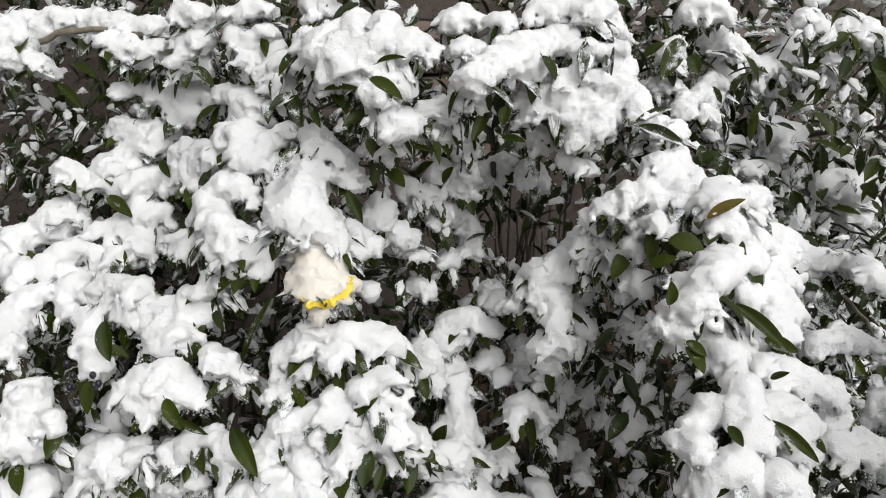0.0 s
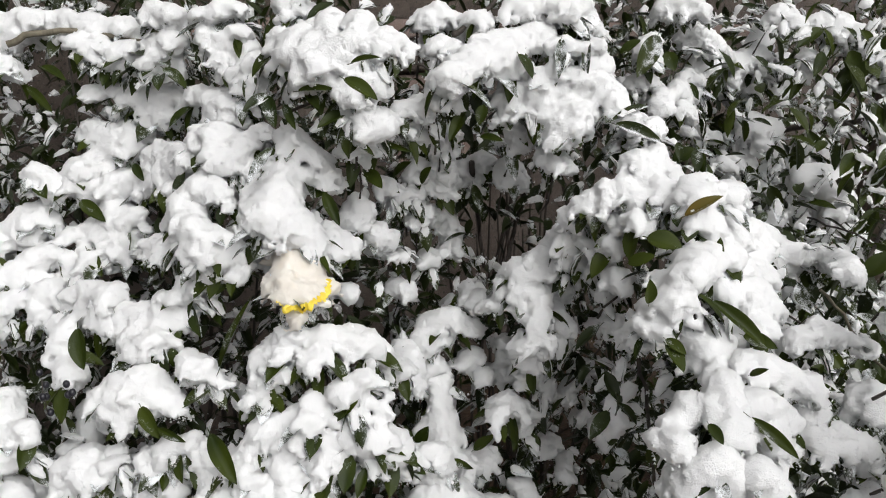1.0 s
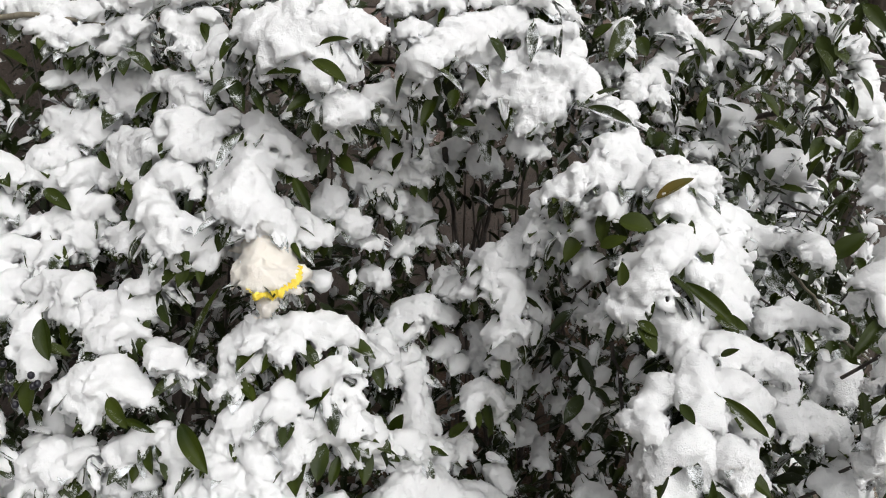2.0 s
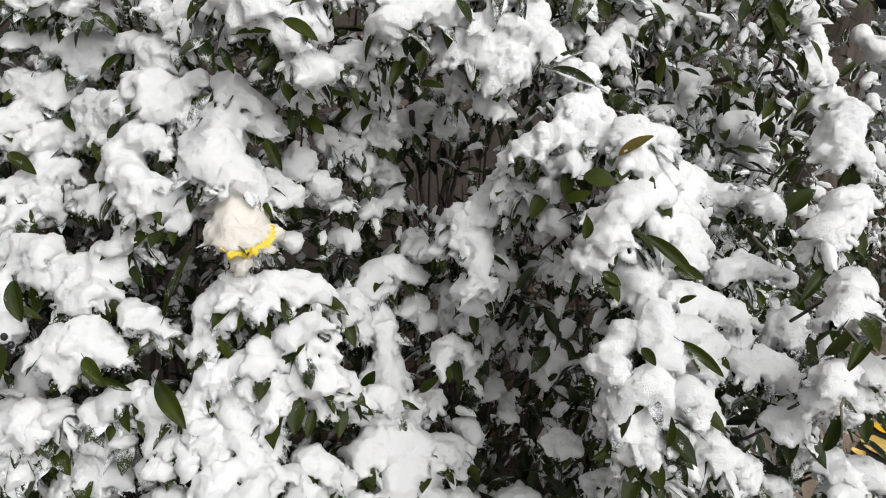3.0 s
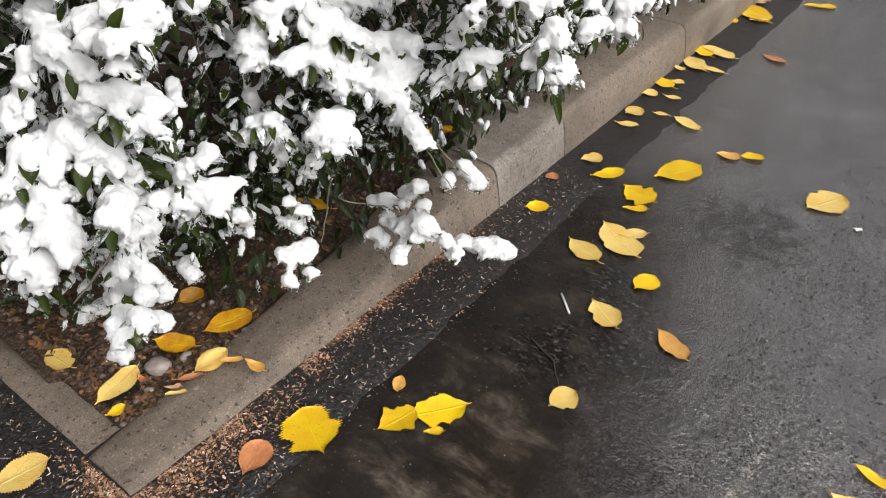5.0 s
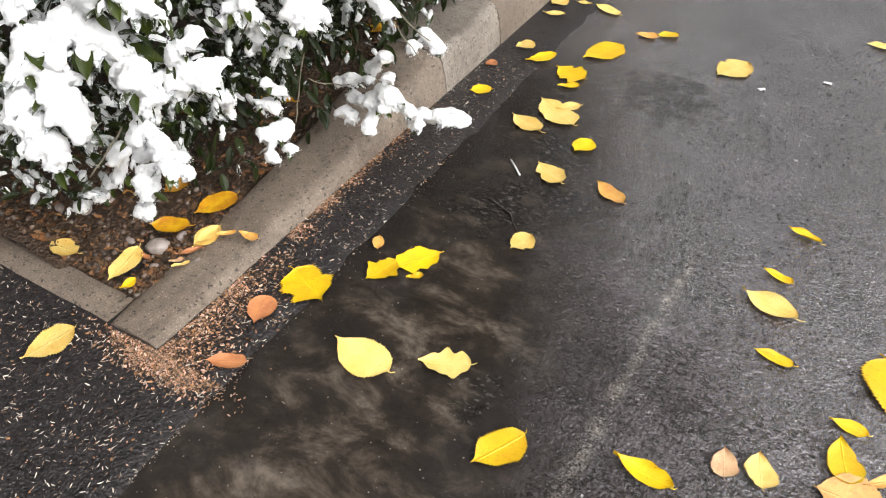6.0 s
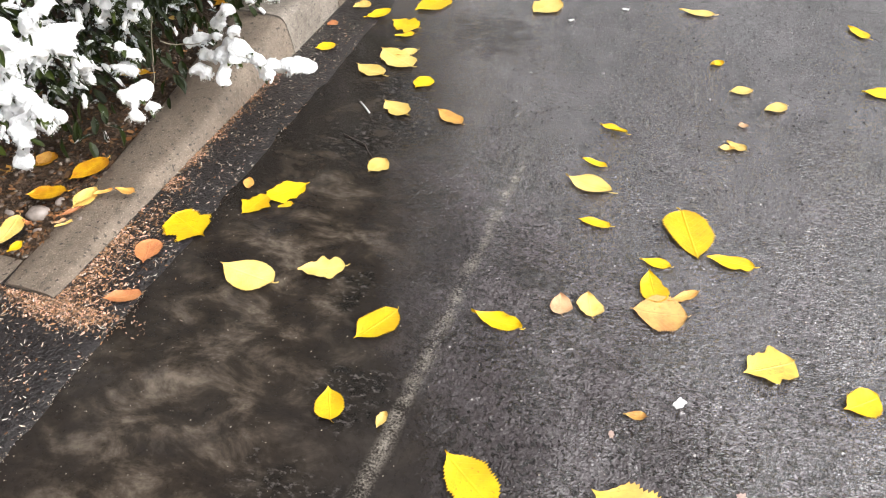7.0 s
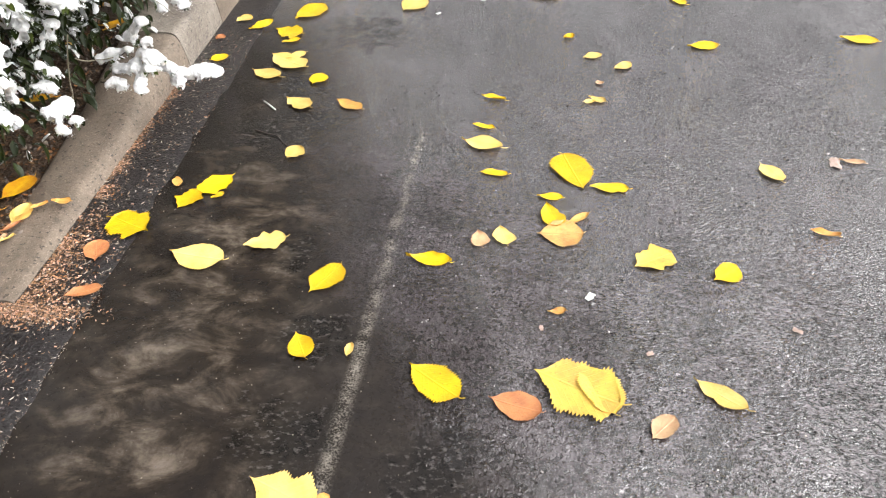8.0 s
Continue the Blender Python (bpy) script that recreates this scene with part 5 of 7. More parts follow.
spray([[(-0.164, 0.855, 1.495, 0.016), (-0.149, 0.894, 1.502, 0.016), (-0.111, 0.900, 1.487, 0.011)]])
spray([[(-0.109, 0.920, 1.487, 0.023), (-0.117, 0.906, 1.498, 0.019)], [(-0.093, 0.928, 1.469, 0.012)]])
spray([[(-0.131, 1.170, 1.503, 0.018), (-0.118, 1.205, 1.501, 0.014)]])
spray([[(-0.086, 1.420, 1.494, 0.016), (-0.066, 1.434, 1.480, 0.011)]])
spray([[(-0.004, 1.485, 1.470, 0.024), (-0.029, 1.474, 1.480, 0.016)], [(0.018, 1.490, 1.456, 0.018)]])
spray([[(-0.115, 1.494, 1.163, 0.019), (-0.079, 1.363, 1.190, 0.012)], [(-0.119, 1.574, 1.141, 0.012)]])
spray([[(-0.119, 1.367, 1.235, 0.011), (-0.162, 1.510, 1.199, 0.011)]], leaves=0.6)
spray([[(-0.110, 1.666, 1.166, 0.014), (-0.060, 1.633, 1.160, 0.011)]])
spray([[(-0.122, 1.289, 1.287, 0.009), (-0.139, 1.266, 1.301, 0.009)]], leaves=0.6)
spray([[(0.071, 1.064, 1.190, 0.009), (0.059, 1.153, 1.164, 0.008)]])
spray([[(-0.513, 0.500, 1.495, 0.015), (-0.492, 0.516, 1.487, 0.014)], [(-0.426, 0.540, 1.489, 0.013), (-0.402, 0.555, 1.496, 0.015)]])
spray([[(0.426, 0.954, 1.142, 0.018), (0.466, 0.908, 1.130, 0.010)], [(0.471, 0.935, 1.146, 0.011)]])
spray([[(0.488, 1.035, 1.137, 0.017), (0.509, 1.077, 1.114, 0.011)]])
spray([[(0.468, 0.926, 1.075, 0.008), (0.483, 0.939, 1.067, 0.006)]])
spray([[(0.038, 0.846, 1.231, 0.011), (0.072, 0.835, 1.245, 0.009)], [(0.033, 0.842, 1.208, 0.007), (0.004, 0.861, 1.170, 0.007)]])
spray([[(-0.078, 0.857, 1.287, 0.008), (-0.110, 0.869, 1.297, 0.007)]], leaves=0.7)
spray([[(-0.163, 0.866, 1.332, 0.008), (-0.159, 0.876, 1.307, 0.008)]], leaves=0.7)
spray([[(-0.239, 0.928, 1.259, 0.008), (-0.222, 0.921, 1.244, 0.007)]], leaves=0.7)
spray([[(-0.308, 0.804, 1.269, 0.008), (-0.312, 0.793, 1.251, 0.006)]], leaves=0.7)
spray([[(0.044, 0.854, 1.158, 0.008), (0.012, 0.874, 1.129, 0.006)], [(-0.039, 0.901, 1.129, 0.007)]], leaves=0.7)
spray([[(-0.142, 0.910, 0.926, 0.008), (-0.155, 0.940, 0.896, 0.007)]], leaves=0.7)
spray([[(-0.258, 0.871, 1.058, 0.009), (-0.281, 0.873, 1.061, 0.008)]], leaves=0.7)
spray([[(-0.311, 0.755, 1.081, 0.008), (-0.315, 0.778, 1.065, 0.008)]], leaves=0.7)
spray([[(-0.290, 0.725, 1.171, 0.009), (-0.287, 0.699, 1.184, 0.008)], [(-0.292, 0.744, 1.141, 0.008)]])
# -- sprays end


HEAPS = np.array(BLOBS)
ACROSS, INTO = np.array((0.61, 0.79)), np.array((-0.79, 0.61))


def front(u, z):
    """How deep behind the road side the snowy front of the shrub stands, at a place across it and a height."""
    near = (HEAPS[:, :2] @ ACROSS - u) ** 2 + (HEAPS[:, 2] - z) ** 2
    w = 1 / (near + 0.03 ** 2) ** 2
    return float((w * (HEAPS[:, :2] @ INTO)).sum() / w.sum())


def gap(u, v, z):
    """The thin places of the shrub, where the wall behind it shows."""
    return (abs(u - 0.43) < 0.1 and z > 1.39) or (abs(u + 0.06 + 0.475 * (v - 0.684)) < 0.08 and abs(z - 1.41) < 0.06) or (abs(u - 0.59) < 0.05 and abs(z - 1.13 + 0.27 * (v - 0.77)) < 0.05)


def thicket(count, seed, zlo, zhi, depth, inset, name, size, snow):
    """The inner leaves of the shrub, many of them with snow, joined."""
    rng = random.Random(seed)
    bare, snowy, caps = Pile(), Pile(), Pile()
    for _ in range(count):
        u, z = rng.uniform(-0.5, 1.15), rng.uniform(zlo, zhi)
        v = front(u, z) + inset + depth * rng.random() ** 1.3 + max(0.0, -0.12 - u) * 0.8
        x, y = u * ACROSS + v * INTO
        if gap(u, v, z) and rng.random() < 0.85:
            continue
        if x < -1.42 or y < 0.14 or z < 0.12 or x > 0.9 * (z - 0.15) - 0.28:
            continue
        a = rng.uniform(0, 2 * math.pi)
        way = (math.cos(a) + 0.3, math.sin(a) - 0.3, rng.uniform(-1.5, 0.3))
        up = (rng.uniform(-0.6, 0.6), rng.uniform(-0.6, 0.6), 1)
        k = rng.random()
        place_leaf(bare if k > snow * 1.25 else snowy, np.array((x, y, z)), way, up, rng.uniform(*size), rng.uniform(0.36, 0.48), caps if k < snow else None, rng.uniform(0.12, 0.3), rng)
    for pile, material, label in ((bare, SHADE_DARKENED, name), (snowy, DUSTED, name + "_dusted"), (caps, SNOW, name + "_snow")):
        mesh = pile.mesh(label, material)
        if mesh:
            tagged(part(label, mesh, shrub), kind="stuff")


thicket(7500, 11, 0.15, 1.6, 0.35, 0.04, "inner_foliage", (0.028, 0.048), 0.4)
thicket(3200, 12, 0.15, 1.6, 0.5, 0.32, "deep_foliage", (0.035, 0.06), 0.2)


def low_leaves(count, seed, ylo, yhi, rise, white):
    """Leaves in the shade-darkened green that hang low over the soil and the inner edge of the kerb."""
    rng = random.Random(seed)
    bare, snowy, caps = Pile(), Pile(), Pile()
    for _ in range(count):
        y = rng.uniform(ylo, yhi)
        x = -0.12 - 0.42 * rng.random() + 0.1 * rng.random() * (y > 0.95)
        z = float(kerb_height(np.array(y))) + 0.02 + rise * rng.random()
        way = (rng.uniform(-0.4, 1.0), rng.uniform(-1.0, 0.5), rng.uniform(-1.6, 0.1))
        snow = rng.random() < white
        place_leaf(snowy if snow else bare, np.array((x, y, z)), way, (rng.uniform(-0.6, 0.6), rng.uniform(-0.6, 0.6), 1), rng.uniform(0.035, 0.06), rng.uniform(0.36, 0.48), caps if snow else None, 0.15, rng)
    for pile, material, name in ((bare, SHADE_DARKENED, "low_foliage"), (snowy, DUSTED, "low_foliage_dusted"), (caps, SNOW, "low_foliage_snow")):
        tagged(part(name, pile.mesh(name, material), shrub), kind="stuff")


low_leaves(700, 55, 0.5, 1.75, 0.26, 0.15)
low_leaves(1300, 56, 1.6, 3.6, 0.6, 0.4)


def inner_heaps(count, seed):
    """Small snow heaps caught on the inner leaves."""
    rng = random.Random(seed)
    for _ in range(count):
        u, z = rng.uniform(-0.1, 1.05), rng.uniform(0.35, 1.5)
        v = front(u, z) + 0.02 + 0.18 * rng.random()
        at = Vector((*(u * ACROSS + v * INTO), z))
        if at.x > 0.9 * (z - 0.15) - 0.3:
            continue
        r, blobs = rng.uniform(0.011, 0.024), []
        for j in range(rng.randint(3, 6)):
            blobs.append((*at, r))
            at = at + Vector((rng.uniform(-1, 1), rng.uniform(-1, 1), rng.uniform(-1.2, 0.1))) * r * 1.3
            r *= rng.uniform(0.7, 1.1)
        for verts, faces in pieces(*snow_shape(blobs, 0.0055), 30):
            part("snow", mesh_of("snow", verts, faces, SNOW), shrub)


inner_heaps(50, 77)


def side_front(y, z):
    """The overhanging flank of the shrub further along the kerb."""
    return np.interp(y, [0.85, 1.1, 1.5, 2.2, 6.0], [0.3, 0.26, 0.06, -0.04, -0.02]) - 0.5 * max(0.0, 0.5 - z)


def flank(parent, count, seed, ylo, yhi, zlo, zhi, depth, heaps, name):
    """Leaves and snow heaps along the flank that overhangs the kerb."""
    rng = random.Random(seed)
    bare, snowy, caps = Pile(), Pile(), Pile()
    for _ in range(count):
        y, z = rng.uniform(ylo, yhi), rng.uniform(zlo, zhi)
        x = side_front(y, z) - depth * rng.random() ** 1.3
        a = rng.uniform(0, 2 * math.pi)
        way = (math.cos(a) + 0.4, math.sin(a) - 0.4, rng.uniform(-1.6, 0.2))
        up = (rng.uniform(-0.6, 0.6), rng.uniform(-0.6, 0.6), 1)
        k = rng.random()
        place_leaf(bare if k < 0.5 else snowy, np.array((x, y, z)), way, up, rng.uniform(0.034, 0.058), rng.uniform(0.34, 0.44), caps if k > 0.5 else None, rng.uniform(0.1, 0.2), rng)
    for pile, material, label in ((bare, LEAF, name), (snowy, DUSTED, name + "_dusted"), (caps, SNOW, name + "_snow")):
        tagged(part(label, pile.mesh(label, material), parent), kind="stuff")
    for _ in range(heaps):
        y, z = rng.uniform(ylo, yhi), zlo + (zhi - zlo) * rng.random() ** 0.7
        x = side_front(y, z) - depth * 0.5 * rng.random() ** 1.5 - 0.04
        r = rng.uniform(0.016, 0.034)
        blobs, at = [], Vector((x, y, z))
        for j in range(rng.randint(2, 5)):
            blobs.append((*at, r))
            at = at + Vector((rng.uniform(-0.5, 1.0), rng.uniform(-1.0, 0.7), rng.uniform(-0.9, 0.1))) * r * 1.25
            r *= rng.uniform(0.75, 1.05)
        for verts, faces in pieces(*snow_shape(blobs, 0.0085)):
            part("snow", mesh_of("snow", verts, faces, SNOW), parent)


flank(shrub, 1700, 21, 1.15, 1.9, 0.42, 1.5, 0.5, 14, "flank_foliage")
far_shrub = tagged(new("shrub"), "dense evergreen shrub with snow further along the kerb", "shrub")
flank(far_shrub, 2800, 22, 1.7, 5.4, 0.22, 1.9, 0.6, 150, "far_foliage")


def stem(x, y, top, r, seed, material=BARK):
    rng = random.Random(seed)
    run = bent([(x, y, 0.0), (x + rng.uniform(-0.05, 0.12), y + rng.uniform(-0.1, 0.1), top * 0.5), (x + rng.uniform(-0.1, 0.12), y + rng.uniform(-0.12, 0.12), top)], rng, 0.008, 5)
    verts, faces = tube(run, [r * (1 - 0.7 * i / len(run)) for i in range(len(run))])
    part("stem", mesh_of("stem", verts, faces, material), shrub)


rs = random.Random(5)
for k in range(34):
    stem(rs.uniform(-1.0, -0.6), rs.uniform(0.4, 1.7), rs.uniform(0.9, 1.45), rs.uniform(0.004, 0.009), 100 + k)


BIG_V, BIG_F = leaf_template(13, 0.9, 0.3, 0.1)


def shrub_leaf(base, tip, width, material):
    """One leaf of the shrub that stands clear of the snow, from its stalk to its tip."""
    made[0] += 1
    rng = random.Random(made[0] * 3)
    a, b = np.array(base), np.array(tip)
    length = np.linalg.norm(b - a)
    turn = frame_of(b - a, np.array((0.6 + rng.uniform(-0.3, 0.3), -0.5 + rng.uniform(-0.3, 0.3), 0.7)))
    verts = (BIG_V * (length, width, length)) @ turn + a
    part("leaf", mesh_of("leaf", verts, BIG_F, material), shrub)


def flower(rim):
    """The ragged rim of a yellow flower that the snow has buried; rim: points along its lower edge."""
    rng = random.Random(19)
    pile, middle = Pile(), np.mean(rim, axis=0)
    for a, b in zip(rim, rim[1:]):
        a, b = np.array(a), np.array(b)
        for k in range(9):
            at = a + (b - a) * (k + rng.random()) / 9
            out = (at - middle) / np.linalg.norm(at - middle)
            way = out + np.array((rng.uniform(-0.5, 0.5), rng.uniform(-0.5, 0.5), rng.uniform(-0.6, 0.2)))
            turn = frame_of(way, np.array((0.6 + rng.uniform(-0.4, 0.4), -0.5 + rng.uniform(-0.4, 0.4), 0.5)))
            size = rng.uniform(0.007, 0.014)
            pile.add((LEAF_V * (size, size * rng.uniform(0.5, 0.8), size)) @ turn + at - out * 0.006, LEAF_F)
    part("flower", pile.mesh("flower", PETAL), shrub, "bright yellow petals under the snow")


def bough(points, r, material):
    """A branch or twig that shows between the leaves."""
    made[0] += 1
    run = bent(points, random.Random(made[0]), 0.0025, 3)
    verts, faces = tube(run, [r * (1 - 0.35 * i / len(run)) for i in range(len(run))], 8)
    part("bough", mesh_of("bough", verts, faces, material), shrub)


# -- boughs begin
bough([(-0.093, 1.182, 1.259), (-0.270, 1.583, 1.226), (-0.216, 1.641, 1.248), (-0.135, 1.640, 1.275), (-0.053, 1.624, 1.290), (0.075, 1.490, 1.317)], 0.0076, BARK)
bough([(-0.702, 0.338, 1.453), (-0.687, 0.360, 1.466), (-0.655, 0.402, 1.472), (-0.617, 0.444, 1.467), (-0.563, 0.489, 1.455)], 0.0051, PALE_BARK)
bough([(-0.288, 0.892, 1.265), (-0.345, 0.951, 1.194), (-0.402, 1.012, 1.102), (-0.358, 0.983, 1.057)], 0.0050, BARK)
bough([(-0.230, 0.965, 1.238), (-0.305, 1.018, 1.162), (-0.331, 1.025, 1.104), (-0.241, 0.923, 1.082)], 0.0048, BARK)
bough([(-0.181, 0.636, 1.422), (-0.166, 0.663, 1.431), (-0.154, 0.694, 1.422), (-0.161, 0.736, 1.405)], 0.0021, BARK)
bough([(-0.176, 0.763, 1.458), (-0.189, 0.808, 1.477), (-0.199, 0.853, 1.500), (-0.206, 0.880, 1.524)], 0.0039, BARK)
bough([(-0.282, 0.579, 1.366), (-0.254, 0.597, 1.378), (-0.186, 0.590, 1.402)], 0.0021, BARK)
bough([(-0.311, 0.767, 1.283), (-0.274, 0.787, 1.311), (-0.273, 0.830, 1.297)], 0.0026, BARK)
bough([(0.165, 1.026, 1.109), (0.187, 1.064, 1.083), (0.234, 1.059, 1.062)], 0.0015, BARK)
bough([(0.092, 0.829, 1.075), (0.087, 0.860, 1.002), (0.155, 0.775, 1.000), (0.190, 0.739, 0.975)], 0.0027, BARK)
bough([(0.221, 1.132, 1.172), (0.187, 1.273, 1.192), (0.185, 1.305, 1.226), (0.160, 1.331, 1.284)], 0.0025, BARK)
bough([(0.113, 1.382, 1.289), (0.011, 1.519, 1.306), (-0.035, 1.567, 1.297)], 0.0030, BARK)
bough([(0.200, 1.051, 1.142), (0.230, 1.056, 1.117), (0.290, 0.985, 1.100), (0.336, 0.955, 1.095)], 0.0021, PALE_BARK)
bough([(0.031, 1.371, 1.157), (0.137, 1.234, 1.181), (0.224, 1.200, 1.173)], 0.0018, BARK)
bough([(0.411, 0.824, 1.080), (0.416, 0.810, 1.059), (0.422, 0.809, 1.027)], 0.0016, PALE_BARK)
bough([(0.284, 0.740, 0.968), (0.268, 0.778, 0.906), (0.271, 0.796, 0.842)], 0.0022, PALE_BARK)
bough([(0.300, 0.786, 0.830), (0.340, 0.741, 0.803), (0.375, 0.700, 0.769)], 0.0022, PALE_BARK)
bough([(-0.091, 0.457, 0.740), (-0.117, 0.483, 0.668), (-0.137, 0.512, 0.591)], 0.0013, BARK)
bough([(-0.116, 0.487, 0.666), (-0.144, 0.478, 0.616), (-0.165, 0.463, 0.580)], 0.0013, BARK)
bough([(0.229, 0.666, 0.546), (0.257, 0.674, 0.504), (0.293, 0.680, 0.467)], 0.0013, PALE_BARK)
bough([(-0.070, 0.214, 0.444), (-0.089, 0.181, 0.402), (-0.118, 0.148, 0.353)], 0.0022, PALE_BARK)
bough([(0.009, 0.646, 0.418), (-0.044, 0.672, 0.287), (-0.035, 0.639, 0.233)], 0.0018, PALE_BARK)
bough([(-0.022, 0.689, 0.330), (-0.004, 0.722, 0.306), (0.049, 0.756, 0.303)], 0.0019, PALE_BARK)
bough([(0.236, 0.680, 0.560), (0.270, 0.687, 0.528), (0.298, 0.702, 0.502)], 0.0015, PALE_BARK)
# -- boughs end


# -- heroes begin
shrub_leaf((-0.574, 0.379, 1.230), (-0.529, 0.397, 1.206), 0.020, LEAF)
shrub_leaf((-0.535, 0.370, 1.165), (-0.496, 0.375, 1.135), 0.018, LEAF)
shrub_leaf((0.138, 0.765, 1.248), (0.172, 0.777, 1.244), 0.024, LEAF)
shrub_leaf((0.135, 0.837, 1.260), (0.165, 0.857, 1.286), 0.014, TURNED)
shrub_leaf((-0.532, 0.449, 1.282), (-0.501, 0.449, 1.262), 0.013, LEAF)
shrub_leaf((-0.250, 0.531, 1.388), (-0.221, 0.523, 1.355), 0.018, LEAF)
shrub_leaf((-0.233, 0.544, 1.378), (-0.203, 0.540, 1.353), 0.011, LEAF)
shrub_leaf((-0.254, 0.537, 1.389), (-0.254, 0.499, 1.374), 0.017, DUSTED)
shrub_leaf((-0.195, 0.544, 1.396), (-0.153, 0.569, 1.400), 0.009, LEAF)
shrub_leaf((-0.204, 0.561, 1.395), (-0.177, 0.558, 1.378), 0.015, LEAF)
shrub_leaf((-0.100, 0.548, 1.412), (-0.060, 0.562, 1.394), 0.016, LEAF)
shrub_leaf((-0.101, 0.558, 1.428), (-0.069, 0.572, 1.436), 0.008, LEAF)
shrub_leaf((-0.171, 0.593, 1.370), (-0.173, 0.553, 1.357), 0.016, LEAF)
shrub_leaf((-0.188, 0.581, 1.350), (-0.136, 0.607, 1.324), 0.014, LEAF)
shrub_leaf((-0.207, 0.651, 1.323), (-0.160, 0.678, 1.318), 0.009, LEAF)
shrub_leaf((-0.212, 0.733, 1.262), (-0.196, 0.736, 1.287), 0.017, LEAF)
shrub_leaf((-0.147, 0.755, 1.362), (-0.138, 0.722, 1.329), 0.016, LEAF)
shrub_leaf((-0.135, 0.778, 1.369), (-0.120, 0.757, 1.348), 0.016, LEAF)
shrub_leaf((-0.167, 0.802, 1.324), (-0.134, 0.813, 1.322), 0.012, LEAF)
shrub_leaf((-0.090, 0.874, 1.451), (-0.070, 0.849, 1.405), 0.015, DUSTED)
shrub_leaf((-0.082, 0.911, 1.462), (-0.056, 0.886, 1.399), 0.012, DUSTED)
shrub_leaf((0.009, 0.929, 1.367), (-0.005, 0.875, 1.354), 0.012, DUSTED)
shrub_leaf((0.002, 0.877, 1.348), (0.054, 0.905, 1.330), 0.017, DUSTED)
shrub_leaf((-0.079, 1.066, 1.455), (-0.073, 1.019, 1.401), 0.030, DUSTED)
shrub_leaf((-0.074, 1.121, 1.269), (-0.045, 1.137, 1.289), 0.025, LEAF)
shrub_leaf((-0.075, 1.474, 1.428), (-0.061, 1.427, 1.351), 0.024, DUSTED)
shrub_leaf((-0.057, 1.496, 1.403), (-0.057, 1.440, 1.346), 0.020, LEAF)
shrub_leaf((-0.014, 1.437, 1.465), (-0.025, 1.380, 1.438), 0.023, LEAF)
shrub_leaf((0.018, 1.479, 1.401), (0.028, 1.433, 1.337), 0.031, LEAF)
shrub_leaf((-0.358, 0.308, 1.113), (-0.327, 0.299, 1.072), 0.024, LEAF)
shrub_leaf((0.129, 0.747, 1.221), (0.154, 0.756, 1.234), 0.014, LEAF)
shrub_leaf((0.195, 0.807, 1.182), (0.250, 0.829, 1.143), 0.016, LEAF)
shrub_leaf((0.267, 0.847, 1.103), (0.297, 0.857, 1.104), 0.008, LEAF)
shrub_leaf((0.181, 0.747, 1.151), (0.206, 0.746, 1.144), 0.012, LEAF)
shrub_leaf((0.220, 0.673, 1.056), (0.233, 0.675, 1.092), 0.012, LEAF)
shrub_leaf((0.264, 0.699, 1.106), (0.284, 0.691, 1.098), 0.011, LEAF)
shrub_leaf((0.283, 0.739, 1.106), (0.327, 0.753, 1.078), 0.012, LEAF)
shrub_leaf((0.263, 0.768, 1.134), (0.280, 0.766, 1.147), 0.007, LEAF)
shrub_leaf((-0.097, 0.568, 0.937), (-0.069, 0.570, 0.927), 0.016, LEAF)
shrub_leaf((-0.112, 0.618, 0.919), (-0.079, 0.630, 0.915), 0.015, LEAF)
shrub_leaf((-0.269, 0.348, 1.023), (-0.243, 0.344, 1.008), 0.014, LEAF)
shrub_leaf((-0.255, 0.358, 1.002), (-0.216, 0.375, 0.995), 0.011, LEAF)
shrub_leaf((-0.230, 0.433, 1.070), (-0.210, 0.467, 1.156), 0.008, DUSTED)
shrub_leaf((-0.236, 0.525, 1.327), (-0.229, 0.486, 1.291), 0.015, DUSTED)
shrub_leaf((-0.195, 0.570, 1.272), (-0.161, 0.569, 1.239), 0.015, LEAF)
shrub_leaf((-0.218, 0.648, 1.289), (-0.187, 0.650, 1.271), 0.018, LEAF)
shrub_leaf((-0.231, 0.704, 1.274), (-0.208, 0.711, 1.296), 0.014, LEAF)
shrub_leaf((-0.266, 0.876, 1.234), (-0.235, 0.867, 1.195), 0.016, DUSTED)
shrub_leaf((-0.170, 0.861, 1.299), (-0.144, 0.848, 1.263), 0.018, DUSTED)
shrub_leaf((-0.181, 1.449, 1.360), (-0.153, 1.437, 1.320), 0.028, DUSTED)
shrub_leaf((-0.178, 1.330, 1.364), (-0.145, 1.321, 1.317), 0.024, DUSTED)
shrub_leaf((-0.107, 1.132, 1.431), (-0.083, 1.122, 1.406), 0.023, LEAF)
shrub_leaf((-0.085, 0.992, 1.432), (-0.061, 1.002, 1.451), 0.016, LEAF)
shrub_leaf((-0.111, 0.817, 1.433), (-0.080, 0.813, 1.406), 0.016, LEAF)
shrub_leaf((-0.432, 0.473, 1.419), (-0.392, 0.486, 1.397), 0.017, LEAF)
shrub_leaf((-0.599, 0.338, 1.394), (-0.552, 0.354, 1.364), 0.013, LEAF)
shrub_leaf((-0.580, 0.356, 1.422), (-0.537, 0.374, 1.407), 0.014, LEAF)
shrub_leaf((-0.127, 0.756, 0.879), (-0.102, 0.771, 0.908), 0.015, LEAF)
shrub_leaf((-0.117, 0.844, 0.885), (-0.083, 0.847, 0.862), 0.022, LEAF)
shrub_leaf((0.049, 0.838, 0.935), (0.063, 0.840, 0.966), 0.013, LEAF)
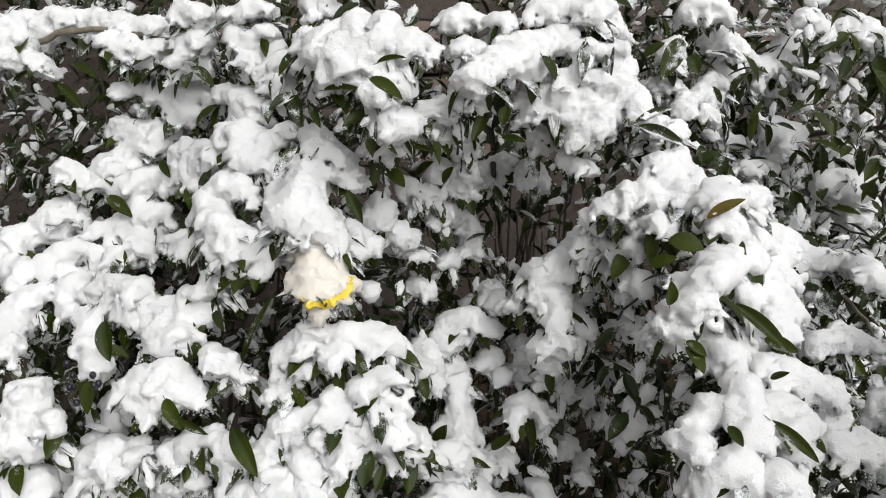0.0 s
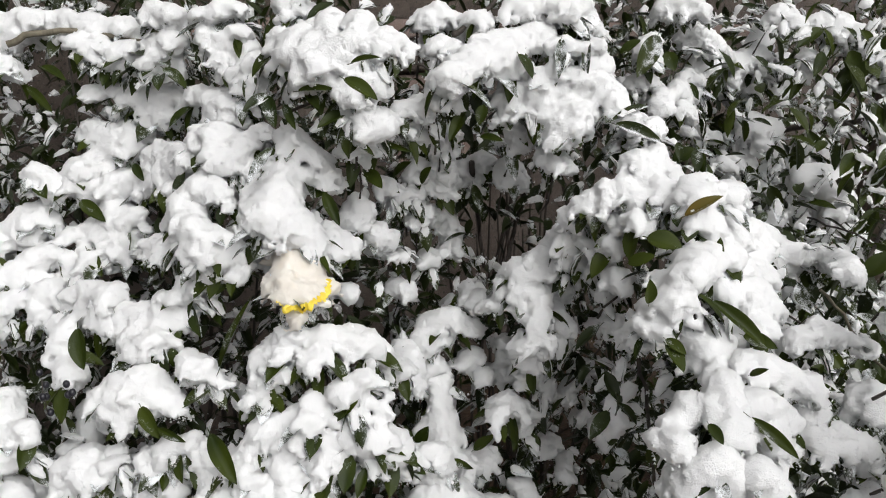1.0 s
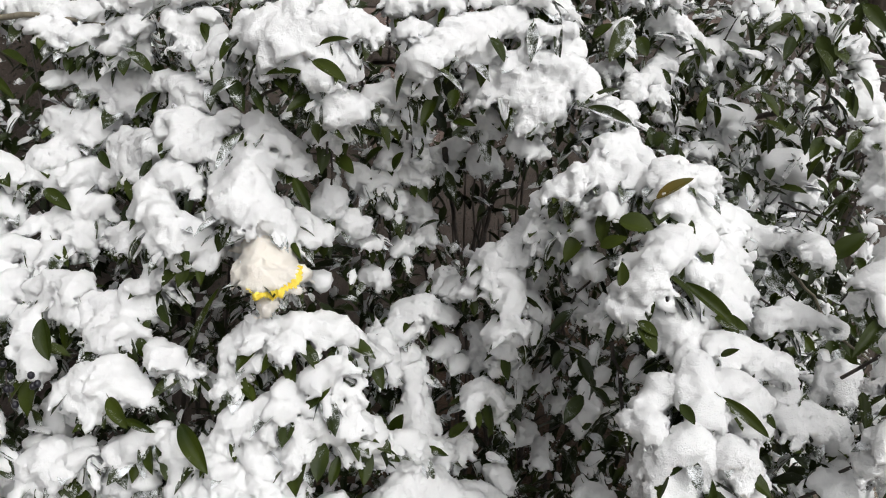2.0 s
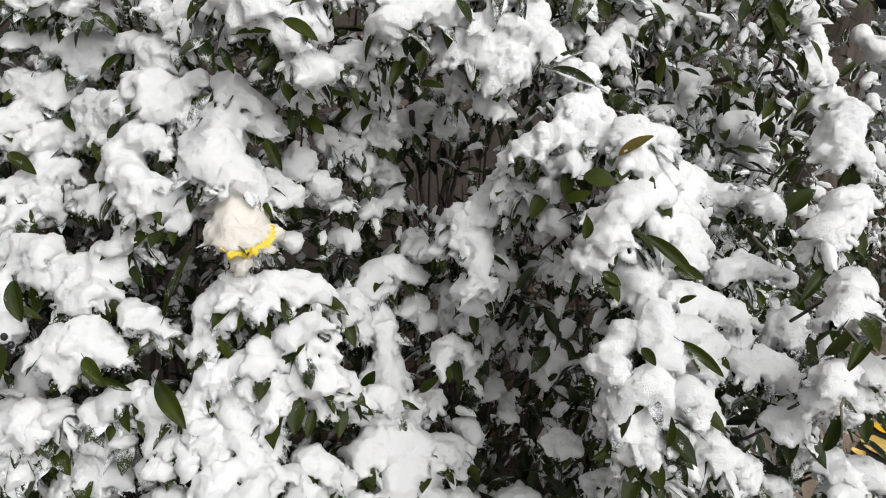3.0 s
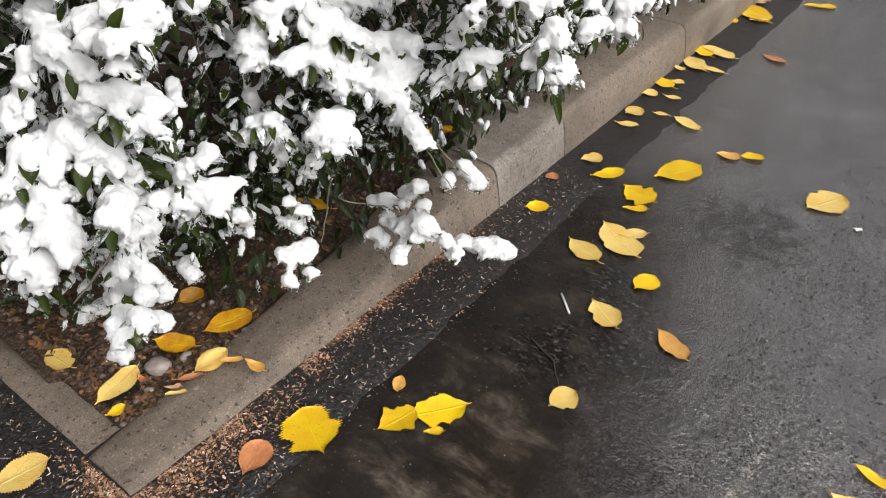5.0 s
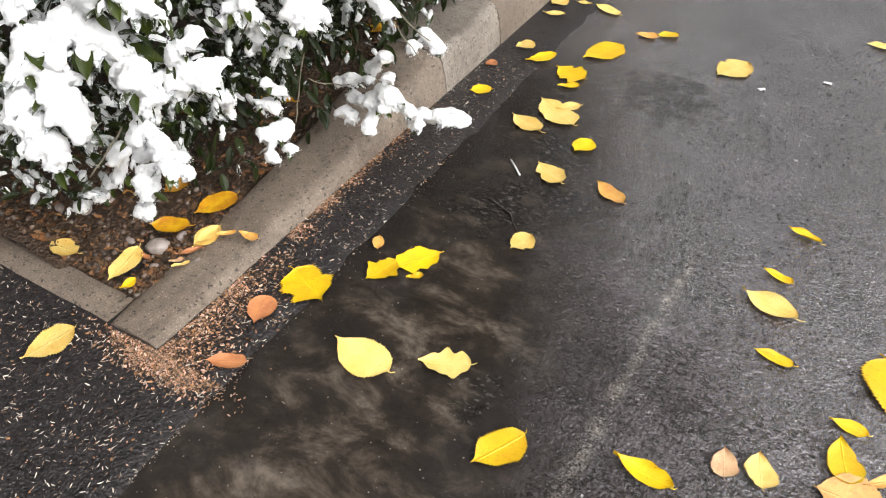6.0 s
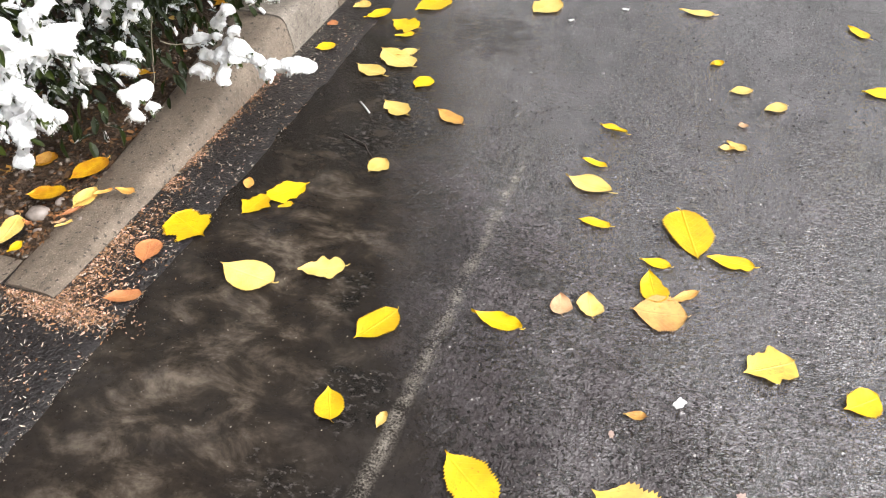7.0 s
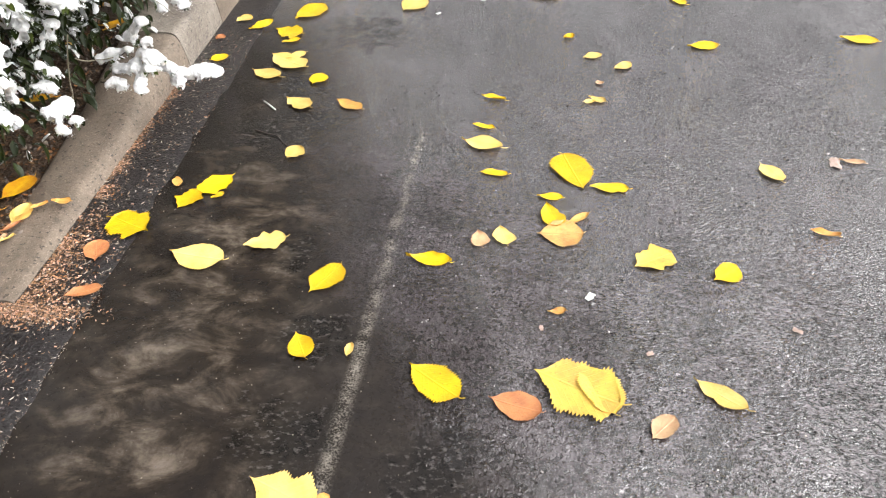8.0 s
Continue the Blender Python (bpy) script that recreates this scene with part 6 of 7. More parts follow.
shrub_leaf((0.160, 0.743, 1.186), (0.167, 0.734, 1.214), 0.014, LEAF)
shrub_leaf((0.232, 1.089, 1.160), (0.262, 1.109, 1.196), 0.025, LEAF)
shrub_leaf((0.359, 0.916, 1.165), (0.348, 0.863, 1.134), 0.016, LEAF)
shrub_leaf((0.376, 0.873, 1.078), (0.399, 0.886, 1.113), 0.014, LEAF)
shrub_leaf((0.255, 1.027, 1.130), (0.289, 1.032, 1.121), 0.015, DUSTED)
shrub_leaf((0.303, 0.987, 1.046), (0.306, 0.985, 1.094), 0.017, LEAF)
shrub_leaf((0.327, 0.971, 1.049), (0.346, 0.950, 1.017), 0.017, LEAF)
shrub_leaf((0.064, 1.439, 1.347), (0.050, 1.421, 1.402), 0.025, LEAF)
shrub_leaf((0.068, 1.419, 1.411), (0.096, 1.412, 1.390), 0.028, LEAF)
shrub_leaf((0.096, 1.408, 1.433), (0.111, 1.406, 1.454), 0.020, LEAF)
shrub_leaf((0.405, 0.824, 0.999), (0.413, 0.825, 1.045), 0.014, LEAF)
shrub_leaf((0.309, 0.866, 1.075), (0.315, 0.837, 1.061), 0.011, LEAF)
shrub_leaf((0.260, 0.650, 1.014), (0.303, 0.672, 1.020), 0.012, LEAF)
shrub_leaf((0.284, 0.695, 1.026), (0.259, 0.633, 1.007), 0.017, LEAF)
shrub_leaf((0.305, 0.689, 1.018), (0.309, 0.688, 1.052), 0.010, LEAF)
shrub_leaf((0.414, 0.886, 1.129), (0.412, 0.830, 1.088), 0.017, LEAF)
shrub_leaf((0.295, 0.763, 0.887), (0.361, 0.814, 0.915), 0.010, DUSTED)
shrub_leaf((0.466, 0.901, 0.965), (0.526, 0.941, 0.985), 0.023, LEAF)
shrub_leaf((0.502, 0.943, 0.986), (0.528, 0.967, 1.026), 0.015, LEAF)
shrub_leaf((0.481, 0.901, 0.977), (0.491, 0.908, 1.013), 0.015, LEAF)
shrub_leaf((0.488, 0.961, 1.065), (0.518, 0.955, 1.058), 0.014, LEAF)
shrub_leaf((-0.190, 0.351, 0.509), (-0.116, 0.378, 0.491), 0.034, LEAF)
shrub_leaf((-0.201, 0.339, 0.434), (-0.111, 0.378, 0.412), 0.018, LEAF)
shrub_leaf((-0.065, 0.306, 0.791), (-0.045, 0.321, 0.826), 0.018, LEAF)
shrub_leaf((0.267, 0.863, 1.094), (0.302, 0.872, 1.101), 0.013, LEAF)
shrub_leaf((-0.323, 0.311, 0.891), (-0.283, 0.310, 0.877), 0.019, LEAF)
shrub_leaf((-0.197, 0.401, 1.003), (-0.138, 0.402, 0.967), 0.022, LEAF)
shrub_leaf((-0.264, 0.345, 1.031), (-0.218, 0.346, 1.011), 0.018, LEAF)
shrub_leaf((-0.176, 0.689, 0.887), (-0.162, 0.698, 0.921), 0.020, LEAF)
shrub_leaf((0.183, 0.745, 1.146), (0.213, 0.735, 1.131), 0.017, LEAF)
shrub_leaf((0.213, 0.845, 1.139), (0.249, 0.848, 1.136), 0.016, LEAF)
shrub_leaf((0.338, 0.901, 1.140), (0.366, 0.893, 1.131), 0.017, LEAF)
shrub_leaf((-0.201, 0.397, 0.558), (-0.119, 0.392, 0.522), 0.025, LEAF)
shrub_leaf((-0.177, 0.422, 0.605), (-0.126, 0.414, 0.591), 0.022, LEAF)
shrub_leaf((0.413, 0.761, 0.673), (0.449, 0.731, 0.644), 0.015, LEAF)
# -- heroes end
flower([(-0.214, 0.504, 1.181), (-0.190, 0.492, 1.168), (-0.173, 0.488, 1.158), (-0.157, 0.492, 1.153), (-0.144, 0.503, 1.153), (-0.140, 0.516, 1.159), (-0.159, 0.543, 1.158), (-0.172, 0.558, 1.169)])


def berry_cluster(at):
    """A drooping stalk with small dark berries."""
    rng = random.Random(3)
    cluster = part("berry_stalk", mesh_of("berry_stalk", *tube(bent([at, at + Vector((0.006, -0.004, -0.022)), at + Vector((0.0, 0.0, -0.045))], rng, 0.002, 3), [0.0008] * 7, 5), BARK), shrub)
    for dx, dy, dz in ((-0.012, 0, 0.004), (-0.008, 0.004, -0.012), (0.01, 0, -0.02), (0.0, 0.003, -0.046), (0.012, -0.004, -0.018), (0.03, 0.02, -0.002), (0.036, 0.024, -0.012), (0.03, 0.02, -0.016)):
        bm = bmesh.new()
        bmesh.ops.create_icosphere(bm, subdivisions=2, radius=0.0042, matrix=Matrix.Translation(at + Vector((dx, dy, dz))) @ Matrix.Diagonal((1, 1, 1.2, 1)))
        mesh = bpy.data.meshes.new("berry")
        bm.to_mesh(mesh)
        bm.free()
        mesh.polygons.foreach_set("use_smooth", np.ones(len(mesh.polygons), bool))
        mesh.materials.append(BERRY)
        part("berry", mesh, cluster, "small dark ripe berry")


berry_cluster(Vector((-0.354, 0.260, 1.062)))


TRUNK = bark_material("furrowed_bark", (0.03, 0.022, 0.017), (0.13, 0.1, 0.08))
tree = tagged(new("tree"), "tree trunk with furrowed brown bark beyond the shrub", "tree")
tree.matrix_world = pose(-0.37, 2.86, 0)
rt = random.Random(9)
part("trunk", mesh_of("trunk", *tube(bent([(0, 0, -0.1), (0.02, 0.01, 1.5), (0.05, -0.03, 3.6)], rt, 0.012, 6), [0.13 - 0.004 * i for i in range(13)], 18), TRUNK), tree)
for k in range(5):
    a = k * 1.3
    part("limb", mesh_of("limb", *tube(bent([(0.04, 0, 2.4 + 0.25 * k), (0.6 * math.cos(a), 0.6 * math.sin(a), 3.2 + 0.2 * k), (1.3 * math.cos(a), 1.3 * math.sin(a), 4.4)], rt, 0.03, 4), [0.05 - 0.0045 * i for i in range(9)], 9), TRUNK), tree)


# ---- fallen leaves ----
def fallen_leaf(x, y, z, length, width, heading, colour, curl=0.004, torn=0.0):
    """One broad toothed leaf lying on the ground; heading: the way from its tip to its stalk."""
    made[0] += 1
    rng = random.Random(made[0] * 7)
    length *= 0.93
    if z == 0 and x < 0.2:
        z = 0.008
    stations, verts, faces = 49, [], []
    lean, wave, twist = rng.uniform(-0.05, 0.05), rng.uniform(0, 6), rng.uniform(-0.3, 0.3)
    oval, ragged, bite = 0.75 * rng.random() ** 1.5, rng.uniform(0.02, 0.07), rng.choice((0, 0, 1, -1)) * rng.uniform(0.1, 0.3)
    bitten, flap, teeth = rng.uniform(0.35, 0.85), rng.choice((-1, 1)), rng.uniform(0.05, 0.11)
    turned = rng.uniform(0.25, 0.6) if curl > 0.005 else rng.uniform(0.0, 0.12)
    across = (-1, -0.85, -0.5, -0.15, 0, 0.15, 0.5, 0.85, 1)
    for i in range(stations):
        s = i / (stations - 1)
        egg = np.interp(s, [0, 0.05, 0.12, 0.25, 0.4, 0.55, 0.7, 0.82, 0.92, 0.98, 1], [0, 0.08, 0.26, 0.58, 0.83, 0.97, 1, 0.93, 0.72, 0.4, 0.05])
        oblong = np.interp(s, [0, 0.06, 0.11, 0.18, 0.3, 0.48, 0.66, 0.8, 0.9, 0.96, 1], [0, 0.05, 0.17, 0.46, 0.8, 1, 0.98, 0.86, 0.62, 0.3, 0.04])
        half = 0.5 * width * (egg * oval + oblong * (1 - oval))
        for side in across:
            rim = max(0.0, (abs(side) - 0.5) * 2)
            tooth = (teeth if i % 2 else -0.7 * teeth) * (0.1 < s < 0.97) * rng.uniform(0.5, 1.3)
            sway = ragged * min(1.0, width / 0.7) * (math.sin(s * 8 + wave * 2 + side * 2) + 0.6 * math.sin(s * 19 + wave * 5 - side * 3))
            edge = half * side * (1 + rim * (tooth + sway))
            edge *= 1 + torn * rim * (math.sin(s * 13 + wave * 3 + side) + 0.7 * math.sin(s * 23 - wave + 2 * side))
            if bite * side > 0:
                edge *= 1 - abs(bite) * rim * math.exp(-((s - bitten) / 0.08) ** 2)
            px, py = s - 0.5, edge + lean * width * math.sin(s * 5 + wave)
            lift = curl / length * (abs(side) ** 2 * (0.8 + 0.5 * math.sin(wave + s * 7 + side)) + 1.2 * (2 * s - 1) ** 2 * (0.6 + twist))
            if side * flap > 0:
                lift += turned * abs(edge) ** 1.5 * math.sin(math.pi * s)
                py *= 1 - 0.3 * turned * abs(side)
            verts.append((px, py, lift + 0.01 * math.sin(s * 11 + wave) * abs(side)))
    m = len(across)
    for i in range(stations - 1):
        for k in range(m - 1):
            a = i * m + k
            faces.append((a, a + m, a + m + 1, a + 1))
    base = len(verts)
    tail = rng.uniform(0.03, 0.14)
    for at, w, bow in ((0.46, 0.009, 0), (0.5 + tail * 0.5, 0.007, 0.02), (0.5 + tail, 0.006, 0.06)):
        verts += [(at, bow - w, 0.006), (at, bow + w, 0.006), (at, bow, 0.022)]
    for k in (0, 3):
        b = base + k
        faces += [(b, b + 1, b + 4, b + 3), (b + 1, b + 2, b + 5, b + 4), (b + 2, b, b + 3, b + 5)]
    ob = new("fallen_leaf", mesh_of("fallen_leaf", verts, faces, FALLEN[colour]))
    ob.matrix_world = Matrix.Translation((x, y, z + 0.004)) @ Matrix.Rotation(radians(heading), 4, "Z") @ Matrix.Diagonal((length, length, length, 1))
    words = {"bright": "bright yellow", "pale": "pale yellow", "gold": "golden yellow", "orange": "faded orange", "tan": "dull tan", "rust": "rusty brown", "brown": "browning ochre", "old": "spotted dull yellow"}
    place = "damp soil" if z > 0.025 else "wet asphalt"
    return tagged(ob, f"{words[colour]} fallen leaf lying on the {place}", "leaf", "fallen leaves")


# -- leaves begin
fallen_leaf(0.172, 0.380, 0, 0.138, 0.85, 156, "bright", torn=0.14)
fallen_leaf(0.339, 0.591, 0, 0.134, 0.6, -127, "bright", torn=0.14)
fallen_leaf(0.281, 0.511, 0, 0.098, 0.75, 74, "bright", torn=0.14)
fallen_leaf(0.358, 0.533, 0, 0.043, 0.5, 44, "bright")
fallen_leaf(0.383, 0.279, 0, 0.161, 0.62, -8, "pale")
fallen_leaf(0.543, 0.348, 0, 0.118, 0.62, 25, "pale", torn=0.14)
fallen_leaf(0.729, 0.223, 0, 0.130, 0.62, 61, "bright")
fallen_leaf(0.716, 0.003, 0, 0.087, 0.72, -63, "bright")
fallen_leaf(0.976, 0.312, 0, 0.127, 0.4, -7, "bright", curl=0.008)
fallen_leaf(1.101, 0.406, 0, 0.071, 0.75, -77, "tan")
fallen_leaf(1.163, 0.424, 0, 0.084, 0.72, -75, "pale")
fallen_leaf(1.363, 0.736, 0, 0.195, 0.64, 106, "bright")
fallen_leaf(1.460, 0.663, 0, 0.118, 0.45, -2, "bright")
fallen_leaf(1.290, 0.606, 0, 0.078, 0.45, -4, "bright")
fallen_leaf(1.312, 0.444, 0, 0.132, 0.86, 7, "brown")
fallen_leaf(1.293, 0.523, 0, 0.111, 0.62, -74, "bright")
fallen_leaf(1.361, 0.511, 0, 0.089, 0.3, 40, "orange")
fallen_leaf(1.129, 0.710, 0, 0.088, 0.42, -4, "bright")
fallen_leaf(1.089, 0.861, 0, 0.140, 0.5, -14, "pale", curl=0.008)
fallen_leaf(1.090, 0.967, 0, 0.077, 0.4, -13, "bright")
fallen_leaf(1.118, 1.151, 0, 0.090, 0.35, -15, "bright", curl=0.008)
fallen_leaf(1.466, 1.173, 0, 0.066, 0.6, -26, "pale")
fallen_leaf(0.520, 0.768, 0, 0.081, 0.8, 72, "pale")
fallen_leaf(0.638, 1.067, 0, 0.116, 0.5, -29, "orange")
fallen_leaf(0.466, 1.065, 0, 0.115, 0.7, -30, "pale")
fallen_leaf(0.496, 1.233, 0, 0.089, 0.75, 76, "bright")
fallen_leaf(0.304, 1.261, 0, 0.129, 0.6, -21, "pale")
fallen_leaf(0.357, 1.366, 0, 0.185, 0.6, -31, "pale")
fallen_leaf(0.378, 1.409, 0, 0.091, 0.5, 44, "pale")
fallen_leaf(0.302, 1.610, 0, 0.124, 0.85, -12, "bright", torn=0.14)
fallen_leaf(0.329, 1.530, 0, 0.077, 0.45, 34, "bright")
fallen_leaf(0.344, 1.805, 0, 0.192, 0.6, 60, "bright")
fallen_leaf(0.182, 1.644, 0, 0.128, 0.45, 54, "bright")
fallen_leaf(0.099, 1.697, 0, 0.079, 0.8, 52, "pale")
fallen_leaf(0.106, 1.348, 0, 0.076, 0.85, 39, "bright")
fallen_leaf(0.056, 1.516, 0, 0.046, 0.9, 67, "rust")
fallen_leaf(0.759, 1.917, 0, 0.167, 0.7, 63, "pale")
fallen_leaf(0.435, 2.008, 0, 0.082, 0.7, 18, "orange")
fallen_leaf(0.498, 2.050, 0, 0.084, 0.65, 28, "bright")
fallen_leaf(1.181, 2.371, 0, 0.118, 0.5, 15, "pale")
fallen_leaf(1.308, 2.043, 0, 0.138, 0.4, 0, "pale")
fallen_leaf(1.400, 1.662, 0, 0.047, 0.6, 50, "bright")
fallen_leaf(-0.186, -0.029, 0, 0.125, 0.62, 78, "pale")
fallen_leaf(0.161, 0.121, 0, 0.091, 0.5, 27, "rust")
fallen_leaf(0.224, 0.585, 0, 0.050, 0.6, 121, "orange")
fallen_leaf(0.129, 0.266, 0, 0.090, 0.75, 111, "rust")
fallen_leaf(1.022, -0.074, 0, 0.152, 0.62, -36, "bright")
fallen_leaf(0.764, -0.360, 0, 0.155, 0.62, -22, "pale", torn=0.14)
fallen_leaf(0.838, -0.375, 0, 0.048, 0.7, 42, "orange")
fallen_leaf(0.827, -0.004, 0, 0.043, 0.5, 86, "pale")
fallen_leaf(1.196, -0.124, 0, 0.123, 0.62, -15, "rust")
fallen_leaf(1.325, -0.066, 0, 0.206, 0.75, -24, "old", torn=0.14)
fallen_leaf(1.373, -0.063, 0, 0.157, 0.6, -68, "old")
fallen_leaf(1.625, -0.061, 0, 0.131, 0.42, -37, "pale")
fallen_leaf(1.494, -0.157, 0, 0.086, 0.6, 46, "tan")
fallen_leaf(1.544, 0.359, 0, 0.126, 0.75, 31, "old", torn=0.14)
fallen_leaf(1.718, 0.320, 0, 0.093, 0.75, 38, "bright")
fallen_leaf(1.293, 0.155, 0, 0.048, 0.45, 11, "orange")
fallen_leaf(1.942, 0.781, 0, 0.108, 0.6, -65, "pale")
fallen_leaf(2.199, 0.858, 0, 0.082, 0.3, -10, "tan")
fallen_leaf(2.011, 0.500, 0, 0.081, 0.35, -12, "orange", curl=0.008)
fallen_leaf(1.900, 1.619, 0, 0.130, 0.55, 11, "bright")
fallen_leaf(2.514, 1.728, 0, 0.151, 0.5, -11, "bright")
fallen_leaf(1.873, 2.058, 0, 0.109, 0.5, -51, "bright")
fallen_leaf(1.474, 1.498, 0, 0.085, 0.55, 27, "pale")
fallen_leaf(1.577, 1.422, 0, 0.090, 0.6, 35, "pale")
fallen_leaf(1.439, 1.154, 0, 0.049, 0.6, 9, "pale")
fallen_leaf(1.483, 1.290, 0, 0.034, 0.8, 19, "tan")
fallen_leaf(1.393, 1.659, 0, 0.051, 0.7, 40, "bright")
fallen_leaf(0.272, 3.736, 0, 0.165, 0.45, 30, "bright")
fallen_leaf(0.073, 4.284, 0, 0.178, 0.45, -30, "bright")
fallen_leaf(0.300, 2.925, 0, 0.122, 0.45, -19, "rust")
fallen_leaf(0.095, 2.823, 0, 0.177, 0.5, -15, "pale")
fallen_leaf(0.043, 2.790, 0, 0.131, 0.6, -34, "bright")
fallen_leaf(0.056, 2.651, 0, 0.186, 0.5, -37, "pale")
fallen_leaf(0.148, 2.628, 0, 0.108, 0.35, -2, "pale")
fallen_leaf(0.038, 2.555, 0, 0.054, 0.75, 2, "pale")
fallen_leaf(0.033, 2.392, 0, 0.136, 0.55, -22, "bright")
fallen_leaf(0.083, 2.429, 0, 0.058, 0.7, 3, "pale")
fallen_leaf(0.042, 2.264, 0, 0.067, 0.9, 43, "pale")
fallen_leaf(0.118, 2.286, 0, 0.076, 0.4, 8, "pale")
fallen_leaf(0.061, 2.085, 0, 0.085, 0.85, 70, "pale")
fallen_leaf(0.082, 1.984, 0, 0.089, 0.45, 18, "pale")
fallen_leaf(0.146, 2.130, 0, 0.065, 0.4, 13, "pale")
fallen_leaf(0.238, 2.140, 0, 0.127, 0.5, -21, "pale")
fallen_leaf(0.046, 3.409, 0, 0.284, 0.55, -43, "bright")
fallen_leaf(-0.003, 3.609, 0, 0.181, 0.85, 68, "tan")
fallen_leaf(0.001, 3.219, 0, 0.097, 0.6, 43, "bright")
fallen_leaf(0.110, 3.311, 0, 0.094, 0.4, 34, "pale")
fallen_leaf(0.138, 3.779, 0, 0.105, 0.35, 30, "rust")
fallen_leaf(0.101, 4.021, 0, 0.069, 0.4, 44, "bright")
fallen_leaf(0.228, 4.183, 0, 0.080, 0.55, -7, "bright")
fallen_leaf(0.015, 4.864, 0, 0.122, 0.45, 44, "bright")
fallen_leaf(0.173, 4.410, 0, 0.103, 0.3, 27, "pale")
fallen_leaf(-0.166, 0.458, 0.05, 0.123, 0.62, 72, "gold")
fallen_leaf(-0.214, 0.349, 0.04, 0.107, 0.6, 28, "gold")
fallen_leaf(-0.213, 0.206, 0.03, 0.126, 0.5, 103, "pale")
fallen_leaf(-0.156, 0.165, 0.03, 0.045, 0.6, 82, "bright")
fallen_leaf(-0.102, 0.358, 0.05, 0.074, 0.5, 86, "pale")
fallen_leaf(-0.068, 0.387, 0.05, 0.050, 0.4, 43, "orange")
fallen_leaf(-0.014, 0.404, 0.055, 0.057, 0.5, 6, "orange")
fallen_leaf(-0.108, 0.304, 0.04, 0.066, 0.25, 55, "rust")
fallen_leaf(-0.097, 0.265, 0.035, 0.045, 0.3, 53, "pale")
fallen_leaf(-0.377, 0.173, 0.03, 0.096, 0.6, 5, "pale")
fallen_leaf(-0.438, 0.215, 0.03, 0.063, 0.6, 18, "gold")
fallen_leaf(-0.389, 0.392, 0.04, 0.055, 0.85, 15, "orange")
fallen_leaf(-0.308, 0.461, 0.05, 0.064, 0.7, 100, "orange")
fallen_leaf(-0.329, 0.882, 0.08, 0.141, 0.35, 15, "gold")
fallen_leaf(-0.380, 1.216, 0.1, 0.057, 0.6, 16, "pale")
fallen_leaf(-0.273, 1.375, 0.11, 0.123, 0.4, 72, "gold")
fallen_leaf(-0.281, 1.377, 0.11, 0.106, 0.4, 28, "gold")
fallen_leaf(-0.395, 1.540, 0.11, 0.068, 0.5, 21, "gold")
fallen_leaf(-0.393, 0.407, 0.03, 0.042, 0.9, 18, "brown")
fallen_leaf(-0.311, 0.467, 0.04, 0.073, 0.8, 79, "gold")
fallen_leaf(-0.114, 0.365, 0.035, 0.097, 0.6, 89, "pale")
fallen_leaf(-0.190, 0.248, 0.03, 0.031, 0.5, -2, "rust")
fallen_leaf(-0.119, 0.274, 0.03, 0.036, 0.4, 46, "tan")
# -- leaves end


# ---- litter ----
LITTER = by_piece("dry_litter", (0.03, 0.018, 0.01), (0.5, 0.25, 0.11), (0.02, 0.014, 0.01), (0.78, 0.5, 0.34), (0.14, 0.07, 0.035), (0.025, 0.016, 0.012), (0.85, 0.6, 0.45), (0.06, 0.035, 0.02), (0.6, 0.34, 0.18), (0.02, 0.014, 0.01))
MOULD = by_piece("leaf_mould", (0.02, 0.013, 0.009), (0.1, 0.055, 0.028), (0.035, 0.022, 0.014), (0.2, 0.11, 0.05), (0.04, 0.025, 0.016), (0.42, 0.2, 0.08), (0.03, 0.02, 0.012), (0.3, 0.12, 0.035))
SLIVER = by_piece("pale_slivers", (0.45, 0.42, 0.38), (0.75, 0.7, 0.62), (0.3, 0.2, 0.12), (0.6, 0.52, 0.42))
GRIT = by_piece("road_grit", (0.04, 0.04, 0.04), (0.2, 0.17, 0.14), (0.4, 0.34, 0.27), (0.1, 0.08, 0.07), (0.06, 0.05, 0.04))
PEBBLE = by_piece("pebbles", (0.1, 0.066, 0.048), (0.22, 0.16, 0.125), (0.06, 0.042, 0.03), (0.15, 0.095, 0.066), (0.05, 0.04, 0.032), (0.32, 0.26, 0.21))


def flakes(name, count, seed, where, size, material, label, slim=0.45):
    """Small curled flakes strewn about, joined."""
    rng = random.Random(seed)
    pile = Pile()
    faces = np.array([(0, 1, 4, 3), (1, 2, 5, 4), (3, 4, 7, 6), (4, 5, 8, 7)])
    for _ in range(count):
        x, y, z = where(rng)
        k = rng.uniform(*size)
        w = k * slim * rng.uniform(0.5, 1.3)
        rows = []
        for i in (-0.5, 0, 0.5):
            for j in (-0.5, 0, 0.5):
                rows.append((i * k, j * w * (1.2 - abs(i)), k * (0.18 * rng.random() + 0.1 * abs(i))))
        turn = np.array(Euler((rng.uniform(-0.4, 0.4), rng.uniform(-0.4, 0.4), rng.uniform(0, 6.3))).to_matrix())
        pile.add(np.array(rows) @ turn.T + (x, y, z + 0.001), faces)
    return tagged(new(name, pile.mesh(name, material)), label, "litter", kind="stuff")


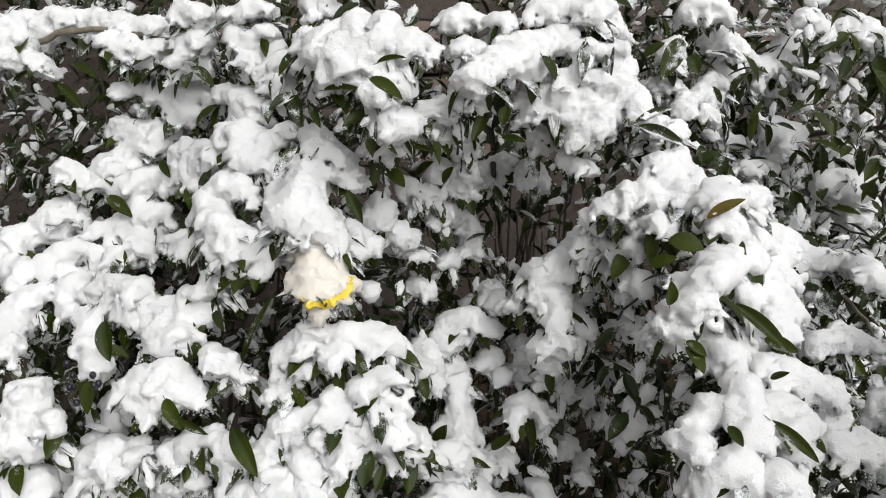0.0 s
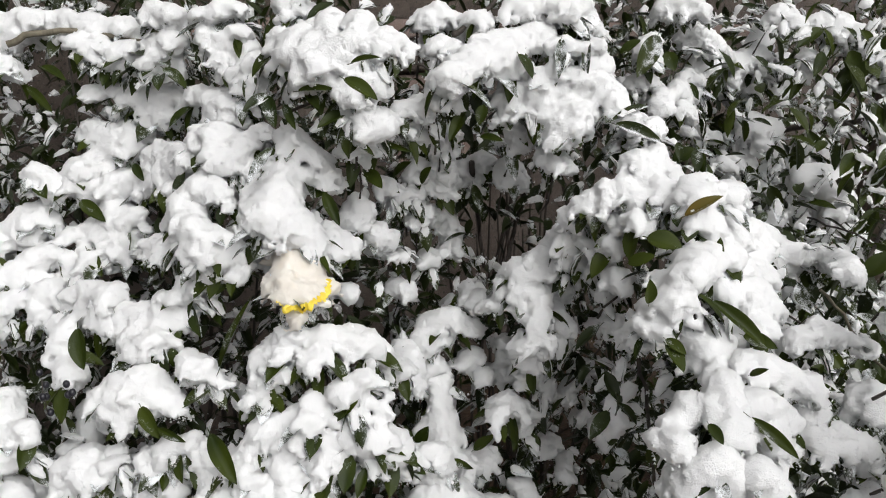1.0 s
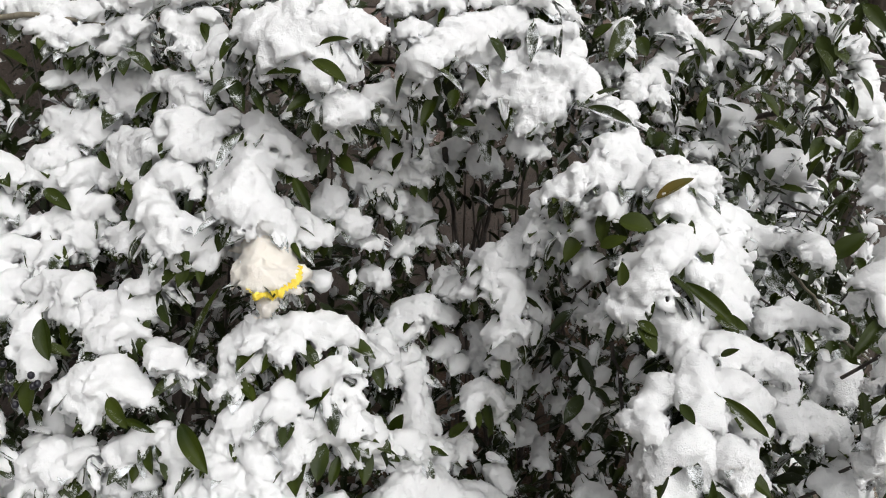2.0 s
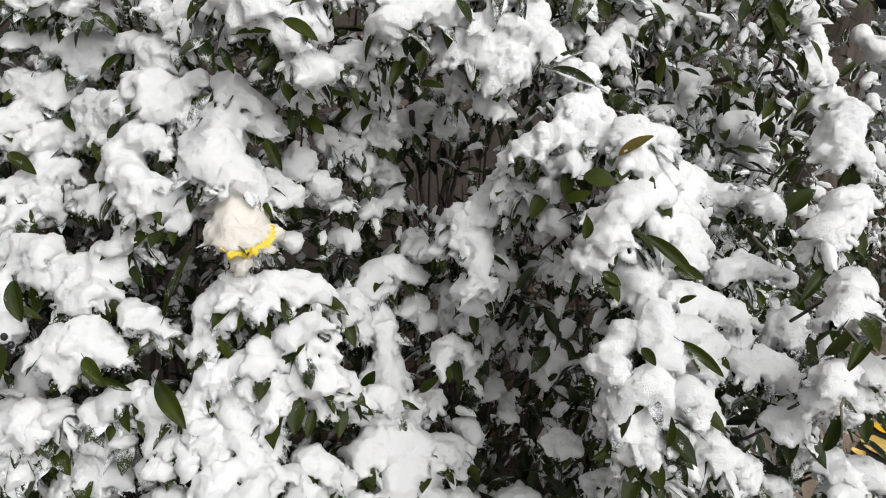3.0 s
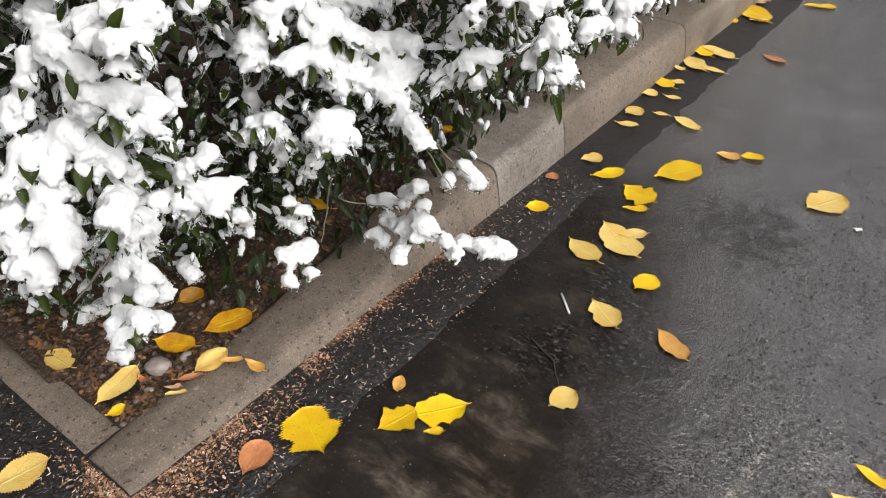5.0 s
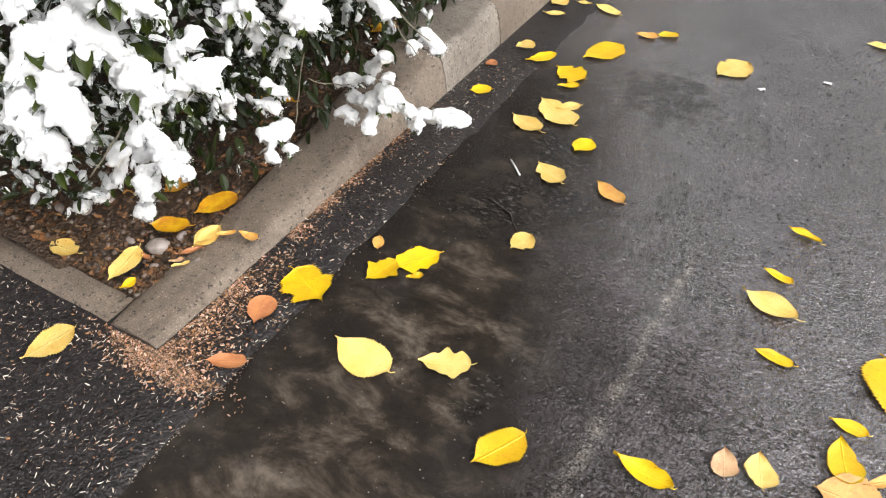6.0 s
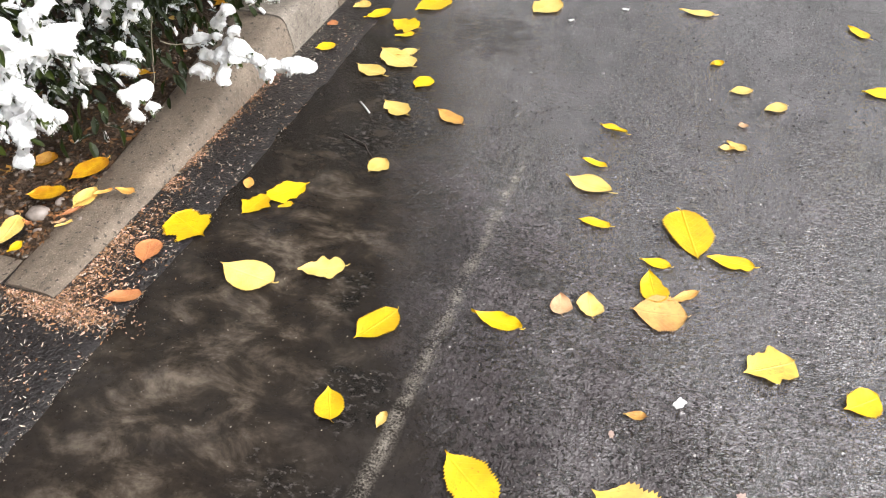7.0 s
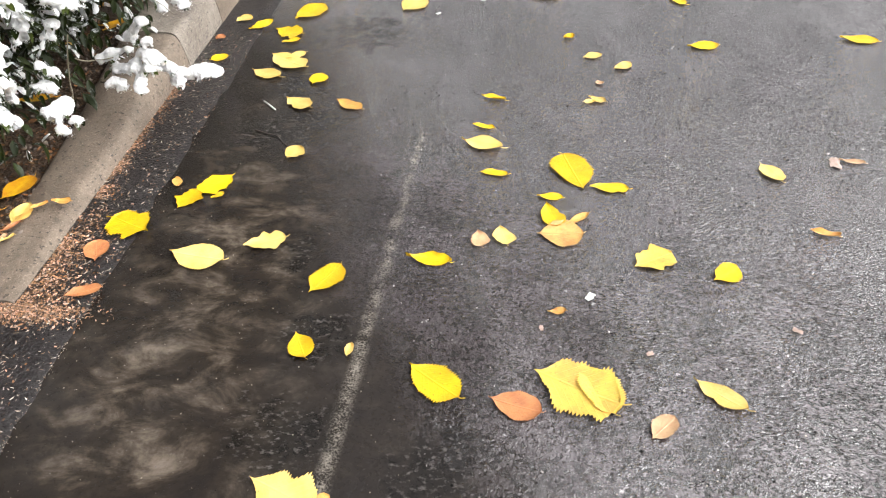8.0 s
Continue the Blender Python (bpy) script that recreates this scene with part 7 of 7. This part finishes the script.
def foot_of_kerb(rng):
    while True:
        y = -0.04 + 1.25 * rng.random() ** 2.6
        if y < 0.07:
            x, y = 0.04 + rng.gauss(0, 0.07), 0.07 - abs(rng.gauss(0, 0.025))
        else:
            x = 0.02 + abs(rng.gauss(0, 0.02 + 0.075 * max(0.0, 1 - y / 0.6))) * rng.random() ** 0.35
        if noise.noise((x * 16, y * 16, 4)) + 0.35 * noise.noise((x * 50, y * 50, 9)) > rng.uniform(-0.5, 0.35) - (0.25 if y < 0.3 else 0.0):
            return x, y, 0.008


def on_soil(rng):
    x, y = -0.12 - 0.7 * rng.random() ** 1.4, 0.16 + 1.25 * rng.random() ** 1.7
    return x, y, float(soil_height(np.array([x]), np.array([y]))[0]) + 0.002


def on_apron(rng):
    if rng.random() < 0.6:
        return rng.uniform(-0.5, 0.19), rng.uniform(-0.5, 0.07), 0.008
    return rng.uniform(0.02, 0.2), rng.uniform(0.0, 1.6), 0.008


def on_seam(rng):
    y = rng.uniform(-0.6, 0.15)
    return 0.192 + rng.gauss(0, 0.0035), y, 0.002


def over_road(rng):
    while True:
        x, y = rng.uniform(0.75, 2.4), rng.uniform(-0.6, 2.3)
        if x > 0.95 - 0.25 * y or y > 1.2:
            return x, y, -0.001


def over_apron(rng):
    if rng.random() < 0.55:
        return rng.uniform(-0.5, 0.18), rng.uniform(-0.5, 0.06), 0.006
    return rng.uniform(0.03, 0.18), rng.uniform(0.0, 1.8), 0.006


def on_road(rng):
    return 0.2 + 2.0 * rng.random() ** 1.8, rng.uniform(-0.6, 2.2), 0.0


flakes("husks", 7500, 31, foot_of_kerb, (0.0018, 0.009), LITTER, "dry brown husks and plant bits at the foot of the kerb")
flakes("soil_litter", 4200, 32, on_soil, (0.004, 0.02), MOULD, "dead leaf scraps strewn over the soil")
flakes("leaf_scraps", 420, 37, on_soil, (0.008, 0.024), MOULD, "brown and orange leaf scraps on the damp soil", 0.75)
flakes("slivers", 2400, 33, on_apron, (0.002, 0.012), SLIVER, "thin pale plant slivers on the dark asphalt", 0.18)
flakes("apron_litter", 1100, 36, on_apron, (0.002, 0.007), LITTER, "brown plant crumbs on the dark asphalt apron", 0.6)
flakes("seam_grit", 300, 34, on_seam, (0.001, 0.003), SLIVER, "pale grit washed along the asphalt seam", 0.6)
CHIPS = by_piece("road_chips", (0.012, 0.011, 0.011), (0.07, 0.062, 0.064), (0.02, 0.018, 0.018), (0.2, 0.18, 0.18), (0.012, 0.011, 0.011), (0.05, 0.045, 0.046), (0.36, 0.33, 0.32), rough=0.25)
flakes("road_chips", 9000, 38, over_road, (0.0025, 0.0065), CHIPS, "small stone chips standing proud of the wet asphalt", 0.75)
flakes("apron_chips", 2500, 39, over_apron, (0.002, 0.005), CHIPS, "small stone chips in the dark asphalt apron", 0.75)
flakes("road_specks", 1800, 35, on_road, (0.001, 0.0035), GRIT, "small grit on the wet road", 0.7)


def stone_mesh(seed, detail=2):
    rng = random.Random(seed)
    bm = bmesh.new()
    bmesh.ops.create_icosphere(bm, subdivisions=detail, radius=0.5)
    off = Vector((rng.uniform(0, 50), rng.uniform(0, 50), rng.uniform(0, 50)))
    for v in bm.verts:
        v.co *= 1 + 0.28 * noise.noise(v.co * 1.7 + off) + 0.08 * noise.noise(v.co * 5 + off)
        v.co.z *= 0.62
    v, f = np.array([v.co[:] for v in bm.verts]), np.array([[p.index for p in face.verts] for face in bm.faces])
    bm.free()
    return v, f


def gravel():
    rng = random.Random(41)
    shapes = [stone_mesh(k, 1) for k in range(6)]
    pile = Pile()
    for _ in range(1700):
        x, y, z = on_soil(rng)
        k = 0.005 + 0.017 * rng.random() ** 3
        v, f = rng.choice(shapes)
        turn = np.array(Euler((0, 0, rng.uniform(0, 6.3))).to_matrix())
        pile.add(v * (k, k * rng.uniform(0.6, 1), k) @ turn.T + (x, y, z + k * 0.1), f)
    tagged(new("gravel", pile.mesh("gravel", PEBBLE)), "small brown and grey pebbles in the soil", "gravel", kind="stuff")


gravel()
STONE = plain("pale_stone", (0.2, 0.16, 0.14), (0.36, 0.31, 0.28), 0.45, 40)


def stone(x, y, size, seed):
    v, f = stone_mesh(seed, 3)
    z = float(soil_height(np.array([x]), np.array([y]))[0])
    ob = new("stone", mesh_of("stone", v * (size, size * 0.75, size), f, STONE))
    ob.matrix_world = pose(x, y, z + size * 0.18, 0, 0, seed * 37)
    tagged(ob, "smooth pinkish grey stone lying on damp soil", "stone", "stones in the bed")


stone(-0.204, 0.299, 0.061, 1)
stone(-0.087, 0.305, 0.026, 2)
stone(-0.181, 0.350, 0.030, 3)
stone(-0.429, 0.288, 0.036, 4)
stone(-0.280, 0.280, 0.025, 5)
stone(-0.167, 0.247, 0.024, 6)
stone(-0.028, 0.295, 0.018, 7)
stone(-0.409, 0.343, 0.029, 8)
stone(-0.485, 0.259, 0.030, 9)

# ---- odd bits on the road ----
PAPER = plain("white_paper", (0.6, 0.6, 0.58), (0.8, 0.8, 0.78), 0.7, 90)


def paper_stick(a, b, r):
    verts, faces = tube([(*a, 0.005), (*Vector(a).lerp(Vector(b), 0.5), 0.006), (*b, 0.005)], [r, r, r * 0.9], 8)
    tagged(new("paper_stick", mesh_of("paper_stick", verts, faces, PAPER)), "thin white paper stick on the wet asphalt", "litter")


def dropped_twig(points):
    rng = random.Random(8)
    run = bent([(*p, 0.004) for p in points], rng, 0.002, 4)
    verts, faces = tube(run, [0.0022 - 0.0012 * i / len(run) for i in range(len(run))], 6)
    tagged(new("twig", mesh_of("twig", verts, faces, BARK)), "thin dark bent twig lying on wet asphalt", "twig")


PINKISH = plain("pinkish_scrap", (0.32, 0.22, 0.18), (0.55, 0.42, 0.36), 0.5)


def scrap(x, y, size, seed, material=None, word="white"):
    """A torn bit of pale matter, crumpled."""
    rng = random.Random(seed)
    rows = []
    for i in range(5):
        for j in range(5):
            rows.append(((i / 4 - 0.5) * size + rng.uniform(-1, 1) * size * 0.1, (j / 4 - 0.5) * size * 0.6 + rng.uniform(-1, 1) * size * 0.1, 0.002 + size * 0.12 * rng.random()))
    faces = [(i * 5 + j, i * 5 + j + 5, i * 5 + j + 6, i * 5 + j + 1) for i in range(4) for j in range(4)]
    ob = new("scrap", mesh_of("scrap", rows, faces, material or PAPER))
    ob.matrix_world = pose(x, y, 0.001, 0, 0, seed * 50)
    tagged(ob, f"small torn {word} scrap on the wet road", "litter", "scraps")


paper_stick((0.348, 1.067), (0.400, 1.015), 0.0028)
dropped_twig([(0.371, 0.886), (0.449, 0.856), (0.494, 0.799)])
scrap(1.375, 0.212, 0.028, 1)
scrap(1.256, 0.100, 0.016, 2, PINKISH, "pinkish")
scrap(1.841, 0.139, 0.021, 3, PINKISH, "pinkish")
scrap(1.494, 0.042, 0.017, 4, PINKISH, "pinkish")
scrap(2.148, 0.848, 0.05, 5, PINKISH, "pinkish")
scrap(1.050, 1.993, 0.024, 7)
scrap(0.872, 1.838, 0.023, 8)
